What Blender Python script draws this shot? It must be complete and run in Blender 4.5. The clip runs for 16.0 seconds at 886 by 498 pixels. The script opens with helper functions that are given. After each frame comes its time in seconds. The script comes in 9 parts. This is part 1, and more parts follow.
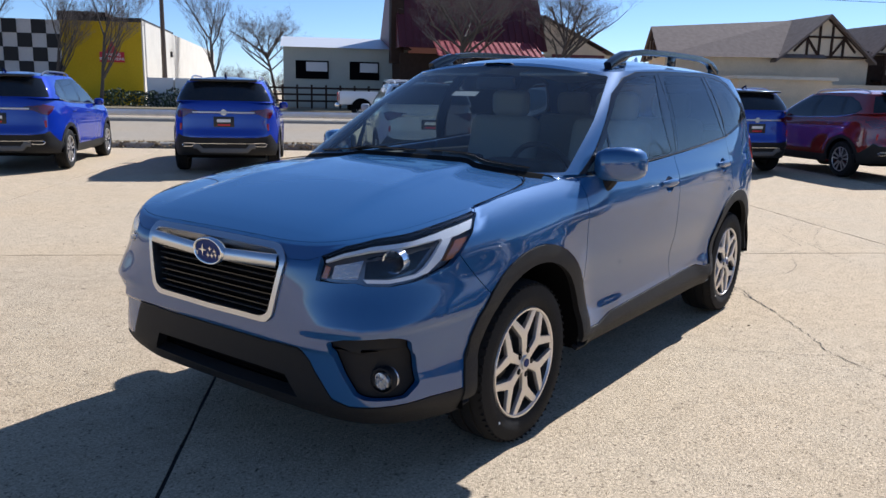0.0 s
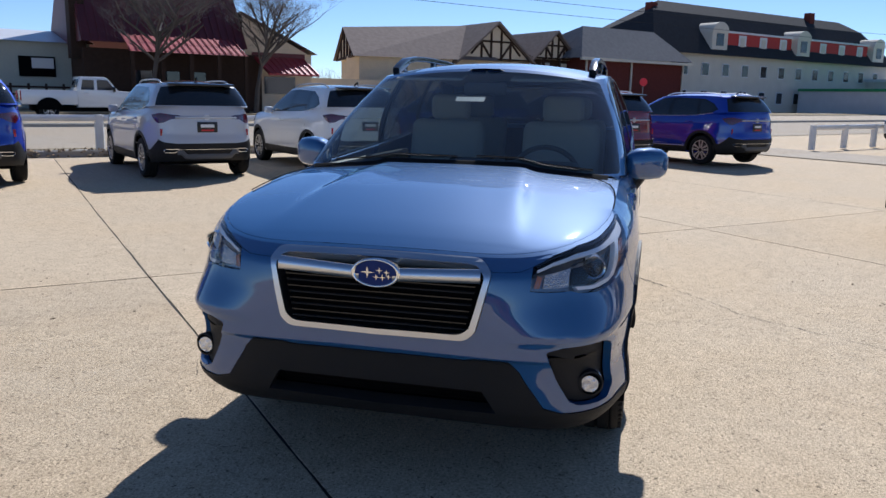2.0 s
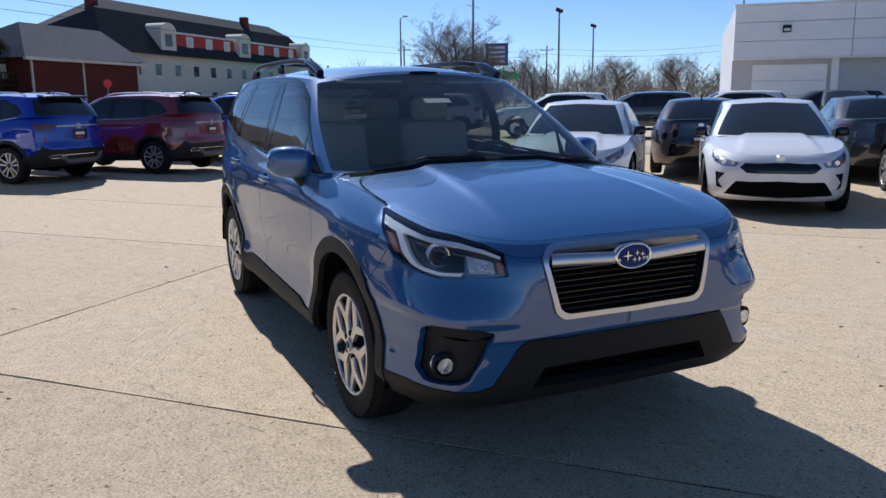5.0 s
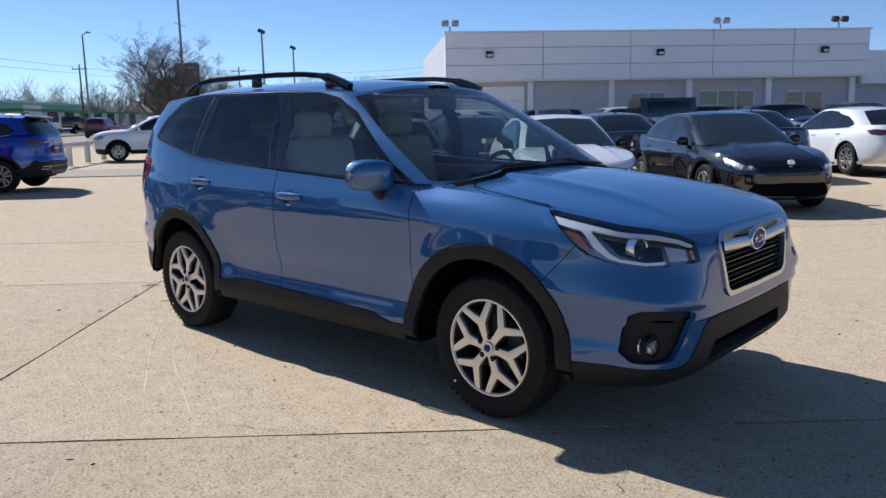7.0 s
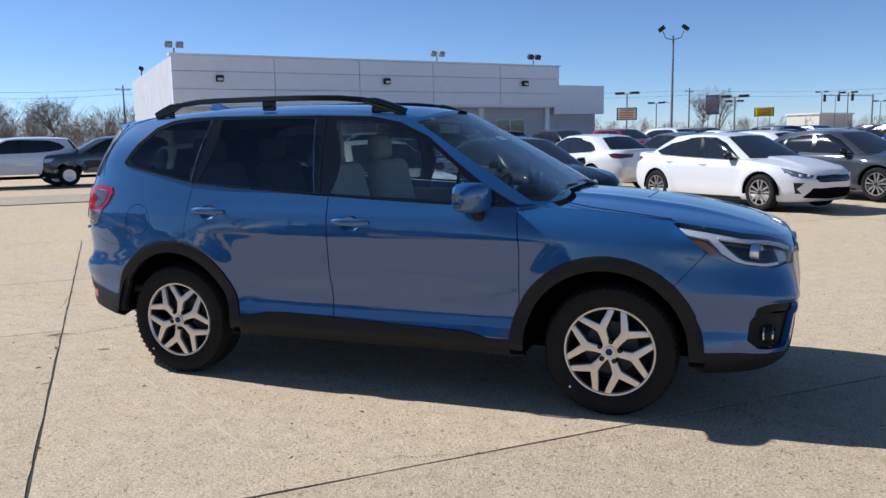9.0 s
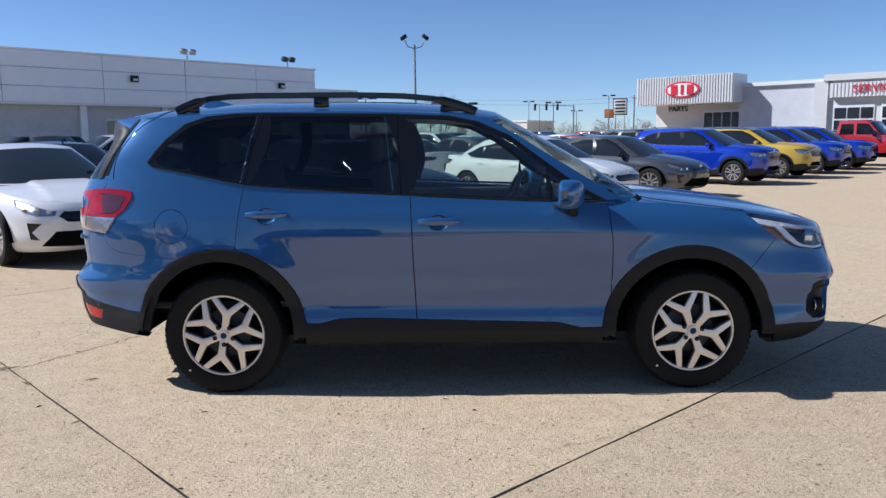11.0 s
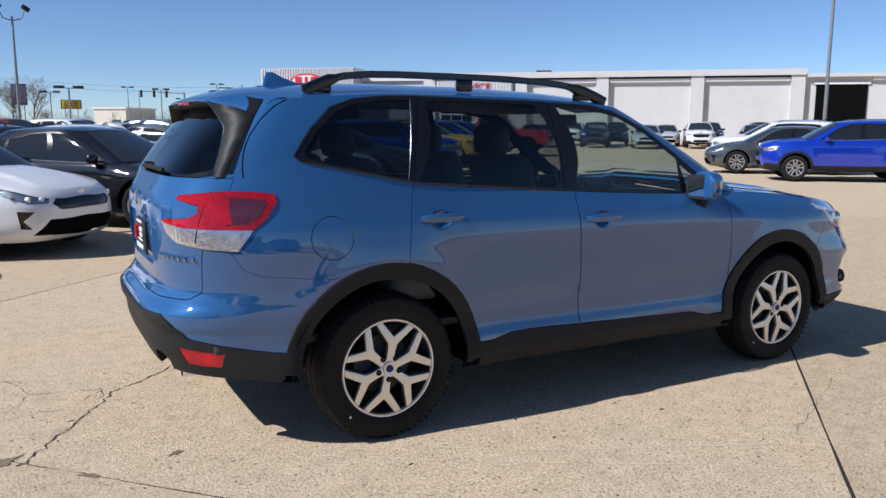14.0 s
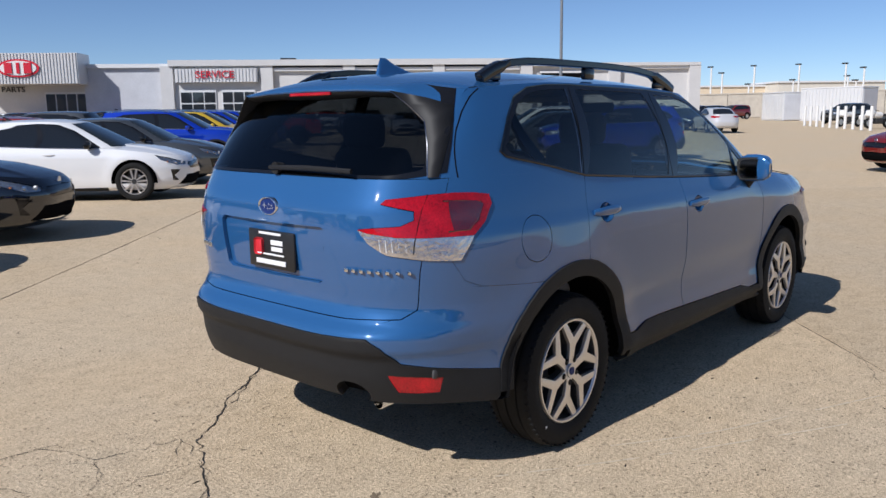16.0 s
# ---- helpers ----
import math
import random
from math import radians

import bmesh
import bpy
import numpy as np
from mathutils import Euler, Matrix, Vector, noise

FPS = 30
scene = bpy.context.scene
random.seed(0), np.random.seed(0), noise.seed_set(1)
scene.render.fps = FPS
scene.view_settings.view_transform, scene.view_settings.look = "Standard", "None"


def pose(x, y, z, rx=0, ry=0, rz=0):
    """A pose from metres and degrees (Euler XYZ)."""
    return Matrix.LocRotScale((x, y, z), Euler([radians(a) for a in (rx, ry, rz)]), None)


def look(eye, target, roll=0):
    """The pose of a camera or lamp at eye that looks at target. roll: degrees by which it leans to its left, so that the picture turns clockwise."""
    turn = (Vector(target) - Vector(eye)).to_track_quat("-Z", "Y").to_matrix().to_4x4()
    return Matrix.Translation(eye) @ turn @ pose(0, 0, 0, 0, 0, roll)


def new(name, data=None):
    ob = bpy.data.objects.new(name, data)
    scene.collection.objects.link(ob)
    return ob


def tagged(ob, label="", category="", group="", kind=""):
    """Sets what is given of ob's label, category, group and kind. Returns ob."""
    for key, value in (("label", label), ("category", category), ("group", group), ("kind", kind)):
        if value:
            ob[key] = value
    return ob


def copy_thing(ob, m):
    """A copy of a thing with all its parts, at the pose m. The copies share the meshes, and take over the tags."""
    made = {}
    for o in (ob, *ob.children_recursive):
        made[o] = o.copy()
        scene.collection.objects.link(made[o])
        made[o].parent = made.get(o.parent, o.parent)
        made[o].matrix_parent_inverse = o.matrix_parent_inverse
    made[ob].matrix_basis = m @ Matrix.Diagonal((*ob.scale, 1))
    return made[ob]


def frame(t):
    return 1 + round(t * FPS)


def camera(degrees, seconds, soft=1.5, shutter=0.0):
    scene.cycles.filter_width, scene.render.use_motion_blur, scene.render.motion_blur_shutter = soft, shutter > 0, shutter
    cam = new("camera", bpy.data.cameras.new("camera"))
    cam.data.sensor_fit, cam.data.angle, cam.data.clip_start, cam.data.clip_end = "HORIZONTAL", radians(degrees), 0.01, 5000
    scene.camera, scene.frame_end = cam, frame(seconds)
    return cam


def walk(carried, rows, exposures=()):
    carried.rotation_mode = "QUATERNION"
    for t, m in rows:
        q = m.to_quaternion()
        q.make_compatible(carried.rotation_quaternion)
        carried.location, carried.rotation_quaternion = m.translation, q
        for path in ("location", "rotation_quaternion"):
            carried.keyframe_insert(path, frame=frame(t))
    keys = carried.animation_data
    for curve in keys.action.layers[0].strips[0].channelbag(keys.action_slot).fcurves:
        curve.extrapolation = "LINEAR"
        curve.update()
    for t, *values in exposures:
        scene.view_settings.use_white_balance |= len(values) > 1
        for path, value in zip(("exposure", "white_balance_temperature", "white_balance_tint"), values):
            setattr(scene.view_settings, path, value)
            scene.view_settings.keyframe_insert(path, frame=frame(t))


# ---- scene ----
cam = camera(59.2, 16.0)
PATH = [
    (0, (4.031, 2.432, 1.437), (2.456, 1.262, 1.046), 1.2),
    (0.5, (4.26, 2.092, 1.423), (2.595, 1.054, 1.035), 0.9),
    (1, (4.453, 1.717, 1.411), (2.697, 0.842, 1.026), 0.8),
    (1.5, (4.603, 1.295, 1.418), (2.761, 0.614, 1.036), 1.0),
    (2, (4.776, 0.853, 1.44), (2.868, 0.392, 1.061), 1.2),
    (2.5, (4.822, 0.388, 1.441), (2.871, 0.158, 1.066), 1.3),
    (3, (4.904, -0.08, 1.436), (2.939, -0.075, 1.064), 1.2),
    (3.5, (4.891, -0.534, 1.421), (2.939, -0.3, 1.053), 0.9),
    (4, (4.831, -1.012, 1.419), (2.917, -0.562, 1.053), 0.5),
    (4.2, (4.81, -1.215, 1.43), (2.918, -0.681, 1.062), 0.2),
    (6.3, (3.979, -3.066, 1.416), (2.476, -1.793, 1.07), -0.9),
    (6.5, (3.861, -3.245, 1.407), (2.406, -1.915, 1.066), -1.0),
    (7, (3.547, -3.622, 1.405), (2.226, -2.157, 1.077), -1.1),
    (7.5, (3.181, -3.984, 1.423), (2.007, -2.395, 1.111), -1.1),
    (8, (2.787, -4.316, 1.441), (1.773, -2.618, 1.145), -0.9),
    (8.2, (2.604, -4.41, 1.43), (1.656, -2.673, 1.138), -0.9),
    (10.3, (0.625, -5.196, 1.449), (0.394, -3.228, 1.177), -0.8),
    (10.5, (0.42, -5.197, 1.43), (0.256, -3.222, 1.156), -0.7),
    (11, (-0.082, -5.198, 1.437), (-0.082, -3.217, 1.159), -0.6),
    (11.5, (-0.579, -5.129, 1.438), (-0.419, -3.156, 1.154), -0.4),
    (12, (-1.055, -4.954, 1.454), (-0.737, -3.001, 1.165), -0.2),
    (12.5, (-1.541, -4.795, 1.458), (-1.064, -2.875, 1.164), -0.0),
    (13, (-1.965, -4.546, 1.455), (-1.323, -2.676, 1.155), 0.2),
    (13.5, (-2.419, -4.318, 1.448), (-1.617, -2.512, 1.144), 0.3),
    (14, (-2.801, -4.046, 1.446), (-1.848, -2.314, 1.14), 0.2),
    (14.5, (-3.189, -3.766, 1.463), (-2.104, -2.115, 1.152), -0.1),
    (15, (-3.584, -3.461, 1.467), (-2.369, -1.904, 1.153), -0.4),
    (15.5, (-3.885, -3.066, 1.475), (-2.544, -1.618, 1.153), -0.6),
    (16, (-4.176, -2.66, 1.466), (-2.707, -1.346, 1.128), -0.7),
]
walk(cam, [(t, look(eye, target, roll)) for t, eye, target, roll in PATH], [(0.0, 0.54, 5550, 12), (1.5, 0.44, 5550, 12), (3.0, 0.32, 5550, 12), (8.0, 0.36, 5550, 12), (12.5, 0.38, 5600, 12), (14.5, 0.29, 5750, 12), (16.0, 0.12, 5800, 12)])

# ---- world, sun, exposure ----
SUN = Vector((-0.766, 0.03, 0.643)).normalized()
world = bpy.data.worlds.new("sky")
scene.world = world
world.use_nodes = True
wn = world.node_tree.nodes
sky = wn.new("ShaderNodeTexSky")
sky.sky_type, sky.sun_disc = "NISHITA", False
sky.sun_elevation = math.asin(SUN.z)
sky.sun_rotation = math.atan2(SUN.x, SUN.y)
sky.altitude, sky.air_density, sky.dust_density, sky.ozone_density = 3200, 1.0, 0.9, 3.0
wn["Background"].inputs[1].default_value = 0.082
world.node_tree.links.new(sky.outputs[0], wn["Background"].inputs[0])
sun = new("sun", bpy.data.lights.new("sun", "SUN"))
sun.data.energy, sun.data.angle, sun.data.color = 4.8, radians(0.53), (1.0, 0.93, 0.83)
sun.matrix_world = look((0, 0, 60), Vector((0, 0, 60)) - SUN)


# ---- materials ----
def mat(name, color=(0.5, 0.5, 0.5), rough=0.5, metal=0.0, coat=0.0, var=0.0, scale=8.0, bump=0.0, bscale=60.0,
        obj=False, spec=0.5, island=False, emit=0.0):
    """A principled surface with noise at two scales in its colour and a fine relief."""
    m = bpy.data.materials.new(name)
    m.use_nodes = True
    n, l = m.node_tree.nodes, m.node_tree.links
    p = n["Principled BSDF"]
    p.inputs["Base Color"].default_value = (*color, 1)
    p.inputs["Roughness"].default_value = rough
    p.inputs["Metallic"].default_value = metal
    p.inputs["Coat Weight"].default_value = coat
    p.inputs["Coat Roughness"].default_value = 0.03
    p.inputs["Coat IOR"].default_value = 1.85
    p.inputs["Specular IOR Level"].default_value = spec
    if emit:
        p.inputs["Emission Color"].default_value = (*color, 1)
        p.inputs["Emission Strength"].default_value = emit
    src = None
    if obj:
        src = n.new("ShaderNodeObjectInfo").outputs["Color"]
    if var or bump:
        tc = n.new("ShaderNodeTexCoord").outputs["Object"]
    if var:
        big, small = n.new("ShaderNodeTexNoise"), n.new("ShaderNodeTexNoise")
        big.inputs["Scale"].default_value, small.inputs["Scale"].default_value = scale, scale * 9
        for t in (big, small):
            t.inputs["Detail"].default_value = 5
            l.new(tc, t.inputs["Vector"])
        add = n.new("ShaderNodeMath")
        add.operation = "ADD"
        l.new(big.outputs["Fac"], add.inputs[0])
        l.new(small.outputs["Fac"], add.inputs[1])
        rng = n.new("ShaderNodeMapRange")
        rng.inputs["From Min"].default_value, rng.inputs["From Max"].default_value = 0.6, 1.4
        rng.inputs["To Min"].default_value, rng.inputs["To Max"].default_value = 1 - var, 1 + var
        l.new(add.outputs[0], rng.inputs["Value"])
        mul = n.new("ShaderNodeMix")
        mul.data_type, mul.blend_type = "RGBA", "MULTIPLY"
        mul.inputs["Factor"].default_value = 1
        if src:
            l.new(src, mul.inputs["A"])
        else:
            mul.inputs["A"].default_value = (*color, 1)
        l.new(rng.outputs[0], mul.inputs["B"])
        src = mul.outputs["Result"]
    if island:
        geo = n.new("ShaderNodeNewGeometry")
        r2 = n.new("ShaderNodeMapRange")
        r2.inputs["To Min"].default_value, r2.inputs["To Max"].default_value = 0.6, 1.4
        l.new(geo.outputs["Random Per Island"], r2.inputs["Value"])
        m2 = n.new("ShaderNodeMix")
        m2.data_type, m2.blend_type = "RGBA", "MULTIPLY"
        m2.inputs["Factor"].default_value = 1
        if src:
            l.new(src, m2.inputs["A"])
        else:
            m2.inputs["A"].default_value = (*color, 1)
        l.new(r2.outputs[0], m2.inputs["B"])
        src = m2.outputs["Result"]
    if src:
        l.new(src, p.inputs["Base Color"])
    if bump:
        nz, bp = n.new("ShaderNodeTexNoise"), n.new("ShaderNodeBump")
        nz.inputs["Scale"].default_value, nz.inputs["Detail"].default_value = bscale, 6
        bp.inputs["Strength"].default_value, bp.inputs["Distance"].default_value = bump, 0.01
        l.new(tc, nz.inputs["Vector"])
        l.new(nz.outputs["Fac"], bp.inputs["Height"])
        l.new(bp.outputs[0], p.inputs["Normal"])
    return m


def glass(name, tint, gloss=1.5, dust=0.0):
    """A pane: tinted see-through with a Fresnel gloss."""
    m = bpy.data.materials.new(name)
    m.use_nodes = True
    n, l = m.node_tree.nodes, m.node_tree.links
    n.remove(n["Principled BSDF"])
    tr, gl, mix = n.new("ShaderNodeBsdfTransparent"), n.new("ShaderNodeBsdfGlossy"), n.new("ShaderNodeMixShader")
    lw, po, sc = n.new("ShaderNodeLayerWeight"), n.new("ShaderNodeMath"), n.new("ShaderNodeMapRange")
    f0 = ((gloss - 1) / (gloss + 1)) ** 2
    tr.inputs["Color"].default_value = (*tint, 1)
    gl.inputs["Roughness"].default_value = 0.01
    lw.inputs["Blend"].default_value = 0.5
    po.operation, po.inputs[1].default_value = "POWER", 4.5
    sc.inputs["To Min"].default_value = f0
    l.new(lw.outputs["Facing"], po.inputs[0])
    l.new(po.outputs[0], sc.inputs["Value"])
    l.new(sc.outputs[0], mix.inputs[0])
    l.new(tr.outputs[0], mix.inputs[1])
    l.new(gl.outputs[0], mix.inputs[2])
    out = mix.outputs[0]
    # pale diffuse share painted over the pane, standing in for reflected sky haze
    if dust:
        di, m2 = n.new("ShaderNodeBsdfDiffuse"), n.new("ShaderNodeMixShader")
        di.inputs["Color"].default_value = (0.75, 0.78, 0.80, 1)
        m2.inputs[0].default_value = dust
        l.new(out, m2.inputs[1])
        l.new(di.outputs[0], m2.inputs[2])
        out = m2.outputs[0]
    l.new(out, n["Material Output"].inputs["Surface"])
    return m


def ground_mat(name, base, dark, scale, crack=0.0, speck=0.35):
    """Worn concrete, asphalt or earth: broad stains, mottling, aggregate and pits."""
    m = bpy.data.materials.new(name)
    m.use_nodes = True
    n, l = m.node_tree.nodes, m.node_tree.links
    p = n["Principled BSDF"]
    p.inputs["Roughness"].default_value = 0.85
    p.inputs["Specular IOR Level"].default_value = 0.06
    pos = n.new("ShaderNodeNewGeometry").outputs["Position"]

    def nz(s, detail=6, rough=0.6):
        t = n.new("ShaderNodeTexNoise")
        t.inputs["Scale"].default_value, t.inputs["Detail"].default_value, t.inputs["Roughness"].default_value = s, detail, rough
        l.new(pos, t.inputs["Vector"])
        return t.outputs["Fac"]

    def ramp(v, a, b):
        r = n.new("ShaderNodeMapRange")
        r.inputs["From Min"].default_value, r.inputs["From Max"].default_value = a, b
        l.new(v, r.inputs["Value"])
        return r.outputs[0]

    def mix(f, a, b, kind="MIX"):
        x = n.new("ShaderNodeMix")
        x.data_type, x.blend_type = "RGBA", kind
        for k, v in (("Factor", f), ("A", a), ("B", b)):
            if isinstance(v, (int, float)):
                x.inputs[k].default_value = v
            elif isinstance(v, tuple):
                x.inputs[k].default_value = (*v, 1)
            else:
                l.new(v, x.inputs[k])
        return x.outputs["Result"]

    c = mix(ramp(nz(scale * 0.35), 0.35, 0.7), base, dark)
    c = mix(ramp(nz(scale * 2.2, 8, 0.7), 0.38, 0.68), c, tuple(v * 1.2 for v in base))
    c = mix(ramp(nz(scale * 3.1, 7, 0.72), 0.49, 0.70), c, (dark[0] * 0.86, dark[1] * 0.80, dark[2] * 0.72))
    c = mix(ramp(nz(scale * 0.9, 5, 0.6), 0.43, 0.60), c, (base[0] * 1.07, base[1] * 0.91, base[2] * 0.68))
    c = mix(ramp(nz(scale * 14, 6, 0.75), 0.36, 0.66), c, tuple(v * 0.80 for v in dark), "MIX") if speck < 0.3 else mix(0.34, c, mix(ramp(nz(scale * 16, 6, 0.75), 0.36, 0.66), tuple(v * 0.82 for v in dark), tuple(v * 1.12 for v in base)))
    fine = nz(scale * 110, 6, 0.85)
    c = mix(speck, c, mix(ramp(fine, 0.36, 0.66), tuple(v * 0.42 for v in dark), tuple(min(1, v * 1.55) for v in base)))
    vor = n.new("ShaderNodeTexVoronoi")
    vor.inputs["Scale"].default_value = scale * 20
    l.new(pos, vor.inputs["Vector"])
    pit = ramp(vor.outputs["Distance"], 0.16, 0.07)
    gate = ramp(nz(scale * 4, 2), 0.47, 0.56)
    pm = n.new("ShaderNodeMath")
    pm.operation = "MULTIPLY"
    l.new(pit, pm.inputs[0])
    l.new(gate, pm.inputs[1])
    c = mix(pm.outputs[0], c, tuple(v * 0.4 for v in dark))
    wob = n.new("ShaderNodeTexNoise")
    wob.inputs["Scale"].default_value, wob.inputs["Detail"].default_value = 30, 4
    l.new(pos, wob.inputs["Vector"])
    vec = n.new("ShaderNodeVectorMath")
    vec.operation = "MULTIPLY_ADD"
    l.new(wob.outputs["Color"], vec.inputs[0])
    vec.inputs[1].default_value = (0.06, 0.06, 0.06)
    l.new(pos, vec.inputs[2])
    for vs, lo, hi, g0, g1, gs, tone in ((46, 0.46, 0.10, 0.42, 0.62, 0.9, tuple(v * 0.55 for v in dark)), (33, 0.44, 0.12, 0.42, 0.62, 1.3, tuple(min(1, v * 1.45) for v in base))):
        vo = n.new("ShaderNodeTexVoronoi")
        vo.inputs["Scale"].default_value = vs
        l.new(vec.outputs[0], vo.inputs["Vector"])
        mm = n.new("ShaderNodeMath")
        mm.operation = "MULTIPLY"
        l.new(ramp(vo.outputs["Distance"], lo, hi), mm.inputs[0])
        l.new(ramp(nz(gs, 5, 0.7), g0, g1), mm.inputs[1])
        m3 = n.new("ShaderNodeMath")
        m3.operation = "MULTIPLY"
        l.new(mm.outputs[0], m3.inputs[0])
        l.new(ramp(nz(vs * 0.45, 3), 0.46, 0.66), m3.inputs[1])
        c = mix(m3.outputs[0], c, tone)
    # patches a hand wide, then single dark stones and pits
    c = mix(0.30, c, mix(ramp(nz(9.0, 9, 0.82), 0.40, 0.60), tuple(v * 0.62 for v in dark), tuple(min(1, v * 1.22) for v in base)))
    c = mix(0.30, c, mix(ramp(nz(75.0, 5, 0.8), 0.40, 0.60), tuple(v * 0.35 for v in dark), tuple(min(1, v * 1.6) for v in base)))
    for vs, size, share in ((16, 0.13, 0.80), (30, 0.24, 0.66), (58, 0.32, 0.58)):
        vo = n.new("ShaderNodeTexVoronoi")
        vo.inputs["Scale"].default_value = vs
        l.new(vec.outputs[0], vo.inputs["Vector"])
        sp = n.new("ShaderNodeSeparateColor")
        l.new(vo.outputs["Color"], sp.inputs[0])
        mm = n.new("ShaderNodeMath")
        mm.operation = "MULTIPLY"
        l.new(ramp(vo.outputs["Distance"], size, size * 0.55), mm.inputs[0])
        l.new(ramp(sp.outputs[0], share, share + 0.02), mm.inputs[1])
        c = mix(mm.outputs[0], c, tuple(v * (0.26 if vs < 20 else 0.52) for v in dark))
    rnd = n.new("ShaderNodeObjectInfo").outputs["Random"]
    r = n.new("ShaderNodeMapRange")
    r.inputs["To Min"].default_value, r.inputs["To Max"].default_value = 0.93, 1.07
    l.new(rnd, r.inputs["Value"])
    c = mix(1.0, c, r.outputs[0], "MULTIPLY")
    l.new(c, p.inputs["Base Color"])
    bp = n.new("ShaderNodeBump")
    bp.inputs["Strength"].default_value, bp.inputs["Distance"].default_value = 0.85, 0.009
    l.new(nz(62.0, 6, 0.7), bp.inputs["Height"])
    l.new(bp.outputs[0], p.inputs["Normal"])
    return m


PAINT = mat("car_paint", rough=0.48, metal=0.14, coat=1.0, spec=0.03, var=0.05, scale=300, obj=True)
SOLID = mat("solid_car_paint", rough=0.5, coat=1.0, spec=0.15, obj=True)
CLAD = mat("grained_black_plastic", (0.0125, 0.0125, 0.013), 0.58, spec=0.28, bump=0.25, bscale=900, var=0.12, scale=20)
GLOSSB = mat("gloss_black", (0.008, 0.008, 0.009), 0.12)
COWL = mat("matte_black_cowl", (0.012, 0.012, 0.0125), 0.85, spec=0.04)
DARK = mat("dark_void", (0.005, 0.005, 0.0055), 0.95, spec=0.03)
CHROME = mat("chrome", (0.78, 0.79, 0.8), 0.08, 1.0)
SATIN = mat("satin_silver", (0.62, 0.63, 0.65), 0.28, 1.0)
MACH = mat("machined_alloy", (0.72, 0.69, 0.66), 0.34, 0.85, var=0.06, scale=40)
RIMDARK = mat("dark_alloy", (0.02, 0.02, 0.021), 0.55)
HOUSING = mat("lamp_housing", (0.26, 0.27, 0.29), 0.22, 0.6, var=0.3, scale=12)
RUBBER = mat("tyre_rubber", (0.0095, 0.0095, 0.0095), 0.75, spec=0.25, var=0.25, scale=14, bump=0.2, bscale=300)
GRIT = mat("dark_grit", (0.045, 0.036, 0.028), 0.9, spec=0.1, var=0.4, scale=6)
FIN = mat("smooth_black_plastic", (0.014, 0.014, 0.015), 0.55, spec=0.28, var=0.1, scale=20)
REDL = mat("red_lens", (0.33, 0.002, 0.007), 0.10, coat=0.45, spec=0.2, var=0.55, scale=14)
REDDK = mat("dark_red_lens", (0.075, 0.001, 0.003), 0.15, coat=0.8, bump=0.2, bscale=70, var=0.5, scale=25)
DKCHROME = mat("dark_bright_trim", (0.42, 0.43, 0.45), 0.16, 1.0)
CLEARL = mat("ribbed_clear_lens", (0.60, 0.60, 0.61), 0.15, 0.5, coat=0.6, bump=0.25, bscale=90, var=0.35, scale=40)
AMBER = mat("amber_lens", (0.34, 0.11, 0.025), 0.2, coat=0.6)
WHITEL = mat("white_light_guide", (0.82, 0.84, 0.86), 0.2)
SEATM = mat("light_grey_cloth", (0.40, 0.385, 0.365), 0.9, var=0.1, scale=30, bump=0.3, bscale=500)
TRIMIN = mat("dark_interior_trim", (0.05, 0.05, 0.053), 0.6)
TAILW = mat("smoky_clear_lens", (0.74, 0.71, 0.70), 0.08, 0.85, coat=1.0, bump=0.35, bscale=55, var=0.25, scale=60)
LINER = mat("light_headliner", (0.36, 0.355, 0.34), 0.9)
BADGEB = mat("blue_badge_enamel", (0.010, 0.028, 0.14), 0.45, spec=0.2)
PLATEK = mat("black_plate_insert", (0.012, 0.012, 0.013), 0.4)
WHITEP = mat("white_print", (0.75, 0.75, 0.75), 0.5)
REDP = mat("red_print", (0.55, 0.02, 0.03), 0.5)
DISC = mat("brake_disc_steel", (0.10, 0.10, 0.10), 0.6)
REFLECT = mat("lamp_reflector", (0.42, 0.43, 0.45), 0.22, 0.8, bump=0.5, bscale=110, var=0.4, scale=40)
FOGL = mat("fog_lamp_glass", (0.62, 0.63, 0.65), 0.08, 0.9, coat=1.0, bump=0.9, bscale=60, var=0.6, scale=30)
WINDSHIELD = glass("windscreen_glass", (0.56, 0.63, 0.61), 1.7, 0.010)
DOORGLASS = glass("door_glass", (0.74, 0.82, 0.76), 1.75, 0.006)
PRIVACY = glass("privacy_glass", (0.22, 0.24, 0.25), 1.55)
BACKGLASS = glass("dark_rear_glass", (0.11, 0.12, 0.13), 1.5)
SCREEN = mat("reflecting_windscreen", (0.022, 0.027, 0.027), 0.03, spec=0.8)
LENS = glass("clear_lamp_lens", (0.9, 0.92, 0.94), 1.4)
DKGLASS = mat("dark_car_window", (0.012, 0.014, 0.016), 0.03, spec=0.7)


# ---- helpers of the build ----
def lift(x, y):
    """The ground's height: level under the car, rising a little towards the edges of the lot."""
    return 0.0075 * max(0.0, min(math.hypot(x, y), 90.0) - 6.0)


GA, GB = Vector((0.682, 0.731)), Vector((-0.731, 0.682))


def grid(A, B):
    p = GA * A + GB * B
    return p.x, p.y, lift(p.x, p.y)


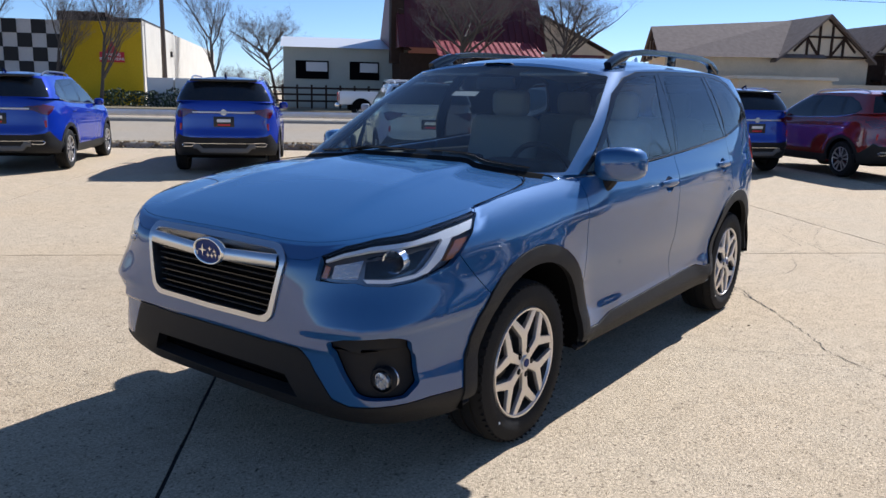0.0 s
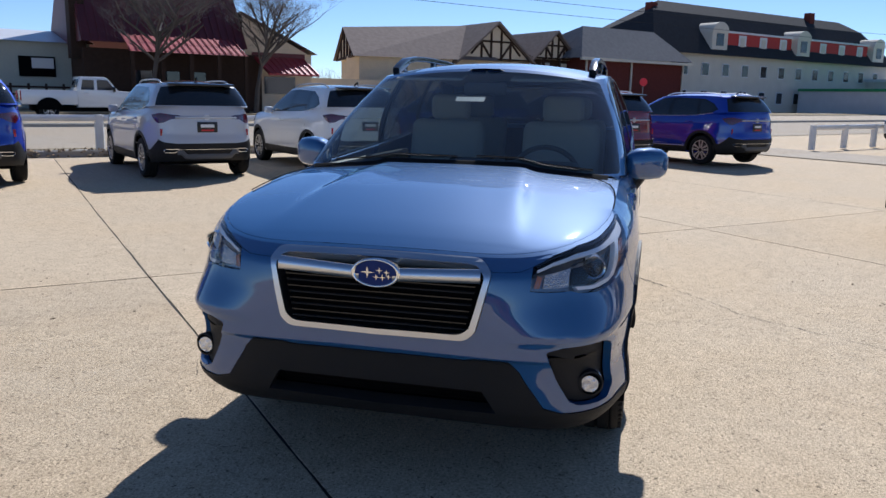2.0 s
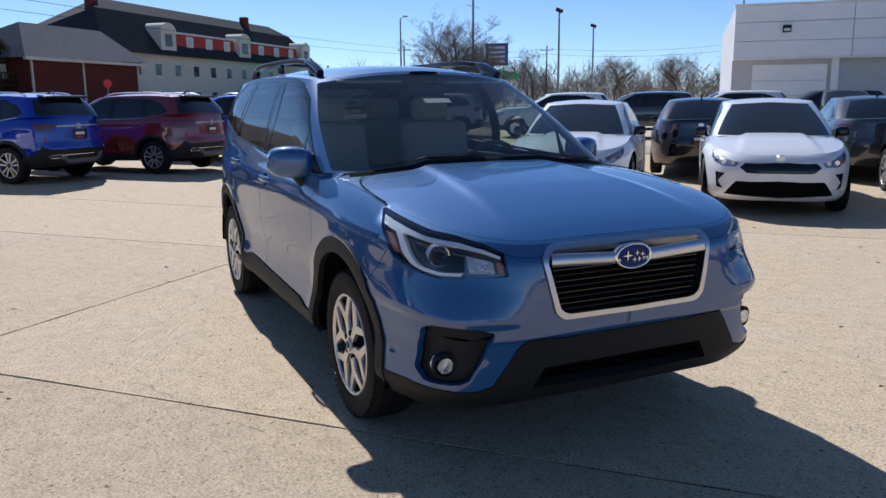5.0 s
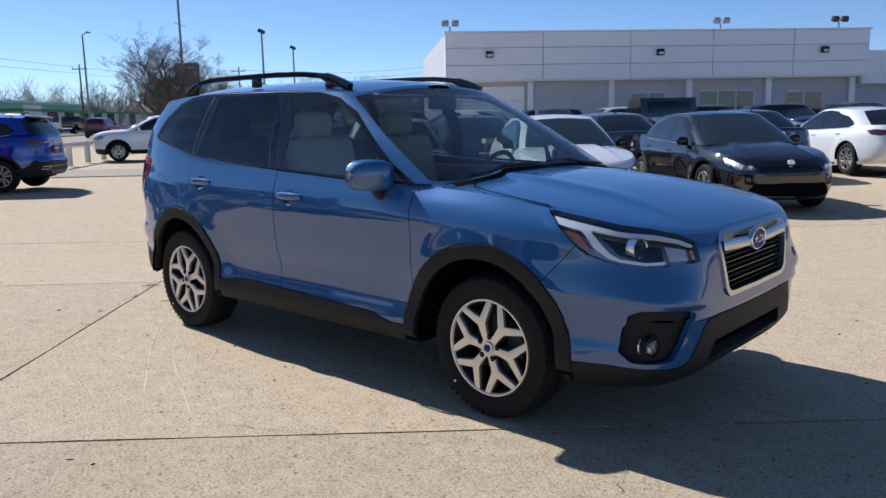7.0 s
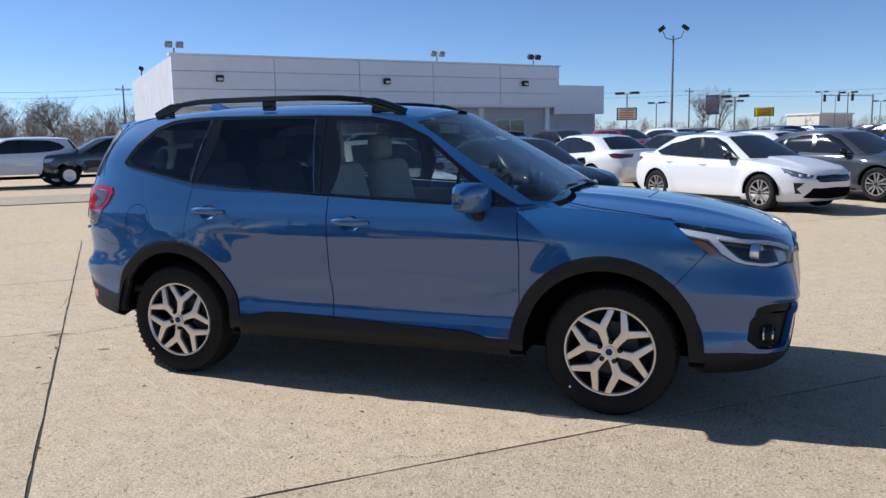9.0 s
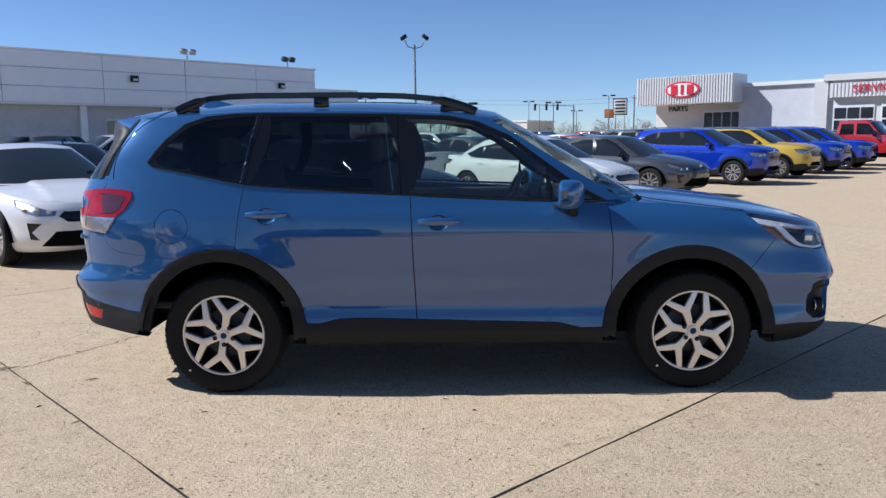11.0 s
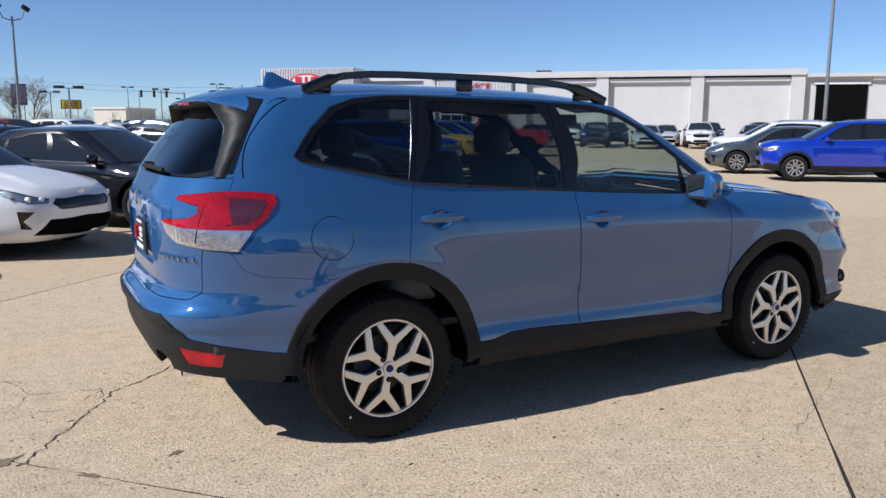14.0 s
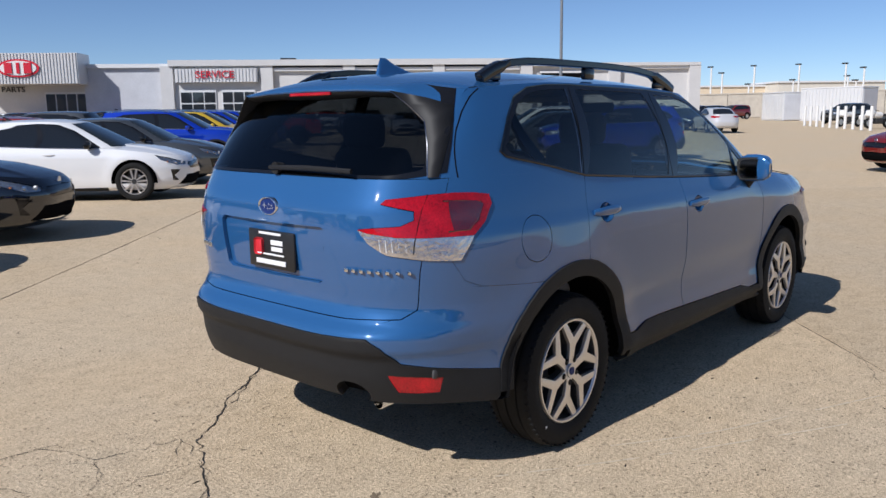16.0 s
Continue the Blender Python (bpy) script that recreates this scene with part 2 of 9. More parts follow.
def curve(*keys):
    """A smooth function through (t, value) pairs."""
    k = sorted(keys)
    t, v = np.array([a for a, _ in k], float), np.array([b for _, b in k], float)
    d = np.diff(v) / np.diff(t)
    s = np.zeros(len(t))
    s[0], s[-1] = d[0], d[-1]
    for i in range(1, len(t) - 1):
        s[i] = 0 if d[i - 1] * d[i] <= 0 else 2 * d[i - 1] * d[i] / (d[i - 1] + d[i])

    def f(x):
        x = np.clip(np.asarray(x, float), t[0], t[-1])
        i = np.clip(np.searchsorted(t, x) - 1, 0, len(t) - 2)
        h = t[i + 1] - t[i]
        q = (x - t[i]) / h
        return ((1 + 2 * q) * (1 - q) ** 2 * v[i] + q * (1 - q) ** 2 * h * s[i]
                + q * q * (3 - 2 * q) * v[i + 1] + q * q * (q - 1) * h * s[i + 1])
    return f


def mk(name, verts, faces, m, parent=None, label="", normals=None, smooth=True, color=None):
    """Links one mesh object from plain lists."""
    me = bpy.data.meshes.new(name)
    me.from_pydata([tuple(map(float, v)) for v in verts], [], [tuple(int(i) for i in f) for f in faces])
    me.materials.append(m)
    if smooth:
        me.polygons.foreach_set("use_smooth", [True] * len(me.polygons))
    if normals is not None:
        me.normals_split_custom_set_from_vertices([tuple(map(float, v)) for v in normals])
    me.update()
    ob = new(name, me)
    ob.parent = parent
    if color:
        ob.color = (*color, 1)
    if label:
        ob["label"] = label
    return ob


def part(name, bm, m, parent=None, label="", smooth=30, color=None):
    """Links a bmesh as one mesh object under a thing or a part."""
    me = bpy.data.meshes.new(name)
    bmesh.ops.recalc_face_normals(bm, faces=bm.faces)
    for f in bm.faces:
        f.smooth = smooth > 0
    if smooth:
        for e in bm.edges:
            if len(e.link_faces) == 2 and e.calc_face_angle(0) > radians(smooth):
                e.smooth = False
    bm.to_mesh(me)
    bm.free()
    me.materials.append(m)
    ob = new(name, me)
    ob.parent = parent
    if color:
        ob.color = (*color, 1)
    if label:
        ob["label"] = label
    return ob


def empty(name, m=None):
    e = new(name)
    e.empty_display_size = 0.1
    if m is not None:
        e.matrix_world = m
    return e


def box(sx, sy, sz, at=(0, 0, 0), bevel=0.0, seg=2, bm=None, rot=None):
    """A bevelled block, centred on at."""
    own = bmesh.new()
    bmesh.ops.create_cube(own, size=1)
    bmesh.ops.scale(own, vec=(sx, sy, sz), verts=own.verts)
    if bevel:
        bmesh.ops.bevel(own, geom=own.edges[:], offset=bevel, segments=seg, profile=0.5, affect="EDGES")
    m = Matrix.Translation(at)
    if rot is not None:
        m = m @ rot
    bmesh.ops.transform(own, matrix=m, verts=own.verts)
    if bm is None:
        return own
    me = bpy.data.meshes.new("tmp")
    own.to_mesh(me)
    own.free()
    bm.from_mesh(me)
    bpy.data.meshes.remove(me)
    return bm


def cyl(r0, r1, h, at=(0, 0, 0), axis="Z", seg=24, bm=None, cap=True):
    own = bmesh.new()
    bmesh.ops.create_cone(own, cap_ends=cap, segments=seg, radius1=r0, radius2=r1, depth=h)
    rot = {"Z": Matrix(), "X": Matrix.Rotation(radians(90), 4, "Y"), "Y": Matrix.Rotation(radians(-90), 4, "X")}[axis]
    bmesh.ops.transform(own, matrix=Matrix.Translation(at) @ rot, verts=own.verts)
    if bm is None:
        return own
    me = bpy.data.meshes.new("tmp")
    own.to_mesh(me)
    own.free()
    bm.from_mesh(me)
    bpy.data.meshes.remove(me)
    return bm


def lathe(profile, seg=48, bm=None):
    """Turns (y, r) pairs round the y axis."""
    bm = bm or bmesh.new()
    rings = []
    for y, r in profile:
        rings.append([bm.verts.new((r * math.cos(2 * math.pi * i / seg), y, r * math.sin(2 * math.pi * i / seg))) for i in range(seg)])
    for a, b in zip(rings, rings[1:]):
        for i in range(seg):
            bm.faces.new((a[i], a[(i + 1) % seg], b[(i + 1) % seg], b[i]))
    return bm


def tube(path, w, h=None, seg=8, bm=None, flat=False):
    """A bar of elliptic section w x h swept along points; a taper may be given as a list of w."""
    bm = bm or bmesh.new()
    pts = [Vector(p) for p in path]
    rings = []
    for i, p in enumerate(pts):
        d = (pts[min(i + 1, len(pts) - 1)] - pts[max(i - 1, 0)]).normalized()
        side = d.cross(Vector((0, 0, 1)))
        side = side.normalized() if side.length > 1e-4 else Vector((1, 0, 0))
        up = side.cross(d)
        ww = w[i] if isinstance(w, (list, tuple)) else w
        hh = ww if h is None else (h[i] if isinstance(h, (list, tuple)) else h)
        ring = []
        for k in range(seg):
            q = 2 * math.pi * (k + 0.5) / seg
            c, s = math.cos(q), math.sin(q)
            if flat:
                c, s = math.copysign(abs(c) ** 0.4, c), math.copysign(abs(s) ** 0.4, s)
            ring.append(bm.verts.new(p + side * c * ww + up * s * hh))
        rings.append(ring)
    for a, b in zip(rings, rings[1:]):
        for k in range(seg):
            bm.faces.new((a[k], a[(k + 1) % seg], b[(k + 1) % seg], b[k]))
    bm.faces.new(rings[0])
    bm.faces.new(rings[-1][::-1])
    return bm


def prism(poly, d, m=None, bm=None, bevel=0.0):
    """A flat outline (x, y) with thickness d along z, placed by the matrix m."""
    own = bmesh.new()
    f = own.faces.new([own.verts.new((x, y, 0)) for x, y in poly])
    r = bmesh.ops.extrude_face_region(own, geom=[f])
    bmesh.ops.translate(own, vec=(0, 0, d), verts=[v for v in r["geom"] if isinstance(v, bmesh.types.BMVert)])
    if bevel:
        bmesh.ops.bevel(own, geom=[e for e in own.edges if all(v.co.z > d * 0.5 for v in e.verts)], offset=bevel, segments=2, profile=0.5, affect="EDGES")
    if m is not None:
        bmesh.ops.transform(own, matrix=m, verts=own.verts)
    if bm is None:
        return own
    me = bpy.data.meshes.new("tmp")
    own.to_mesh(me)
    own.free()
    bm.from_mesh(me)
    bpy.data.meshes.remove(me)
    return bm


def rounded(pts, r, n=4):
    """Rounds the corners of a closed outline."""
    out = []
    k = len(pts)
    for i in range(k):
        p, a, b = Vector(pts[i]), Vector(pts[i - 1]), Vector(pts[(i + 1) % k])
        da, db = a - p, b - p
        ra = min(r, da.length * 0.45, db.length * 0.45)
        p0, p1 = p + da.normalized() * ra, p + db.normalized() * ra
        for j in range(n + 1):
            t = j / n
            out.append(tuple(p0 * (1 - t) ** 2 + p * 2 * t * (1 - t) + p1 * t * t))
    return out


def inside(x, y, poly):
    c = False
    for (x0, y0), (x1, y1) in zip(poly, poly[1:] + poly[:1]):
        if (y0 > y) != (y1 > y) and x < (x1 - x0) * (y - y0) / (y1 - y0) + x0:
            c = not c
    return c


class Skin:
    """One half (y >= 0) of a body surface over (u, v), from which panels are cut by outlines."""

    def __init__(self, pos, us, vs, span, height=None, blend=None):
        self.pos, self.span = pos, span
        U, V = np.meshgrid(us, vs)
        U, V = U.ravel(), V.ravel()
        P = pos(U, V)
        e = 1e-3
        G = np.clip(U, 0.012, span - 0.012) if span == 1.0 else U
        H = np.clip(V, 0.0, 0.99)
        du = pos(np.minimum(G + e, span), H) - pos(np.maximum(G - e, 0), H)
        dv = pos(G, np.minimum(H + e, 1)) - pos(G, np.maximum(H - e, 0))
        N = np.cross(du, dv)
        N /= np.maximum(np.linalg.norm(N, axis=1), 1e-9)[:, None]
        if height is not None:
            h = 0.004
            zx = (height(P[:, 0] + h, P[:, 1]) - height(P[:, 0] - h, P[:, 1])) / (2 * h)
            zy = (height(P[:, 0], P[:, 1] + h) - height(P[:, 0], P[:, 1] - h)) / (2 * h)
            N = np.stack([-zx, -zy, np.ones(len(P))], 1)
            N /= np.linalg.norm(N, axis=1)[:, None]
        c = P.mean(0) * (1, 0, 1)
        if height is None and np.sum(N * (P - c)) < 0:
            N = -N
        if blend is not None:
            N = blend(U, V, P, N)
        edge = np.abs(P[:, 1]) < 1e-4
        N[edge, 1] = 0
        N /= np.maximum(np.linalg.norm(N, axis=1), 1e-9)[:, None]
        bm = self.bm = bmesh.new()
        self.lp, self.ln = bm.verts.layers.float_vector.new("P"), bm.verts.layers.float_vector.new("N")
        vs_ = []
        for i in range(len(U)):
            v = bm.verts.new((U[i], V[i], 0))
            v[self.lp], v[self.ln] = Vector(P[i]), Vector(N[i])
            vs_.append(v)
        w = len(us)
        for j in range(len(vs) - 1):
            for i in range(w - 1):
                bm.faces.new((vs_[j * w + i], vs_[j * w + i + 1], vs_[(j + 1) * w + i + 1], vs_[(j + 1) * w + i]))
        self.gu, self.gv = np.meshgrid(np.linspace(0, span, 240), np.linspace(0, 1, 80))
        self.gp = pos(self.gu.ravel(), self.gv.ravel())

    def find(self, a, b, axes, lo=0.0, hi=9.0):
        """(u, v) of the place with the coordinates a, b along two axes."""
        ok = (self.gu.ravel() >= lo) & (self.gu.ravel() <= hi)
        d = (self.gp[:, axes[0]] - a) ** 2 + (self.gp[:, axes[1]] - b) ** 2
        i = int(np.argmin(np.where(ok, d, 1e9)))
        u, v = self.gu.ravel()[i], self.gv.ravel()[i]
        e = 1e-3
        for _ in range(8):
            p = self.pos(np.array([u, u + e, u]), np.array([v, v, v + e]))[:, list(axes)]
            J = np.stack([(p[1] - p[0]) / e, (p[2] - p[0]) / e], 1)
            r = np.array([a, b]) - p[0]
            s = np.linalg.lstsq(J, r, rcond=None)[0]
            s = np.clip(s, -0.05, 0.05)
            u, v = float(np.clip(u + s[0], max(lo, 0), min(hi, self.span))), float(np.clip(v + s[1], 0, 1))
        return u, v

    def outline(self, pts, r=0.0, lo=0.0, hi=9.0, step=0.05):
        """Outline in (u, v): points ('x', x, z) on the side, ('y', y, z) on an end, ('u', u, v) as they are."""
        q = []
        for k, a, b in pts:
            q.append((a, b) if k == "u" else self.find(a, b, (0, 2) if k == "x" else (1, 2), lo, hi))
        out = []
        for p0, p1 in zip(q, q[1:] + q[:1]):
            n = max(1, int(math.dist(p0, p1) / step))
            out += [(p0[0] + (p1[0] - p0[0]) * i / n, p0[1] + (p1[1] - p0[1]) * i / n) for i in range(n)]
        return rounded(out, r) if r else out

    def take(self, poly):
        """Cuts along an outline and lifts out what lies inside it."""
        bm = self.bm
        x0, x1 = min(p[0] for p in poly), max(p[0] for p in poly)
        y0, y1 = min(p[1] for p in poly), max(p[1] for p in poly)

        def hits(f, a, b, c, d):
            us = [v.co.x for v in f.verts]
            vs = [v.co.y for v in f.verts]
            return max(us) >= a and min(us) <= b and max(vs) >= c and min(vs) <= d
        cand = {f for f in bm.faces if hits(f, x0, x1, y0, y1)}
        for p, q in zip(poly, poly[1:] + poly[:1]):
            if math.dist(p, q) < 1e-6:
                continue
            e = 1e-5
            fs = [f for f in cand if hits(f, min(p[0], q[0]) - e, max(p[0], q[0]) + e, min(p[1], q[1]) - e, max(p[1], q[1]) + e)]
            if not fs:
                continue
            geom = set(fs)
            for f in fs:
                geom.update(f.edges)
                geom.update(f.verts)
            r = bmesh.ops.bisect_plane(bm, geom=list(geom), dist=1e-6, plane_co=(p[0], p[1], 0), plane_no=(q[1] - p[1], p[0] - q[0], 0))
            cand.update(g for g in r["geom"] if isinstance(g, bmesh.types.BMFace))
            cand = {f for f in cand if f.is_valid}
        ins = []
        for f in cand:
            c = f.calc_center_median()
            if inside(c.x, c.y, poly):
                ins.append(f)
        panel = self.panel(ins)
        bmesh.ops.delete(bm, geom=ins, context="FACES")
        return panel

    def rest(self):
        return self.panel(self.bm.faces)

    def panel(self, faces):
        idx, P, N, F = {}, [], [], []
        for f in faces:
            t = []
            for v in f.verts:
                if v not in idx:
                    idx[v] = len(P)
                    P.append(v[self.lp].copy())
                    N.append(v[self.ln].normalized())
                t.append(idx[v])
            a, b, c = P[t[0]], P[t[1]], P[t[2]]
            g = Vector((0, 0, 0))
            for i in range(1, len(t) - 1):
                g += (P[t[i]] - a).cross(P[t[i + 1]] - a)
            if g.dot(N[t[0]]) < 0:
                t.reverse()
            F.append(t)
        return P, N, F


def sheet(panel, push=0.0, fold=0.0, gap=0.0, side=1, whole=False, flip=False, warp=None):
    """Vertices, faces and normals of a panel: moved out by push, its rim turned in by fold."""
    P, N, F = panel
    P = [p + n * push for p, n in zip(P, N)]
    N = list(N)
    used = {}
    for f in F:
        for a, b in zip(f, f[1:] + f[:1]):
            used[(a, b)] = used.get((a, b), 0) + 1
    rim = [(a, b) for (a, b) in used if (b, a) not in used]
    F = [list(f) for f in F]
    if fold:
        ins = {}
        for a, b in rim:
            if whole and abs(P[a].y) < 1e-3 and abs(P[b].y) < 1e-3:
                continue
            d = N[a].cross(P[b] - P[a])
            if d.length < 1e-9:
                continue
            for v in (a, b):
                ins[v] = ins.get(v, Vector((0, 0, 0))) + d.normalized()
        ins = {v: d.normalized() for v, d in ins.items() if d.length > 1e-6}
        for v, d in ins.items():
            if whole and abs(P[v].y) < 1e-3:
                d = Vector((d.x, 0, d.z))
            P[v] = P[v] + d * gap
        low, up = {}, {}
        for v, d in ins.items():
            up[v] = len(P)
            P.append(P[v].copy())
            N.append((-d).normalized())
            low[v] = len(P)
            P.append(P[v] - N[v] * fold)
            N.append((-d).normalized())
        for a, b in rim:
            if a in low and b in low and not (whole and abs(P[a].y) < 1e-3 and abs(P[b].y) < 1e-3):
                F.append([b, a, low[a], low[b]][:0] or [up[b], up[a], low[a], low[b]])
    if warp:
        P = [warp(p) for p in P]
    mir = [Vector((p.x, -p.y, p.z)) for p in P], [Vector((n.x, -n.y, n.z)) for n in N], [f[::-1] for f in F]
    if whole:
        k = len(P)
        return P + mir[0], N + mir[1], F + [[i + k for i in f] for f in mir[2]]
    return (P, N, F) if side > 0 else mir


def pieces(panel):
    """A panel's separate pieces, each as a panel."""
    P, N, F = panel
    root = list(range(len(P)))

    def top(i):
        while root[i] != i:
            root[i] = root[root[i]]
            i = root[i]
        return i
    for f in F:
        for i in f[1:]:
            root[top(i)] = top(f[0])
    sets = {}
    for f in F:
        sets.setdefault(top(f[0]), []).append(f)
    out = []
    for fs in sets.values():
        ids = sorted({i for f in fs for i in f})
        back = {i: j for j, i in enumerate(ids)}
        out.append(([P[i] for i in ids], [N[i] for i in ids], [[back[i] for i in f] for f in fs]))
    return sorted(out, key=lambda o: -len(o[2]))


def skin_part(name, panel, m, parent, label="", color=None, **kw):
    P, N, F = sheet(panel, **kw)
    return mk(name, P, F, m, parent, label, N, True, color)


def taken(S, pts, **k):
    return S.take(S.outline(pts, **k))


# ---- car shapes ----
def quarter(q, n):
    """A quarter of a rounded square: q from 0 (ahead) to 1 (at the side)."""
    f = q * math.pi / 2
    c, s = np.cos(f), np.sin(f)
    r = (np.abs(c) ** n + np.abs(s) ** n) ** (-1 / n)
    return c * r, s * r


class Shape:
    """The main surfaces of a car body from a handful of profile curves; x ahead, half width along y."""

    def __init__(self, **k):
        self.k = k
        k.setdefault("arches", ((1.315, 0.46), (-1.34, 0.48)))
        for n in ("xf", "xr", "w", "zb", "belt", "hood", "roof", "roll", "nf", "nr"):
            k[n] = curve(*k[n])
        self.us = np.linspace(0, 3, 400)
        x, y = self.plan(self.us, np.full(400, 0.95))
        for _ in range(6):
            zt = self.top(x, y)
            x, y = self.plan(self.us, zt)
        self.ztop = zt

    def plan(self, u, z):
        k = self.k
        cf, sf = quarter(np.clip(u, 0, 1), k["nf"](z))
        cr, sr = quarter(np.clip(3 - u, 0, 1), k["nr"](z))
        W = k["w"](z)
        x = np.where(u <= 1, k["xa"] + (k["xf"](z) - k["xa"]) * cf,
                     np.where(u >= 2, k["xb"] + (k["xr"](z) - k["xb"]) * cr, k["xa"] + (k["xb"] - k["xa"]) * (u - 1)))
        y = W * np.where(u <= 1, sf, np.where(u >= 2, sr, 1.0)) * (1 - 0.010 * (x / 1.3) ** 2)
        return x, y

    def hoodz(self, x, y):
        k = self.k
        r = np.abs(y) / 0.78
        ridge = k.get("ridge", 0.012) * np.exp(-((r - 0.52 - 0.12 * (x - 1.6)) / 0.10) ** 2)
        step = k.get("ridge", 0.012) * 0.85 * (1 - np.tanh((r - 0.55 - 0.14 * (x - 1.6)) / 0.034))
        return k["hood"](x) - k["drop"] * r ** 2.4 + (0.5 * ridge + step) * np.clip((2.15 - x) / 0.5, 0, 1) - 0.006

    def top(self, x, y):
        k = self.k
        t = np.clip((x - (k["cowl"] - 0.14)) / 0.14, 0, 1)
        t = t * t * (3 - 2 * t)
        return k["belt"](x) * (1 - t) + self.hoodz(x, y) * t

    def lower(self, u, v):
        k = self.k
        zt = np.interp(u, self.us, self.ztop)
        x, y = self.plan(u, zt)
        zb = k["zb"](x)
        z = zb + (zt - zb) * v
        x, y = self.plan(u, z)
        W = k["w"](z)
        side = np.clip(y / np.maximum(W, 0.1), 0, 1.1) ** 4
        y = y - k["roll"](x) * np.clip(1 - (zt - z) / 0.17, 0, 1) ** 2 * side
        for cx, r in k["arches"]:
            d = np.hypot(x - cx, z - 0.342)
            y = y + k.get("flare", 0.016) * np.exp(-((d - r) / 0.10) ** 2) * side
        brow = k.get("brow", 0.0)
        if brow:
            # the ledge that runs over the fog lamp pockets and the hollow under the headlights
            w = np.clip((u - 0.30) / 0.12, 0, 1) * np.clip((0.74 - u) / 0.16, 0, 1)
            w = w * w * (3 - 2 * w)
            zl = 0.640 + 0.10 * np.clip(u - 0.40, -0.1, 0.3)
            a, b = np.clip((zl + 0.135 - z) / 0.125, 0, 1), np.clip((z - zl + 0.035) / 0.035, 0, 1)
            o = brow * w * a ** 1.6 * b * b * (3 - 2 * b) - 0.2 * brow * w * np.exp(-((z - zl - 0.145) / 0.05) ** 2)
            x, y = x + o * np.cos(u * math.pi / 2), y + o * np.sin(u * math.pi / 2)
        crease = k.get("crease", 0.0)
        if crease:
            zc = 0.585 + 0.02 * x
            y = y - crease * np.exp(-((z - zc) / 0.07) ** 2) * side * np.exp(-(x / 1.02) ** 8)
        return np.stack([x, y, z], 1)

    def bonnet(self, q, s):
        """q: from the front's middle back to the cowl; s: from the edge to the middle."""
        k = self.k
        uc = np.interp(-(k["cowl"]), -self.plan(self.us, self.ztop)[0][:200], self.us[:200])
        u = q * uc
        e = self.lower(u, np.ones_like(u))
        y = e[:, 1] * (1 - s)
        z0 = self.hoodz(e[:, 0], e[:, 1])
        z = self.hoodz(e[:, 0], y) + (e[:, 2] - z0)
        return np.stack([e[:, 0], y, z], 1)

    def deck(self, q, s):
        """A saloon's boot lid, from the rear window back to the tail."""
        us = self.us[200:]
        u0 = np.interp(-self.k["deck_x"], -self.plan(us, self.ztop[200:])[0], us)
        e = self.lower(u0 + q * (3 - u0), np.ones_like(q))
        y = e[:, 1] * (1 - s)
        return np.stack([e[:, 0], y, e[:, 2] + 0.02 * (1 - (1 - s) ** 2) * np.clip(e[:, 1] / 0.6, 0, 1)], 1)

    def scuttle(self, q, s):
        """The strip between a wing's top and the foot of the windscreen pillar."""
        x0, x1 = self.k["cowl"] + 0.02, self.k["cowl"] - 0.30
        x = x0 + (x1 - x0) * q
        xs = self.plan(self.us, self.ztop)[0]
        u = np.interp(-x, -xs, self.us)
        e = self.lower(u, np.ones_like(u))
        gx, gy = self.loop(self.us, self.k["sill"])
        yt = np.minimum(np.interp(-e[:, 0], -gx, gy), e[:, 1]) - 0.01
        z1 = self.k["belt"](e[:, 0]) + self.k.get("screen_drop", 0) * np.clip((e[:, 0] - 0.5) / 0.5, 0, 1)
        return np.stack([e[:, 0], e[:, 1] + (yt - e[:, 1]) * s, e[:, 2] + (z1 - e[:, 2]) * s], 1)

    def roofz(self, x, y):
        return self.k["roof"](x) - self.k["crown"] * (np.abs(y) / 0.62) ** 2.2

    def loop(self, u, g):
        xa, ext, W, xb, rext, n = g
        cf, sf = quarter(np.clip(u, 0, 1), n)
        cr, sr = quarter(np.clip(3 - u, 0, 1), n)
        x = np.where(u <= 1, xa + ext * cf, np.where(u >= 2, xb - rext * cr, xa + (xb - xa) * (u - 1)))
        return x, W * np.where(u <= 1, sf, np.where(u >= 2, sr, 1.0))

    def cabin(self, u, v):
        """The ring of windows and pillars."""
        k = self.k
        bx, by = self.loop(u, k["sill"])
        tx, ty = self.loop(u, k["rim"])
        if k.get("joined"):
            e = self.lower(np.linspace(1.6, 3, 300), np.ones(300))
            ang = np.arctan2(e[:, 1], -(e[:, 0] + 0.9))[::-1]
            q = np.arctan2(by, -(bx + 0.9))
            w = np.clip((-1.0 - bx) / 0.35, 0, 1)
            w = w * w * (3 - 2 * w)
            bx = bx + (np.interp(q, ang, e[::-1, 0]) - bx) * w
            by = by + (np.interp(q, ang, e[::-1, 1]) - by) * w
        bz = np.where(bx > k["cowl"] - 0.2, np.minimum(k["belt"](bx), 9), k["belt"](bx))
        bz = bz + k.get("screen_drop", 0.0) * np.clip((bx - 0.5) / 0.5, 0, 1)
        tz = self.roofz(tx, ty)
        bow = np.sin(np.pi * v)
        x = bx + (tx - bx) * v + k["bow"] * bow * np.clip(np.where(u < 1.0, 1 - u, np.where(u > 2.0, -(u - 2), 0)), -1, 1) * 1.4
        y = by + (ty - by) * v + k["bow"] * bow * np.clip(by / 0.75, 0, 1)
        z = bz + (tz - bz) * v
        return np.stack([x, y, z], 1)

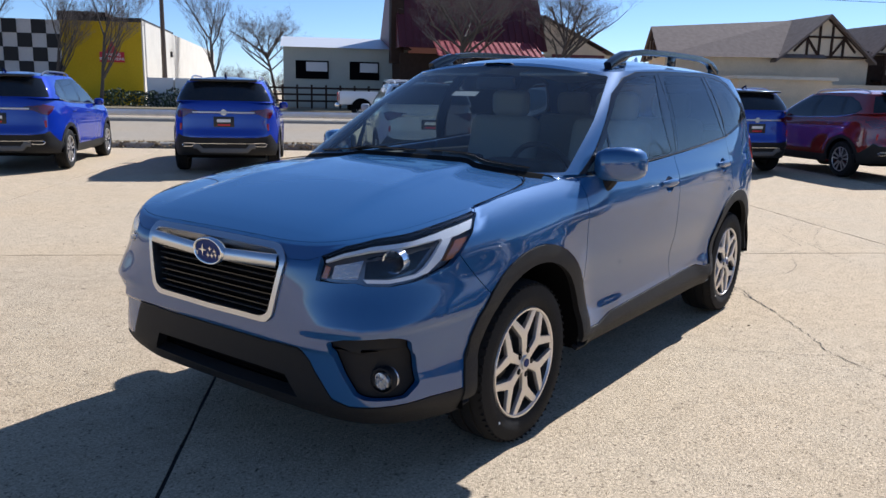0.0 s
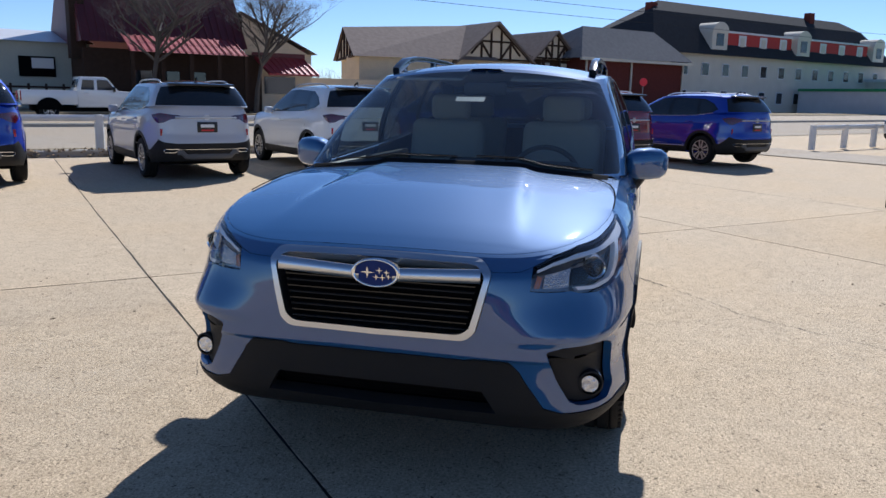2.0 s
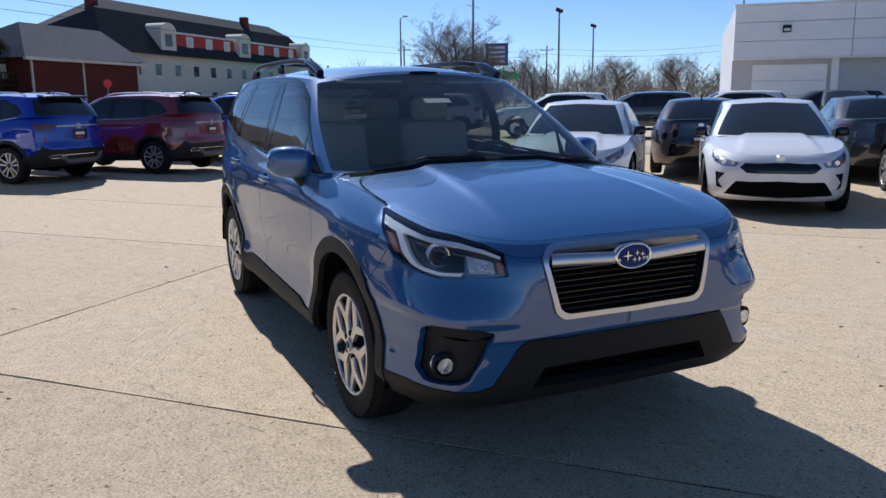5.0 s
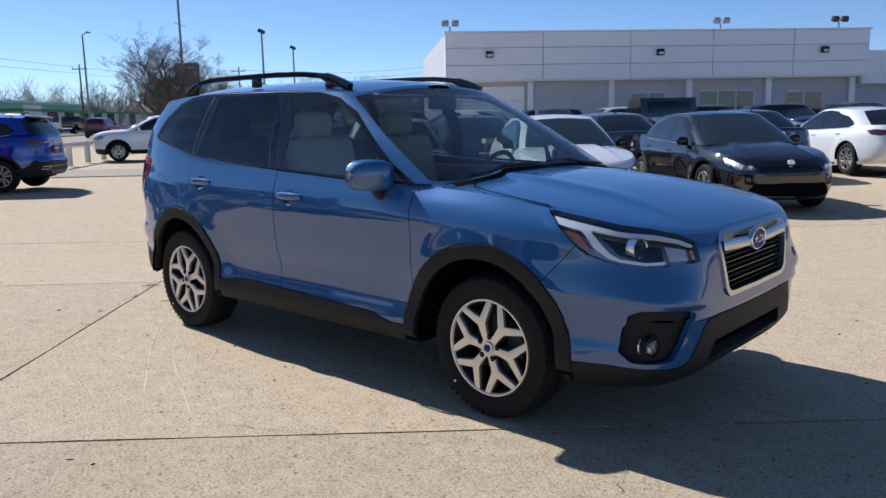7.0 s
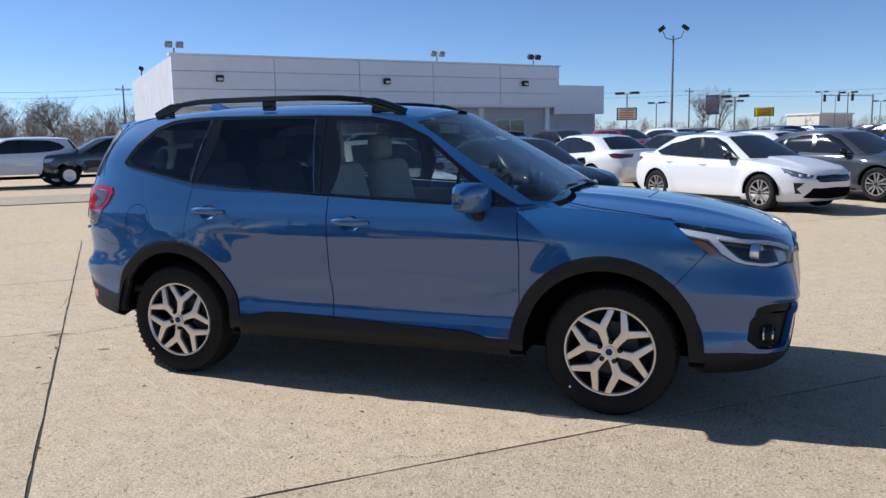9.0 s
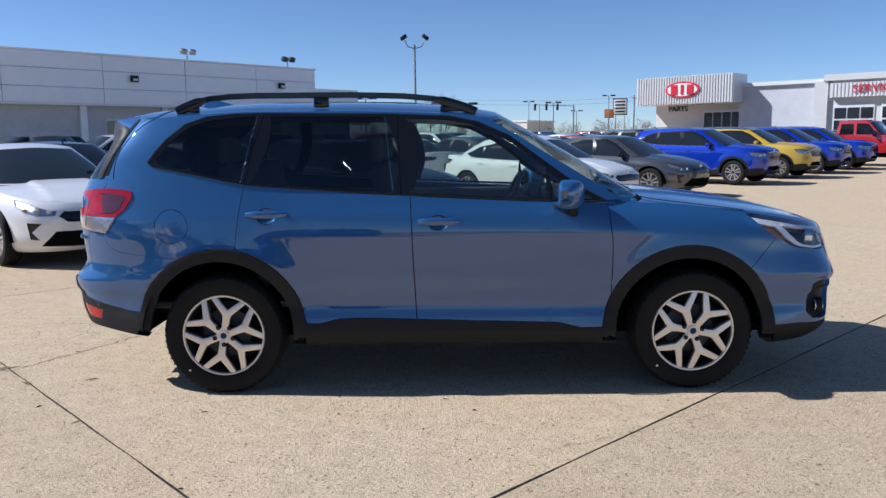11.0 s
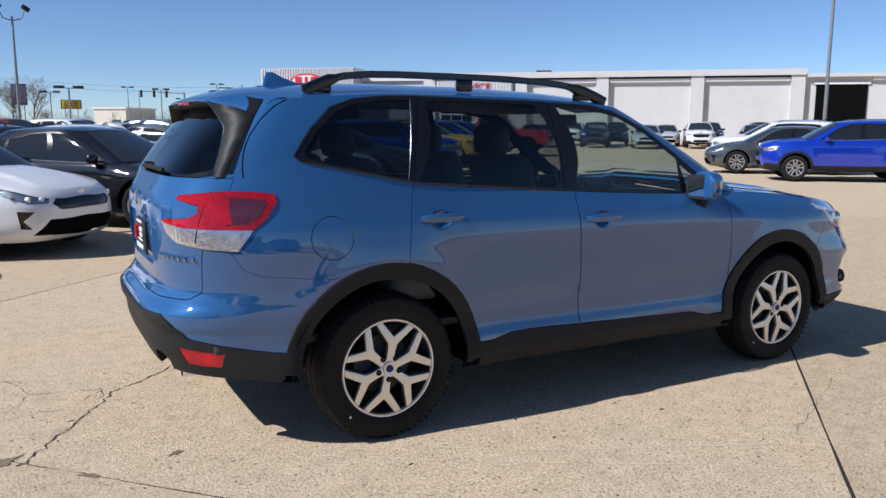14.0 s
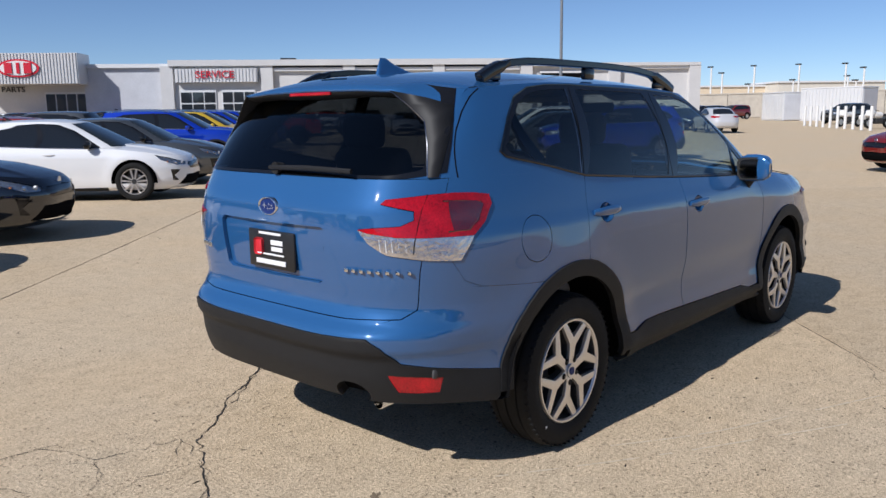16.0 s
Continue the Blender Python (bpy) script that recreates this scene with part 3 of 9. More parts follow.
    def cap(self, q, s):
        """The roof panel, from its front edge's middle round to its rear edge's middle."""
        u = q * 3
        x, y = self.loop(u, self.k["rim"])
        yy = y * (1 - s)
        return np.stack([x, yy, self.roofz(x, yy)], 1)


X = lambda a, b: ("x", a, b)
Y = lambda a, b: ("y", a, b)
UV = lambda a, b: ("u", a, b)


def circle(cx, cz, r, n=40):
    return [X(cx + r * math.cos(2 * math.pi * i / n), cz + r * math.sin(2 * math.pi * i / n)) for i in range(n)]


def arch(cx, r, cz=0.342, n=26):
    """An outline of a wheel arch that runs down past the sill."""
    a0 = math.asin(min(1, (cz - 0.30) / r))
    pts = [X(cx + r * math.cos(a), cz + r * math.sin(a)) for a in np.linspace(-a0, math.pi + a0, n)]
    return pts


def on_side(S, x, z, lo=0.3, hi=2.7):
    u, v = S.find(x, z, (0, 2), lo, hi)
    return Vector(S.pos(np.array([u]), np.array([v]))[0])


def on_front(S, y, z, lo=0.0, hi=1.0):
    u, v = S.find(abs(y), z, (1, 2), lo, hi)
    p = Vector(S.pos(np.array([u]), np.array([v]))[0])
    return Vector((p.x, math.copysign(p.y, y), p.z))


def wheel(parent, at, side, style="y", r=0.345, rim=0.230, w=0.225, spin=10.0):
    """A wheel under a car: tyre, dark barrel, bright spokes, hub cap and bolts; side: +1 left, -1 right."""
    hub = empty("wheel")
    hub.parent = parent
    hub.matrix_local = Matrix.Translation(at) @ (Matrix() if side > 0 else Matrix.Rotation(math.pi, 4, "Z"))
    h = w / 2
    t = lathe([(-h * 0.8, rim - 0.005), (-h * 0.96, rim + 0.03), (-h, rim + (r - rim) * 0.5), (-h * 0.93, r - 0.02), (-h * 0.72, r - 0.004), (-h * 0.55, r),
               (-h * 0.52, r - 0.007), (-h * 0.48, r - 0.007), (-h * 0.45, r), (-0.008, r + 0.001), (-0.006, r - 0.007), (0.006, r - 0.007), (0.008, r + 0.001),
               (h * 0.45, r), (h * 0.48, r - 0.007), (h * 0.52, r - 0.007), (h * 0.55, r), (h * 0.72, r - 0.004), (h * 0.93, r - 0.02), (h, rim + (r - rim) * 0.5),
               (h * 0.985, rim + 0.045), (h * 0.96, rim + 0.02), (h * 0.8, rim - 0.005)], 64)
    if style == "y":
        for i in range(60):
            a = 2 * math.pi * i / 60
            for s in (-1, 1):
                box(0.006, h * 0.30, 0.010, (0, 0, 0), 0, bm=t,
                    rot=Matrix.Translation((math.cos(a) * (r - 0.013), s * h * 0.8, math.sin(a) * (r - 0.013))) @ Matrix.Rotation(-a, 4, "Y") @ Matrix.Rotation(0.25 * s, 4, "X"))
    part("tyre", t, RUBBER, hub)
    b = lathe([(h * 0.86, rim + 0.002), (h * 0.9, rim - 0.006), (h * 0.6, rim - 0.02), (-h * 0.7, rim - 0.028), (-h * 0.75, 0.05)], 48)
    part("rim_barrel", b, RIMDARK, hub)
    part("rim_lip", lathe([(h * 0.84, rim - 0.011), (h * 0.93, rim - 0.006), (h * 0.94, rim + 0.002), (h * 0.86, rim + 0.006)], 48), MACH, hub)
    part("brake_disc", cyl(0.14, 0.14, 0.02, (0, h * 0.05, 0), "Y", 32), DISC, hub)
    yf = h * 0.80
    back = bmesh.new()
    face = bmesh.new()
    arms = 6 if style == "y" else 5
    for i in range(arms):
        a = 2 * math.pi * i / arms + (radians(spin) if style == "y" else math.pi / 2)
        m = Matrix.Rotation(-a, 4, "Y") @ Matrix(((1, 0, 0, 0), (0, 0, 1, 0), (0, 1, 0, 0), (0, 0, 0, 1)))
        if style == "y":
            R = rim - 0.008
            arm = [(0.030, 0.019), (0.084, 0.0195), (0.116, 0.0235), (R * math.cos(0.455), R * math.sin(0.455)), (R * math.cos(0.310), R * math.sin(0.310)), (0.149, 0.0)]
            arm = arm + [(x, -y) for x, y in arm[-2::-1]]
            prism(arm, 0.018, Matrix.Translation((0, yf - 0.006, 0)) @ m, face, 0.003)
            wide = [(0.03, 0.023), (0.084, 0.0235), (0.114, 0.0275), (R * math.cos(0.475), R * math.sin(0.475)), (R * math.cos(0.290), R * math.sin(0.290)), (0.146, 0.0)]
            wide = wide + [(x, -y) for x, y in wide[-2::-1]]
            prism(wide, 0.03, Matrix.Translation((0, yf - 0.034, 0)) @ m, back)
        else:
            R = rim - 0.008
            for s in (-1, 1):
                arm = [(0.04, 0.004 * s), (R, 0.034 * s), (R, 0.068 * s), (0.04, 0.026 * s)]
                prism(arm, 0.016, Matrix.Translation((0, yf - 0.01, 0)) @ m, face)
    if style == "y":
        cyl(0.046, 0.044, 0.016, (0, yf + 0.003, 0), "Y", 32, face)
    part("spoke_face", face, MACH, hub, "machined bright spokes")
    if style == "y":
        part("spoke_backing", back, RIMDARK, hub)
        part("hub_cap", cyl(0.033, 0.030, 0.014, (0, yf + 0.012, 0), "Y", 24), SATIN, hub)
        part("hub_badge", cyl(0.018, 0.018, 0.004, (0, yf + 0.02, 0), "Y", 20), BADGEB, hub)
        part("valve", cyl(0.004, 0.003, 0.03, (rim * 0.78, yf - 0.01, 0), "Y", 8), RUBBER, hub)
        for i in range(5):
            a = 2 * math.pi * i / 5 + radians(spin + 16)
            part("nut_socket", cyl(0.0135, 0.0135, 0.018, (0.054 * math.cos(a), yf + 0.004, 0.054 * math.sin(a)), "Y", 16), DARK, hub)
            part("wheel_nut", cyl(0.009, 0.007, 0.02, (0.054 * math.cos(a), yf + 0.006, 0.054 * math.sin(a)), "Y", 6), RIMDARK, hub)
        part("tyre_mark", cyl(0.006, 0.006, 0.004, (0.2, h * 0.995, -0.20), "Y", 10), WHITEP, hub)
    else:
        part("hub_cap", cyl(0.05, 0.04, 0.02, (0, yf, 0), "Y", 20), RIMDARK, hub)
    part("well_side", cyl(0.05, 0.05, 0.25, (0, -0.1, 0), "Y", 12), DARK, hub)
    return hub


FOR = Shape(
    xf=((0.22, 2.07), (0.30, 2.17), (0.36, 2.205), (0.45, 2.22), (0.545, 2.232), (0.56, 2.245), (0.62, 2.245), (0.75, 2.238), (0.86, 2.224), (0.90, 2.212), (0.93, 2.194), (0.97, 2.148), (1.02, 2.045), (1.2, 1.9)),
    xr=((0.25, -2.18), (0.35, -2.25), (0.44, -2.295), (0.50, -2.312), (0.56, -2.316), (0.60, -2.338), (0.64, -2.340), (0.66, -2.33), (0.70, -2.29), (0.76, -2.262), (0.85, -2.27), (1.0, -2.28), (1.1, -2.275), (1.2, -2.235), (1.3, -2.19)),
    w=((0.22, 0.80), (0.30, 0.868), (0.36, 0.892), (0.43, 0.884), (0.50, 0.872), (0.62, 0.884), (0.75, 0.894), (0.90, 0.896), (1.0, 0.888), (1.08, 0.868), (1.20, 0.850), (1.3, 0.838)),
    zb=((-2.4, 0.40), (-2.1, 0.385), (-1.75, 0.345), (-0.9, 0.295), (0.9, 0.29), (1.72, 0.262), (2.05, 0.275), (2.3, 0.30)),
    belt=((-2.4, 1.235), (-1.75, 1.235), (-1.18, 1.195), (-0.27, 1.128), (0.83, 1.078), (1.0, 1.075), (1.3, 1.07)),
    hood=((0.8, 1.14), (1.0, 1.132), (1.25, 1.118), (1.5, 1.09), (1.75, 1.053), (2.0, 1.0), (2.12, 0.964), (2.2, 0.93), (2.3, 0.88)),
    roll=((-2.4, 0.004), (-1.6, 0.006), (-0.8, 0.02), (0.6, 0.02), (1.0, 0.075), (1.5, 0.07), (1.8, 0.03), (2.2, 0.0)),
    roof=((-2.0, 1.615), (-1.85, 1.632), (-1.55, 1.66), (-1.15, 1.678), (-0.7, 1.678), (-0.3, 1.668), (0.05, 1.645), (0.3, 1.605)),
    crown=0.062, drop=0.040, cowl=0.97, xa=0.85, xb=-0.9, nf=((0.25, 6.0), (0.4, 7.5), (0.62, 7.0), (0.75, 5.6), (0.86, 4.8), (1.0, 4.0), (1.1, 3.7)), nr=((0.3, 4.4), (0.9, 4.6), (1.3, 4.6)), crease=0.010,
    sill=(0.30, 0.80, 0.832, -1.45, 0.76, 6.0), rim=(-0.45, 0.70, 0.668, -1.45, 0.42, 7.5), bow=0.022, screen_drop=0.02, brow=0.013, joined=True, ridge=0.0075)
BLUE = (0.023, 0.092, 0.240)


def main_car():
    """The blue mid-size SUV that the walk goes round."""
    car = tagged(empty("suv_car"), "metallic blue SUV with black cladding and roof rails on concrete", "car")
    C = BLUE

    def hood_normal(P):
        h = 0.004
        zx = (FOR.hoodz(P[:, 0] + h, P[:, 1]) - FOR.hoodz(P[:, 0] - h, P[:, 1])) / (2 * h)
        zy = (FOR.hoodz(P[:, 0], P[:, 1] + h) - FOR.hoodz(P[:, 0], P[:, 1] - h)) / (2 * h)
        return np.stack([-zx, -zy, np.ones(len(P))], 1) / np.sqrt(zx ** 2 + zy ** 2 + 1)[:, None]

    def soft_edge(U, V, P, N):
        """Rounds the bonnet's leading edge into the nose."""
        w = np.clip((V - 0.855) / 0.07, 0, 1) ** 1.2 * 0.85 * np.clip((P[:, 0] - 1.62) / 0.05, 0, 1)
        return shoulder(N + (hood_normal(P) - N) * w[:, None], P, np.clip((V - 0.72) / 0.28, 0, 1))

    def shoulder(N, P, w):
        """Lets the quarter panel run into the rear pillar without an edge."""
        N = N / np.maximum(np.linalg.norm(N, axis=1), 1e-9)[:, None]
        w = w * w * (3 - 2 * w) * np.clip((-1.15 - P[:, 0]) / 0.12, 0, 1) * np.clip((np.abs(P[:, 1]) - 0.55) / 0.15, 0, 1)
        z = N[:, 2] + (0.27 - N[:, 2]) * w
        k = np.sqrt(np.maximum(1 - z * z, 0) / np.maximum(N[:, 0] ** 2 + N[:, 1] ** 2, 1e-9))
        return np.stack([N[:, 0] * k, N[:, 1] * k, z], 1)

    def soft_foot(U, V, P, N):
        return shoulder(N, P, np.clip(1 - V / 0.45, 0, 1))

    def soft_lip(U, V, P, N):
        uc = np.interp(-FOR.k["cowl"], -FOR.plan(FOR.us, FOR.ztop)[0][:200], FOR.us[:200])
        u = np.clip(U * uc, 0.001, 3)
        e = 1e-3
        b = np.full_like(u, 0.98)
        Nl = np.cross(FOR.lower(u + e, b) - FOR.lower(u - e, b), FOR.lower(u, b + e) - FOR.lower(u, b - e))
        Nl /= np.linalg.norm(Nl, axis=1)[:, None]
        Nl *= np.where(Nl[:, 2] < 0, -1, 1)[:, None]
        w = np.clip(1 - V / 0.12, 0, 1) ** 2 * 0.2 * np.clip((FOR.lower(u, b)[:, 0] - 1.62) / 0.05, 0, 1)
        return N + (Nl - N) * w[:, None]
    low = Skin(FOR.lower, np.linspace(0, 3, 151), np.linspace(0, 1, 58), 3.0, blend=soft_edge)
    green = Skin(FOR.cabin, np.linspace(0, 3, 151), np.linspace(0, 1, 23), 3.0, blend=soft_foot)

    # wheel arches
    for cx, cz, ri, ro in ((1.305, 0.352, 0.418, 0.490), (-1.340, 0.364, 0.412, 0.482)):
        low.take(low.outline(arch(cx, ri, cz) + [X(cx - ri + 0.01, 0.2), X(cx + ri - 0.01, 0.2)], lo=0.3, hi=2.8))
        band = low.take(low.outline(arch(cx, ro, cz), lo=0.3, hi=2.8))
        band = (band[0], band[1], [f for f in band[2] if sum(band[0][i].z for i in f) / len(f) > (0.38 if sum(band[0][i].x for i in f) / len(f) < -1.4 else 0.335)])
        for s in (1, -1):
            skin_part("arch_cladding", band, CLAD, car, push=0.009, fold=0.03, side=s)
    # openings and lamps of the front
    mid = lambda z: UV(-0.1, low.find(0, z, (1, 2), 0, 1)[1])
    gin = low.take(low.outline([mid(0.882), Y(0.20, 0.882), Y(0.352, 0.880), Y(0.384, 0.842), Y(0.338, 0.662), Y(0.305, 0.640), mid(0.634)], r=0.025, hi=1, step=0.04))
    gout = low.take(low.outline([mid(0.904), Y(0.20, 0.904), Y(0.370, 0.902), Y(0.407, 0.856), Y(0.359, 0.650), Y(0.324, 0.620), mid(0.614)], r=0.03, hi=1, step=0.04))
    hl = low.take(low.outline([Y(0.540, 0.803), Y(0.60, 0.800), Y(0.672, 0.803), Y(0.700, 0.794), Y(0.755, 0.790), X(1.985, 0.800), X(1.91, 0.816), X(1.833, 0.838), X(1.775, 0.884), X(1.70, 0.945), X(1.632, 1.002),
                               X(1.655, 1.008), X(1.80, 0.986), X(1.95, 0.958), Y(0.680, 0.944), Y(0.610, 0.920), Y(0.545, 0.885)], hi=1, step=0.04))
    intake = low.take(low.outline([Y(0, 0.432), Y(0.385, 0.432), Y(0.435, 0.350), Y(0, 0.340)], hi=1, step=0.04))
    clad = low.take(low.outline([Y(0, 0.546), Y(0.325, 0.546), Y(0.362, 0.556), Y(0.475, 0.556), Y(0.515, 0.515), Y(0.600, 0.385), Y(0.665, 0.366),
                                 X(1.95, 0.380), X(1.70, 0.374), X(1.55, 0.374), X(1.55, 0.20), Y(0.6, 0.2), Y(0, 0.2)], hi=1, step=0.05))
    fog = low.take(low.outline([Y(0.605, 0.598), Y(0.660, 0.614), Y(0.790, 0.622), X(2.03, 0.600), X(2.00, 0.52), X(1.992, 0.440), Y(0.812, 0.396), Y(0.725, 0.396), Y(0.690, 0.410)], r=0.02, hi=1, step=0.03))
    # rear lamps and cladding
    lampr = low.take(low.outline([Y(0.598, 1.160), Y(0.713, 1.176), X(-1.98, 1.180), X(-1.90, 1.176), X(-1.834, 1.166), X(-1.827, 1.130), X(-1.870, 1.067), X(-1.932, 1.019), Y(0.730, 1.021), Y(0.651, 1.025),
                                  Y(0.544, 1.040), Y(0.511, 1.050), Y(0.543, 1.055), Y(0.657, 1.064), Y(0.691, 1.086), Y(0.687, 1.119), Y(0.586, 1.144)], lo=2, step=0.03))
    lampw = low.take(low.outline([Y(0.511, 1.049), Y(0.544, 1.039), Y(0.651, 1.024), Y(0.730, 1.020), X(-1.932, 1.018), X(-1.955, 0.984), X(-1.995, 0.930), Y(0.734, 0.938), Y(0.619, 0.960), Y(0.555, 1.000)], lo=2, step=0.03))
    refl = low.take(low.outline([Y(0.625, 0.505), Y(0.70, 0.495), X(-2.055, 0.482), X(-2.07, 0.425), Y(0.70, 0.428), Y(0.65, 0.434)], lo=2, step=0.03))
    exh = low.take(low.outline([Y(0.475 + 0.075 * math.cos(a), 0.415 + 0.05 * math.sin(a)) for a in np.linspace(0, 2 * math.pi, 20, False)], lo=2, step=0.03))
    rclad = low.take(low.outline([Y(0, 0.640), Y(0.30, 0.640), Y(0.575, 0.646), Y(0.625, 0.61), Y(0.665, 0.548), X(-2.10, 0.525), X(-1.75, 0.465), X(-1.5, 0.44), X(-1.5, 0.25), X(-2.1, 0.25), Y(0.4, 0.2), Y(0, 0.2)], lo=2, step=0.05))
    sillc = low.take(low.outline([X(0.93, 0.375), X(0.80, 0.378), X(0.70, 0.373), X(0.57, 0.405), X(0.0, 0.424), X(-0.5, 0.440), X(-0.66, 0.438), X(-0.78, 0.412), X(-0.95, 0.418), X(-0.95, 0.2), X(0.0, 0.2), X(0.93, 0.2)], lo=0.5, hi=2.5))
    cups = [low.take(low.outline([X(cx + 0.056 * math.cos(a), cz + 0.042 * math.sin(a)) for a in np.linspace(0, 2 * math.pi, 20, False)], lo=0.6, hi=2.6)) for cx, cz in ((-0.105, 0.977), (-1.063, 1.024))]
    fd = low.take(low.outline([UV(low.find(-0.262, 1.128, (0, 2), 1, 2)[0], 1), X(-0.25, 0.8), X(-0.228, 0.30), X(0.5, 0.29), X(0.80, 0.33), X(0.865, 0.56), X(0.868, 0.85), UV(low.find(0.845, 1.07, (0, 2), 0.5, 1.5)[0], 1)], lo=0.5, hi=2.5))
    rd = low.take(low.outline([UV(low.find(-0.262, 1.128, (0, 2), 1, 2)[0], 1), X(-0.25, 0.8), X(-0.228, 0.30), X(-0.8, 0.30), X(-1.0, 0.60), X(-1.245, 0.83), X(-1.225, 1.0), UV(low.find(-1.19, 1.19, (0, 2), 1.5, 2.6)[0], 1)], lo=0.5, hi=2.6))
    fuel = low.take(low.outline(circle(-1.60, 0.97, 0.096), lo=1.8, hi=2.8))
    plate = low.take(low.outline([Y(0, 1.040), Y(0.33, 1.045), Y(0.345, 1.03), Y(0.325, 0.84), Y(0.30, 0.825), Y(0, 0.82)], lo=2, step=0.04))
    gate = low.take(low.outline([Y(0, 0.705), Y(0.45, 0.705), Y(0.66, 0.716), Y(0.70, 0.75), Y(0.715, 0.90), Y(0.725, 1.0), Y(0.735, 1.10), Y(0.74, 1.18), UV(low.find(0.735, 1.235, (1, 2), 2, 3)[0], 1), UV(3, 1)], lo=2, step=0.04))
    nose = low.take(low.outline([UV(-0.1, 1.05), UV(-0.1, low.find(0, 0.895, (1, 2), 0, 1)[1]), Y(0.37, 0.895), Y(0.41, 0.862), Y(0.500, 0.866), Y(0.545, 0.884), Y(0.610, 0.919), Y(0.680, 0.943), X(1.95, 0.957), X(1.80, 0.985), X(1.655, 1.007), UV(low.find(1.630, 1.018, (0, 2), 0, 1)[0], 1.05)], hi=1, step=0.04))
    bump = low.take(low.outline([UV(-0.1, -0.05), UV(-0.1, 1.05), UV(low.find(1.625, 1.02, (0, 2), 0, 1)[0], 1), X(1.66, 0.985), X(1.79, 0.868), X(1.66, 0.72), X(1.50, 0.60), UV(1, 0)], hi=1.2))
    rbump = low.take(low.outline([UV(3, 0), UV(3, 0.98), Y(0.6, 0.95), X(-2.04, 0.955), X(-1.975, 0.85), X(-1.90, 0.82), X(-1.70, 0.80), X(-1.55, 0.79), X(-1.55, 0.28)], lo=2))
    body = low.rest()
    for s in (1, -1):
        for piece in pieces(body):
            mx = sum(p.x for p in piece[0]) / len(piece[0])
            back = mx < -0.8
            skin_part("front_wing" if mx > 0.6 else ("quarter_panel" if back else "sill_panel"), piece, PAINT, car, color=C, fold=0.0 if back else 0.02, gap=0.0 if back else 0.0018, side=s)
        d = skin_part("front_door", fd, PAINT, car, color=C, fold=0.02, gap=0.003, side=s)
        door_handle(d, low, cups[0], -0.105, 0.981, s, C)
        d = skin_part("rear_door", rd, PAINT, car, color=C, fold=0.02, gap=0.003, side=s)
        door_handle(d, low, cups[1], -1.063, 1.028, s, C)
        skin_part("sill_cladding", sillc, CLAD, car, push=0.008, fold=0.03, side=s)
        skin_part("fuel_flap" if s < 0 else "quarter_panel_fill", fuel, PAINT, car, color=C, fold=0.01 * (s < 0), gap=0.0032 * (s < 0), side=s)
        headlight(car, low, hl, s)
        pocket = skin_part("fog_lamp_pocket", fog, CLAD, car, push=-0.035, side=s)
        fp = on_front(low, 0.752 * s, 0.462) + Vector((-0.035, 0, 0))
        part("fog_lamp_ring", lathe([(-0.02, 0.046), (0.012, 0.046), (0.014, 0.040), (-0.02, 0.038)], 24), CLAD, pocket).matrix_local = Matrix.Translation(fp) @ Matrix.Rotation(radians(-75 * s if s > 0 else -105), 4, "Z")
        part("fog_lamp", cyl(0.041, 0.030, 0.05, fp + Vector((-0.012, 0, 0)), "X", 24), FOGL, pocket, "round clear fog lamp")
        lamp = skin_part("tail_lamp", lampr, REDL, car, "red tail lamp over a clear lower lens", push=0.006, fold=0.03, side=s)
        joint = [on_front(low, 0.705 + 0.02 * (z - 1.07), z, 2, 3) for z in (1.178, 1.12, 1.06, 1.0, 0.962)]
        part("lamp_joint", tube([(p.x - 0.007, p.y * s, p.z) for p in joint], 0.003, 0.002, 6), DARK, lamp)
        inner = taken(Skin(FOR.lower, np.linspace(2.3, 2.75, 60), np.linspace(0.6, 1, 40), 3.0), [X(-2.01, 1.150), X(-1.90, 1.146), X(-1.868, 1.132), X(-1.902, 1.072), X(-1.95, 1.042), X(-2.01, 1.042)], lo=2.3, hi=2.75, step=0.03)
        skin_part("lamp_inner_panel", inner, REDDK, lamp, "darker red inner panel", push=0.0075, side=s)
        inner = [on_side(low, x, z, 2, 2.9) for x, z in ((-2.03, 1.152), (-1.95, 1.150), (-1.875, 1.142), (-1.905, 1.075), (-1.945, 1.042), (-2.03, 1.040))]
        part("lamp_guide", tube([(p.x - 0.004, (p.y + 0.005) * s, p.z) for p in inner], 0.002, 0.0035, 6), REDDK, lamp)
        clear = skin_part("clear_lens", lampw, TAILW, lamp, push=0.005, fold=0.03, side=s)
        for y in np.linspace(0.60, 0.70, 6):
            rib = [on_front(low, y + 0.1 * (1.0 - z), z, 2, 3) for z in (1.018, 0.995, 0.970)]
            part("lens_rib", tube([(p.x - 0.004, p.y * s, p.z) for p in rib], 0.002, 0.0015, 6), WHITEL, clear)
        skin_part("rear_reflector", refl, REDL, car, push=0.003, fold=0.02, side=s)
    skin_part("front_bumper", bump, PAINT, car, color=C, fold=0.03, gap=0.0018, whole=True)
    skin_part("rear_bumper", rbump, PAINT, car, color=C, fold=0.02, gap=0.0018, whole=True)
    skin_part("bonnet_lip", nose, PAINT, car, color=C, whole=True)
    tg = skin_part("tailgate", gate, PAINT, car, color=C, fold=0.03, gap=0.0022, whole=True)
    skin_part("plate_recess", plate, PAINT, tg, color=C, push=-0.018, whole=True)
    lowc = skin_part("lower_cladding", clad, CLAD, car, push=0.004, fold=0.05, whole=True)
    skin_part("lower_intake", intake, DARK, lowc, push=-0.07, whole=True)
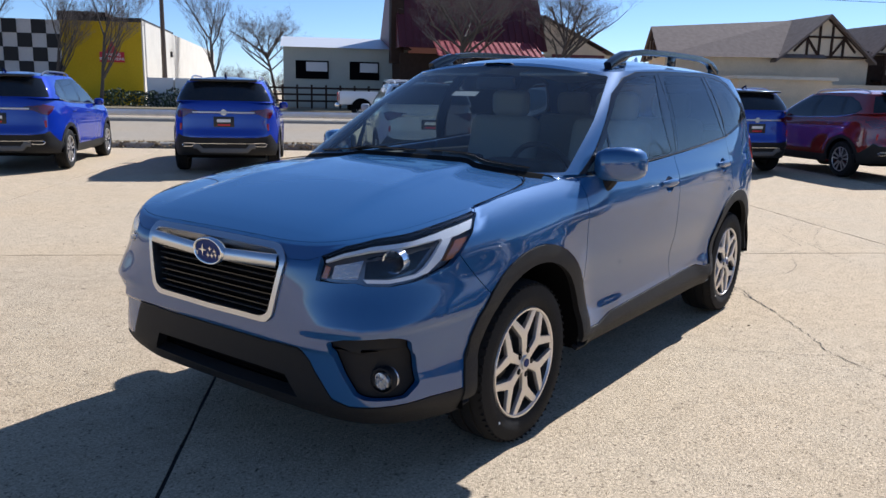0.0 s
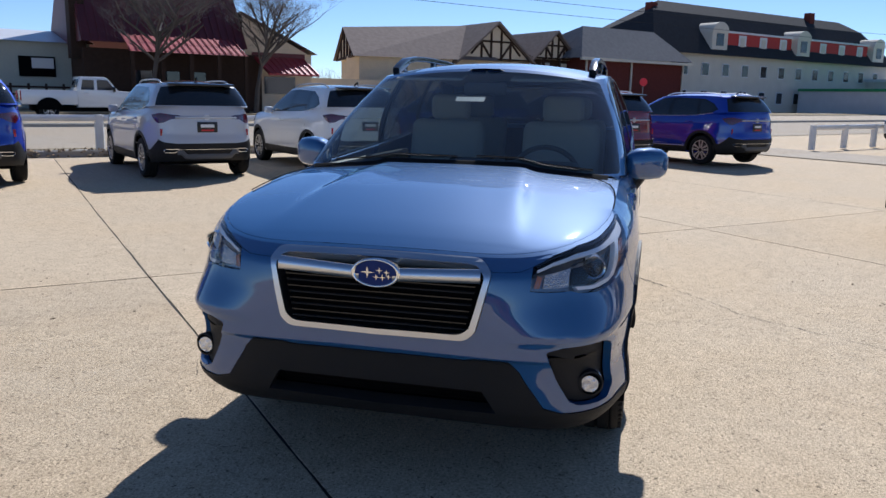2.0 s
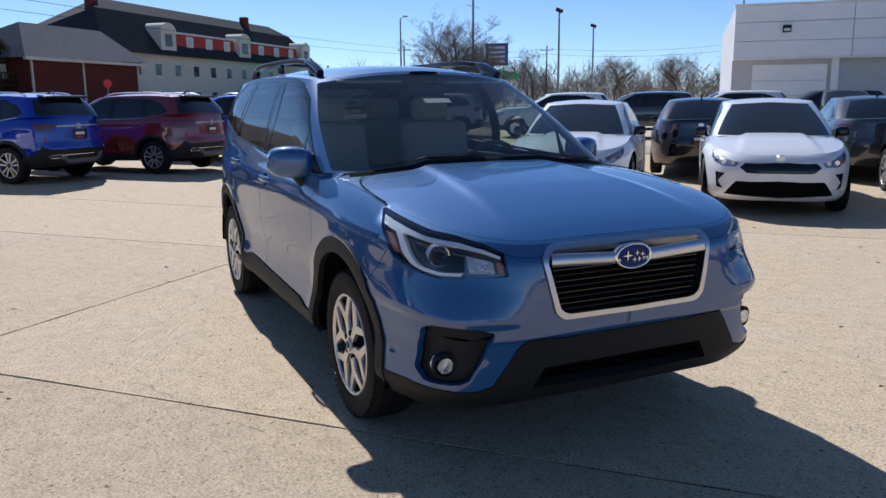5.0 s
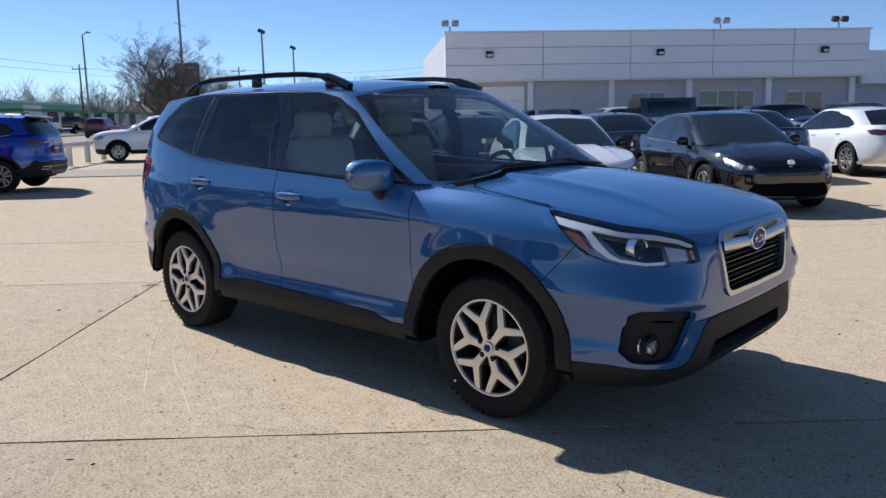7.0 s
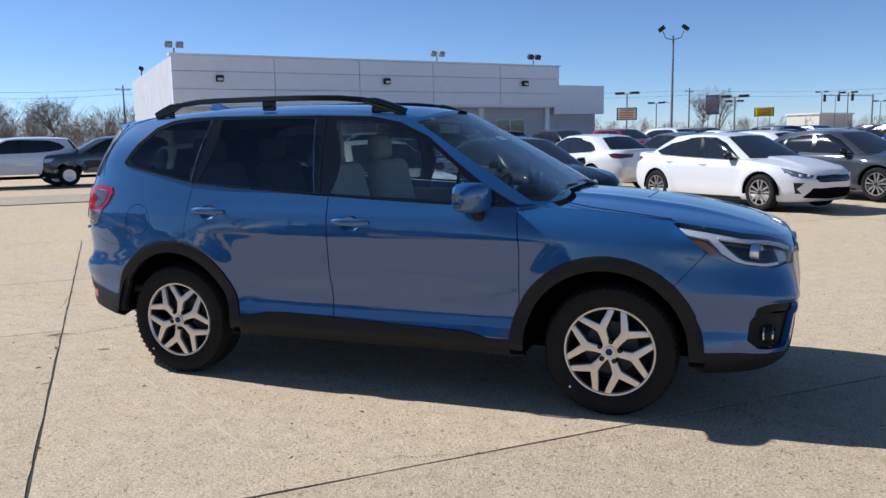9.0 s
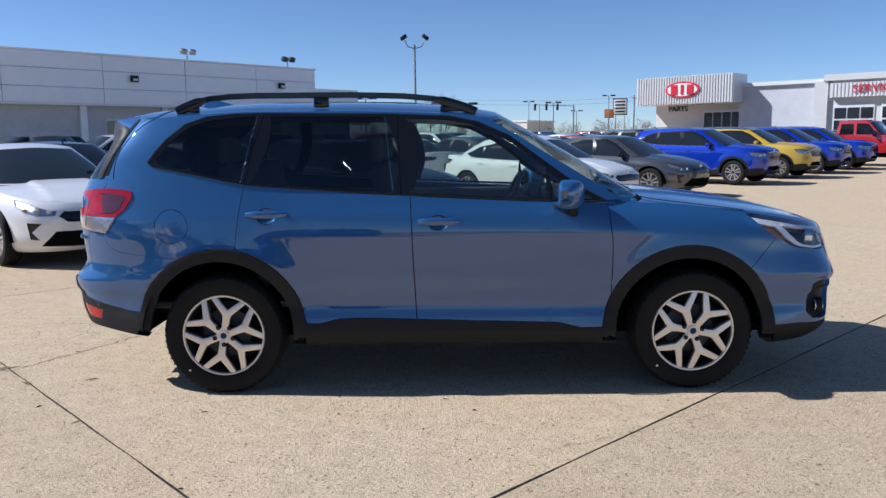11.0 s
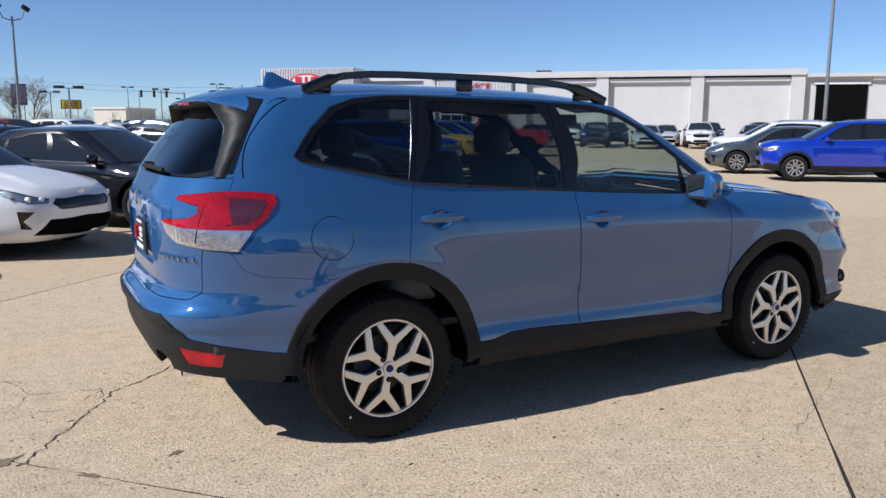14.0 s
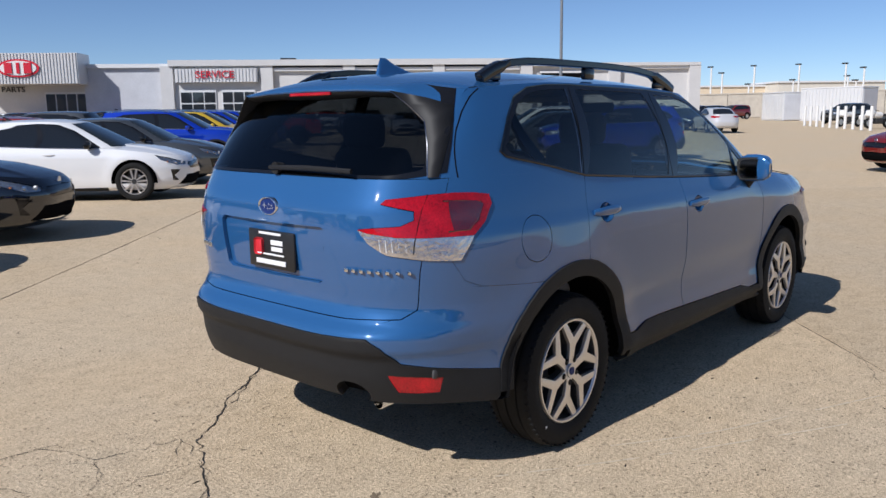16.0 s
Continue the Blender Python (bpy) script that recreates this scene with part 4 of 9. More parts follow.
    for i in range(4):
        z = 0.358 + i * 0.02
        part("intake_slat", tube([on_front(low, y, z) + Vector((-0.05, 0, 0)) for y in np.linspace(-0.38, 0.38, 13)], 0.004, 0.003), DARK, lowc)
    skin_part("rear_cladding", rclad, CLAD, car, push=0.006, fold=0.05, whole=True)
    skin_part("exhaust_cutout", exh, DARK, car, push=-0.04, side=-1)
    skin_part("cladding_fill", exh, CLAD, car, push=0.006, side=1)
    part("tailpipe", lathe([(-0.09, 0.028), (0.03, 0.030), (0.034, 0.026), (-0.09, 0.024)], 20), CHROME, car).matrix_local = Matrix.Translation((-2.17, -0.55, 0.375)) @ Matrix.Rotation(radians(90), 4, "Z")

    xs_ = FOR.plan(FOR.us, np.full(400, 0.6))[0]
    for u0, u1 in ((0.0, float(np.interp(-1.80, -xs_, FOR.us))), (float(np.interp(1.84, -xs_, FOR.us)), 3.0)):
        skin_part("inner_shell", Skin(FOR.lower, np.linspace(u0, u1, 41), np.linspace(0, 1, 9), 3.0).rest(), DARK, car, push=-0.085, whole=True)
    # grille
    gr = skin_part("grille", gin, DARK, car, push=-0.05, whole=True)
    skin_part("grille_frame", gout, SATIN, gr, "satin silver grille frame", push=0.010, fold=0.06, whole=True)
    for i in range(9):
        z = 0.655 + i * 0.0215
        yy = 0.318 + (z - 0.64) * 0.20
        part("grille_slat", tube([on_front(low, y, z) + Vector((-0.022, 0, 0)) for y in np.linspace(-yy, yy, 17)], 0.010, 0.0045, 6), GLOSSB if i % 2 else CLAD, gr)
    for s in (1, -1):
        P, N, F = [], [], []
        ys = np.linspace(0.062, 0.372, 14)
        for y in ys:
            q = (y - 0.062) / 0.31
            zt, zb = 0.868 - 0.012 * (1 - q) + 0.004 * q, 0.800 + 0.022 * q + 0.01 * (1 - q)
            for z in (zt, zt - 0.004, (zt + zb) / 2, zb + 0.004, zb):
                p = on_front(low, y * s, z)
                P.append(p + Vector((0.006 if z in (zt, zb) else 0.016, 0, 0)))
        for i in range(len(ys) - 1):
            for j in range(4):
                f = [i * 5 + j, i * 5 + j + 1, i * 5 + j + 6, i * 5 + j + 5]
                F.append(f if s < 0 else f[::-1])
        mk("grille_wing", P, F, SATIN, gr, "satin silver wing bar")
    badge(car, on_front(low, 0, 0.836) + Vector((0.012, 0, 0)), 0, 0.082, 0.047)
    badge(tg, Vector((-2.272, 0, 1.108)), 180, 0.058, 0.034)

    # cabin: screens, side windows, pillars
    def u_at(v, y, lo, hi):
        us = np.linspace(lo, hi, 400)
        return float(us[np.argmin(np.abs(green.pos(us, np.full(400, v))[:, 1] - y))])
    ws = green.take(green.outline([UV(-0.1, 0.02), UV(u_at(0.02, 0.792, 0, 1), 0.02), UV(u_at(0.5, 0.738, 0, 1), 0.5), UV(u_at(0.955, 0.634, 0, 1), 0.955), UV(u_at(0.97, 0.56, 0, 1), 0.97), UV(-0.1, 0.965)], r=0.03, hi=1))
    rgl = green.take(green.outline([UV(3.1, 0.03), UV(u_at(0.03, 0.585, 2, 3), 0.03), UV(u_at(0.09, 0.672, 2, 3), 0.09), UV(u_at(0.40, 0.662, 2, 3), 0.40), UV(u_at(0.66, 0.610, 2, 3), 0.66), UV(u_at(0.88, 0.50, 2, 3), 0.88), UV(u_at(0.93, 0.42, 2, 3), 0.93), UV(3.1, 0.95)], r=0.03, lo=2))
    rbl = green.take(green.outline([UV(3, 0.0), UV(u_at(0.0, 0.635, 2, 3), 0.0), UV(u_at(0.06, 0.728, 2, 3), 0.06), UV(u_at(0.40, 0.710, 2, 3), 0.40), UV(u_at(0.77, 0.664, 2, 3), 0.77), UV(u_at(0.99, 0.630, 2, 3), 0.99), UV(3, 0.99)], lo=2))
    w1 = green.take(green.outline([X(-1.698, 1.338), X(-1.618, 1.440), X(-1.52, 1.518), X(-1.409, 1.557), X(-1.28, 1.572), X(-1.137, 1.577), X(-1.215, 1.214), X(-1.48, 1.270), X(-1.665, 1.306)], r=0.02, lo=1, hi=2.7))
    w2 = green.take(green.outline([X(-1.055, 1.576), X(-0.412, 1.566), X(-0.362, 1.148), X(-1.160, 1.203)], r=0.02, lo=0.8, hi=2.5))
    w3 = green.take(green.outline([X(-0.287, 1.560), X(-0.06, 1.550), X(0.125, 1.516), X(0.30, 1.428), X(0.505, 1.280), X(0.505, 1.108), X(-0.262, 1.141)], r=0.02, lo=0.4, hi=2))
    w4 = green.take(green.outline([X(0.515, 1.252), X(0.60, 1.195), X(0.775, 1.098), X(0.55, 1.108)], r=0.01, lo=0.3, hi=1.5))
    trim = green.take(green.outline([X(-1.735, 1.325), X(-1.645, 1.445), X(-1.54, 1.535), X(-1.42, 1.575), X(-1.28, 1.590), X(-1.1, 1.594), X(-0.4, 1.584), X(-0.04, 1.570), X(0.135, 1.535), X(0.305, 1.452), X(0.49, 1.312), X(0.66, 1.188), X(0.845, 1.088),
                                     X(0.80, 1.082), X(0.2, 1.108), X(-0.27, 1.132), X(-1.2, 1.198), X(-1.42, 1.245), X(-1.66, 1.291), X(-1.715, 1.303)], lo=0.3, hi=2.8))
    pil = green.rest()
    skin_part("windscreen", ws, WINDSHIELD, car, push=0.001, whole=True).visible_shadow = False
    skin_part("rear_window", rgl, BACKGLASS, car, push=0.004, whole=True)
    for s in (1, -1):
        vs_ = np.linspace(0.99, 0.0, 12)
        gp = [green.pos(np.array([u_at(v, 0.665 + 0.085 * (1 - v), 2, 3)]), np.array([v]))[0] for v in vs_]
        part("tailgate_gap", tube([(p[0] + 0.0, (p[1] - 0.001) * s, p[2]) for p in gp], 0.003, 0.003, 6), DARK, car)
    skin_part("rear_window_surround", rbl, GLOSSB, car, push=0.003, fold=0.01, whole=True)
    for s in (1, -1):
        skin_part("quarter_window", w1, PRIVACY, car, side=s)
        skin_part("rear_door_window", w2, PRIVACY, car, side=s)
        skin_part("front_door_window", w3, DOORGLASS, car, side=s).visible_shadow = False
        skin_part("front_quarter_window", w4, DOORGLASS, car, side=s)
        skin_part("window_surround", trim, GLOSSB, car, push=0.002, fold=0.008, side=s)
        for piece in pieces(pil):
            skin_part("pillar", piece, PAINT, car, color=C, side=s)
        bright = []
        for x in np.linspace(0.80, -1.18, 26):
            zb = float(FOR.k["belt"](x)) + 0.004
            p = on_side(green, x, zb, 0.3, 2.8)
            bright.append((p.x, (p.y + 0.004) * s, p.z))
        for x, z in ((-1.30, 1.222), (-1.42, 1.248), (-1.55, 1.274), (-1.66, 1.294), (-1.715, 1.306), (-1.738, 1.325), (-1.70, 1.378), (-1.645, 1.446)):
            p = on_side(green, x, z, 0.3, 2.8)
            bright.append((p.x, (p.y + 0.004) * s, p.z))
        part("belt_moulding", tube(bright, 0.003, 0.005), GLOSSB, car, "gloss black belt moulding")
        upper = []
        for x, z in ((0.83, 1.092), (0.66, 1.19), (0.49, 1.315), (0.305, 1.455), (0.12, 1.538), (-0.04, 1.571), (-0.4, 1.586), (-1.1, 1.597), (-1.28, 1.593), (-1.42, 1.579), (-1.54, 1.539), (-1.645, 1.449)):
            p = on_side(green, x, z, 0.3, 2.8)
            upper.append((p.x, (p.y + 0.003) * s, p.z))
        part("upper_moulding", tube(upper, 0.002, 0.0028, 6), GLOSSB, car)
        for x0, z0, x1, z1 in ((-0.335, 1.57, -0.315, 1.14), (-1.10, 1.58, -1.195, 1.20)):
            pp = [on_side(green, x0 + (x1 - x0) * t, z0 + (z1 - z0) * t, 0.4, 2.6) for t in np.linspace(0, 1, 6)]
            part("door_gap_seal", tube([(p.x, (p.y + 0.001) * s, p.z) for p in pp], 0.003, 0.0025, 6), DARK, car)
        for x0, z0, x1, z1 in ((-0.408, 1.572, -0.358, 1.146), (-1.132, 1.580, -1.212, 1.210)):
            pp = [on_side(green, x0 + (x1 - x0) * t, z0 + (z1 - z0) * t, 0.4, 2.6) for t in np.linspace(0, 1, 6)]
            part("bright_seal", tube([(p.x, (p.y + 0.002) * s, p.z) for p in pp], 0.0016, 0.0010, 6), DKCHROME, car)
        mirror(car, s, C)
        roof_rail(car, s)
    roof = Skin(FOR.cap, np.linspace(0, 1, 151), np.linspace(0, 1, 25), 1.0, FOR.roofz)
    skin_part("roof", roof.rest(), PAINT, car, color=C, whole=True)
    hood = Skin(FOR.bonnet, np.linspace(0, 1, 101), np.linspace(0, 1, 41), 1.0, FOR.hoodz, soft_lip)
    for s in (1, -1):
        skin_part("scuttle_panel", Skin(FOR.scuttle, np.linspace(0, 1, 13), np.linspace(0, 1, 5), 1.0).rest(), PAINT, car, color=C, side=s)
    skin_part("bonnet", hood.rest(), PAINT, car, color=C, fold=0.012, gap=0.0015, whole=True)
    for s in (1, -1):
        seam = []
        for x, y in ((1.625, 0.786), (1.52, 0.787), (1.42, 0.785), (1.32, 0.776), (1.23, 0.757), (1.16, 0.725), (1.10, 0.68), (1.06, 0.62)):
            seam.append((x, y * s, float(FOR.hoodz(x, y)) - 0.001))
        part("bonnet_gap", tube(seam, 0.003, 0.0025, 6), DARK, car)
    # cowl and wipers
    def foot(y, up=0.0, out=0.0):
        """A place on the windscreen, up from where it leaves the bonnet and out from the glass."""
        for v in np.linspace(0.0, 0.5, 101):
            p = green.pos(np.array([u_at(v, abs(y), 0, 1)]), np.array([v]))[0]
            if p[0] < FOR.k["cowl"] - 0.01 or p[2] > float(FOR.hoodz(p[0], abs(y))) + 0.012:
                break
        v = v + up
        p = green.pos(np.array([u_at(v, abs(y), 0, 1)]), np.array([v]))[0]
        return Vector((p[0] + 0.45 * out, math.copysign(abs(y), y), p[2] + 0.9 * out))
    sk = []
    for v in (0.655, 0.70):
        for y in np.linspace(-0.115, 0.045, 6):
            q = green.pos(np.array([u_at(v, abs(y), 0, 1)]), np.array([v]))[0]
            sk.append((q[0] - 0.010, y, q[2] - 0.006))
    mk("windscreen_sticker", sk, [(i, i + 1, i + 7, i + 6) for i in range(5)], WHITEP, car, smooth=False)
    cw_p, cw_f = [], []
    ys = np.linspace(-0.74, 0.74, 31)
    for y in ys:
        for up, out in ((-0.07, 0.001), (-0.022, 0.002), (-0.014, 0.002), (-0.012, 0.0)):
            cw_p.append(tuple(foot(y, up, out)))
    for a in range(30):
        for b in range(3):
            cw_f.append((a * 4 + b, a * 4 + b + 4, a * 4 + b + 5, a * 4 + b + 1))
    mk("cowl_panel", cw_p, cw_f, COWL, car)
    for y0, y1 in ((0.10, 0.68), (-0.62, 0.02)):
        w = empty("wiper")
        w.parent = car
        part("wiper_arm", tube([foot(y1 - 0.02 + (y0 - y1) * t, 0.002 + 0.014 * t, 0.004 + 0.006 * t) for t in np.linspace(0, 0.6, 7)], [0.001, 0.004, 0.005, 0.005, 0.005, 0.005, 0.004], [0.001, 0.003, 0.004, 0.004, 0.004, 0.004, 0.003]), CLAD, w)
        part("wiper_blade", tube([foot(y1 + (y0 - y1) * t, 0.012 + 0.010 * t, 0.006) for t in np.linspace(0.02, 1.0, 11)], 0.003, 0.004), GLOSSB, w)
    # spoiler, fin, rear wiper, high lamp
    spoiler(car, green, C)
    fs = bmesh.new()
    secs = []
    for x, hh, ww in ((-1.40, 0.0, 0.006), (-1.46, 0.018, 0.022), (-1.53, 0.045, 0.030), (-1.585, 0.075, 0.020), (-1.62, 0.078, 0.010), (-1.635, 0.045, 0.012), (-1.645, 0.0, 0.010)):
        zz = float(FOR.roofz(x, 0)) - 0.003
        secs.append([fs.verts.new((x, yy * ww, zz + h2 * hh)) for yy, h2 in ((1.15, 0), (0.9, 0.4), (0.45, 0.8), (0, 1.0), (-0.45, 0.8), (-0.9, 0.4), (-1.15, 0))])
    for a, b in zip(secs, secs[1:]):
        for i in range(6):
            fs.faces.new((a[i], a[i + 1], b[i + 1], b[i]))
    part("antenna_fin", fs, PAINT, car, color=C, smooth=60)
    rw = empty("rear_wiper")
    rw.parent = tg
    part("wiper_pivot", cyl(0.025, 0.02, 0.05, (-2.21, 0.0, 1.26), "X", 16), CLAD, rw)
    part("wiper_blade", tube([(-2.232, 0.03, 1.262), (-2.238, -0.2, 1.268), (-2.225, -0.46, 1.262)], [0.014, 0.013, 0.008], 0.011), CLAD, rw)
    # plate insert with unreadable print, model name as plain bars
    pl = part("dealer_plate", box(0.012, 0.31, 0.16, (-2.268, 0.0, 0.925), 0.006), PLATEK, tg, "black dealer plate insert with red and white print")
    bars = ((0.0, 0.075, 0.15, 0.010), (0.045, 0.035, 0.08, 0.02), (0.045, 0.005, 0.075, 0.018), (-0.0, -0.022, 0.18, 0.007), (0.0, -0.058, 0.20, 0.02))
    for i, (dy, dz, w_, h_) in enumerate(bars):
        dy2 = -dy if i in (1, 2) else dy
        part("print_bar", box(0.004, w_, h_, (-2.276, dy2, 0.925 + dz * 0.9), 0.001), WHITEP, pl)
    part("print_mark", box(0.004, 0.055, 0.07, (-2.276, 0.075, 0.935), 0.012), REDP, pl)
    for i in range(8):
        yy = -0.46 - i * 0.033
        p = on_front(low, yy, 0.895, 2, 3)
        part("model_name_bar", box(0.004, 0.022, 0.015, p + Vector((-0.010, 0, 0)), 0.002, rot=Matrix.Rotation(radians(-5), 4, "Z")), CHROME, tg)
    for yy in (0.56, 0.52, 0.48):
        p = on_front(low, yy, 0.90, 2, 3)
        part("trim_badge_bar", box(0.005, 0.02, 0.024, p + Vector((-0.004, 0, 0)), 0.002), CHROME, tg)
    # wheels and wells
    for cx in (1.335, -1.335):
        for s in (1, -1):
            wheel(car, (cx, 0.765 * s, 0.345), s, spin={(1, -1): 10, (-1, -1): 40, (1, 1): 25, (-1, 1): 52}[(int(math.copysign(1, cx)), s)])
            wl = bmesh.new()
            n = 22
            r = 0.46
            aa = np.linspace(-0.12, math.pi + (0.12 if cx > 0 else -0.02), n)
            ra = [[wl.verts.new((cx + r * math.cos(a), y * s, 0.342 + r * math.sin(a))) for a in aa] for y in (0.875, 0.45)]
            for i in range(n - 1):
                wl.faces.new((ra[0][i], ra[0][i + 1], ra[1][i + 1], ra[1][i]))
            wl.faces.new(ra[1])
            part("wheel_well_liner", wl, DARK, car)
    part("underbody", box(3.5, 1.30, 0.06, (0.12, 0, 0.315), 0.02), DARK, car)
    part("floor_pan", box(1.68, 1.66, 0.05, (-0.01, 0, 0.325), 0.02), DARK, car)
    part("rear_tray", box(0.44, 1.20, 0.05, (-1.88, 0, 0.455), 0.02), DARK, car)
    part("front_tray", box(0.30, 1.50, 0.05, (1.93, 0, 0.315), 0.02), DARK, car)
    part("intake_backing", box(0.14, 1.25, 0.26, (2.03, 0, 0.40), 0.03), DARK, car)
    part("engine_shield", box(0.8, 0.9, 0.5, (1.55, 0, 0.58), 0.05), DARK, car)
    interior(car)
    return car


def spoiler(car, green, color):
    """A painted lip over the rear window on a black underside, with a black fin down each side of the glass."""
    ys = np.concatenate([np.linspace(-0.655, -0.48, 8), np.linspace(-0.42, 0.42, 15), np.linspace(0.48, 0.655, 8)])
    tops, unders = [], []
    for y in ys:
        a = abs(float(y))
        tx = float(np.interp(a, (0, 0.3, 0.48, 0.655), (-2.042, -2.035, -2.020, -1.862)))
        tz = float(np.interp(a, (0, 0.3, 0.48, 0.655), (1.580, 1.576, 1.567, 1.502)))
        row = []
        for q in np.linspace(0, 1, 7):
            x = -1.72 + (tx + 1.72) * q
            z0 = float(FOR.roofz(max(x, -1.85), a)) + 0.004
            w = max(0.0, (q - 0.35) / 0.65) ** 1.5
            row.append(Vector((x, y, z0 + (tz - z0) * w)))
        row += [Vector((tx - 0.003, y, tz - 0.006)), Vector((tx + 0.004, y, tz - 0.012))]
        tops.append(row)
        k = 1 - 0.5 * a / 0.655
        unders.append([Vector((tx + 0.005, y, tz - 0.0115)), Vector((tx + 0.010, y, tz - 0.028 * k)), Vector((tx + 0.075 * k, y * 0.995, tz - 0.045 * k)), Vector((-1.80, y * 0.985, tz - 0.03))])

    def ribbon(name, rows, m, **kw):
        n = len(rows[0])
        P = [p for r in rows for p in r]
        F = [(i * n + j, i * n + j + 1, (i + 1) * n + j + 1, (i + 1) * n + j) for i in range(len(rows) - 1) for j in range(n - 1)]
        return mk(name, P, F, m, **kw)
    sp = ribbon("rear_spoiler", tops, PAINT, parent=car, color=color)
    ribbon("spoiler_underside", unders, FIN, parent=sp)
    part("high_brake_lamp", box(0.010, 0.27, 0.014, (-2.036, 0, 1.560), 0.004), REDL, sp)
    foot = [Vector((-1.935, 0.575, 1.535))] + [Vector(green.pos(np.array([u]), np.array([v]))[0]) for u, v in ((2.478, 0.80), (2.472, 0.64), (2.475, 0.40), (2.477, 0.16), (2.479, 0.01))]
    crest = [Vector(p) for p in ((-2.028, 0.478, 1.562), (-2.006, 0.555, 1.505), (-1.990, 0.622, 1.445), (-2.022, 0.665, 1.355), (-2.052, 0.690, 1.275), (-2.062, 0.700, 1.240))]
    for s in (1, -1):
        rows = []
        for f, c in zip(foot, crest):
            rows.append([Vector((p.x, p.y * s, p.z)) for p in (f + Vector((0.012, -0.006, 0)), f + Vector((-0.002, 0.005, 0)), c, c + Vector((0.004, -0.008, 0)), c + Vector((0.055, -0.035, 0)))])
        ribbon("spoiler_fin", rows if s < 0 else [r[::-1] for r in rows], FIN, parent=sp)
        edge = [(c.x - 0.001, (c.y - 0.003) * s, c.z) for c in crest]
        part("fin_edge", tube(edge, 0.0022, 0.0022, 6), DKCHROME, sp)


def door_handle(door, low, cup, x, z, s, color):
    """A pull bar that bridges a hollow pressed into the door."""
    h = empty("door_handle")
    h.parent = door
    c = on_side(low, x, z, 0.6, 2.6)
    P, N, F = sheet(cup)
    k = [max(0.0, 1 - ((p.x - c.x) / 0.056) ** 2 - ((p.z - c.z + 0.004) / 0.042) ** 2) for p in P]
    P = [Vector((p.x, (p.y - 0.026 * q ** 0.7) * s, p.z)) for p, q in zip(P, k)]
    mk("handle_cup", P, F if s > 0 else [f[::-1] for f in F], PAINT, h, color=color)
    path = []
    for t in np.linspace(-1, 1, 11):
        p = on_side(low, c.x + t * 0.112, z + 0.006, 0.6, 2.6)
        path.append((p.x, (p.y + 0.003 + 0.015 * (1 - abs(t) ** 5)) * s, p.z))
    part("pull_bar", tube(path, 0.009, [0.012 + 0.009 * (1 - abs(t) ** 3) for t in np.linspace(-1, 1, 11)], 10), PAINT, h, color=color, smooth=60)


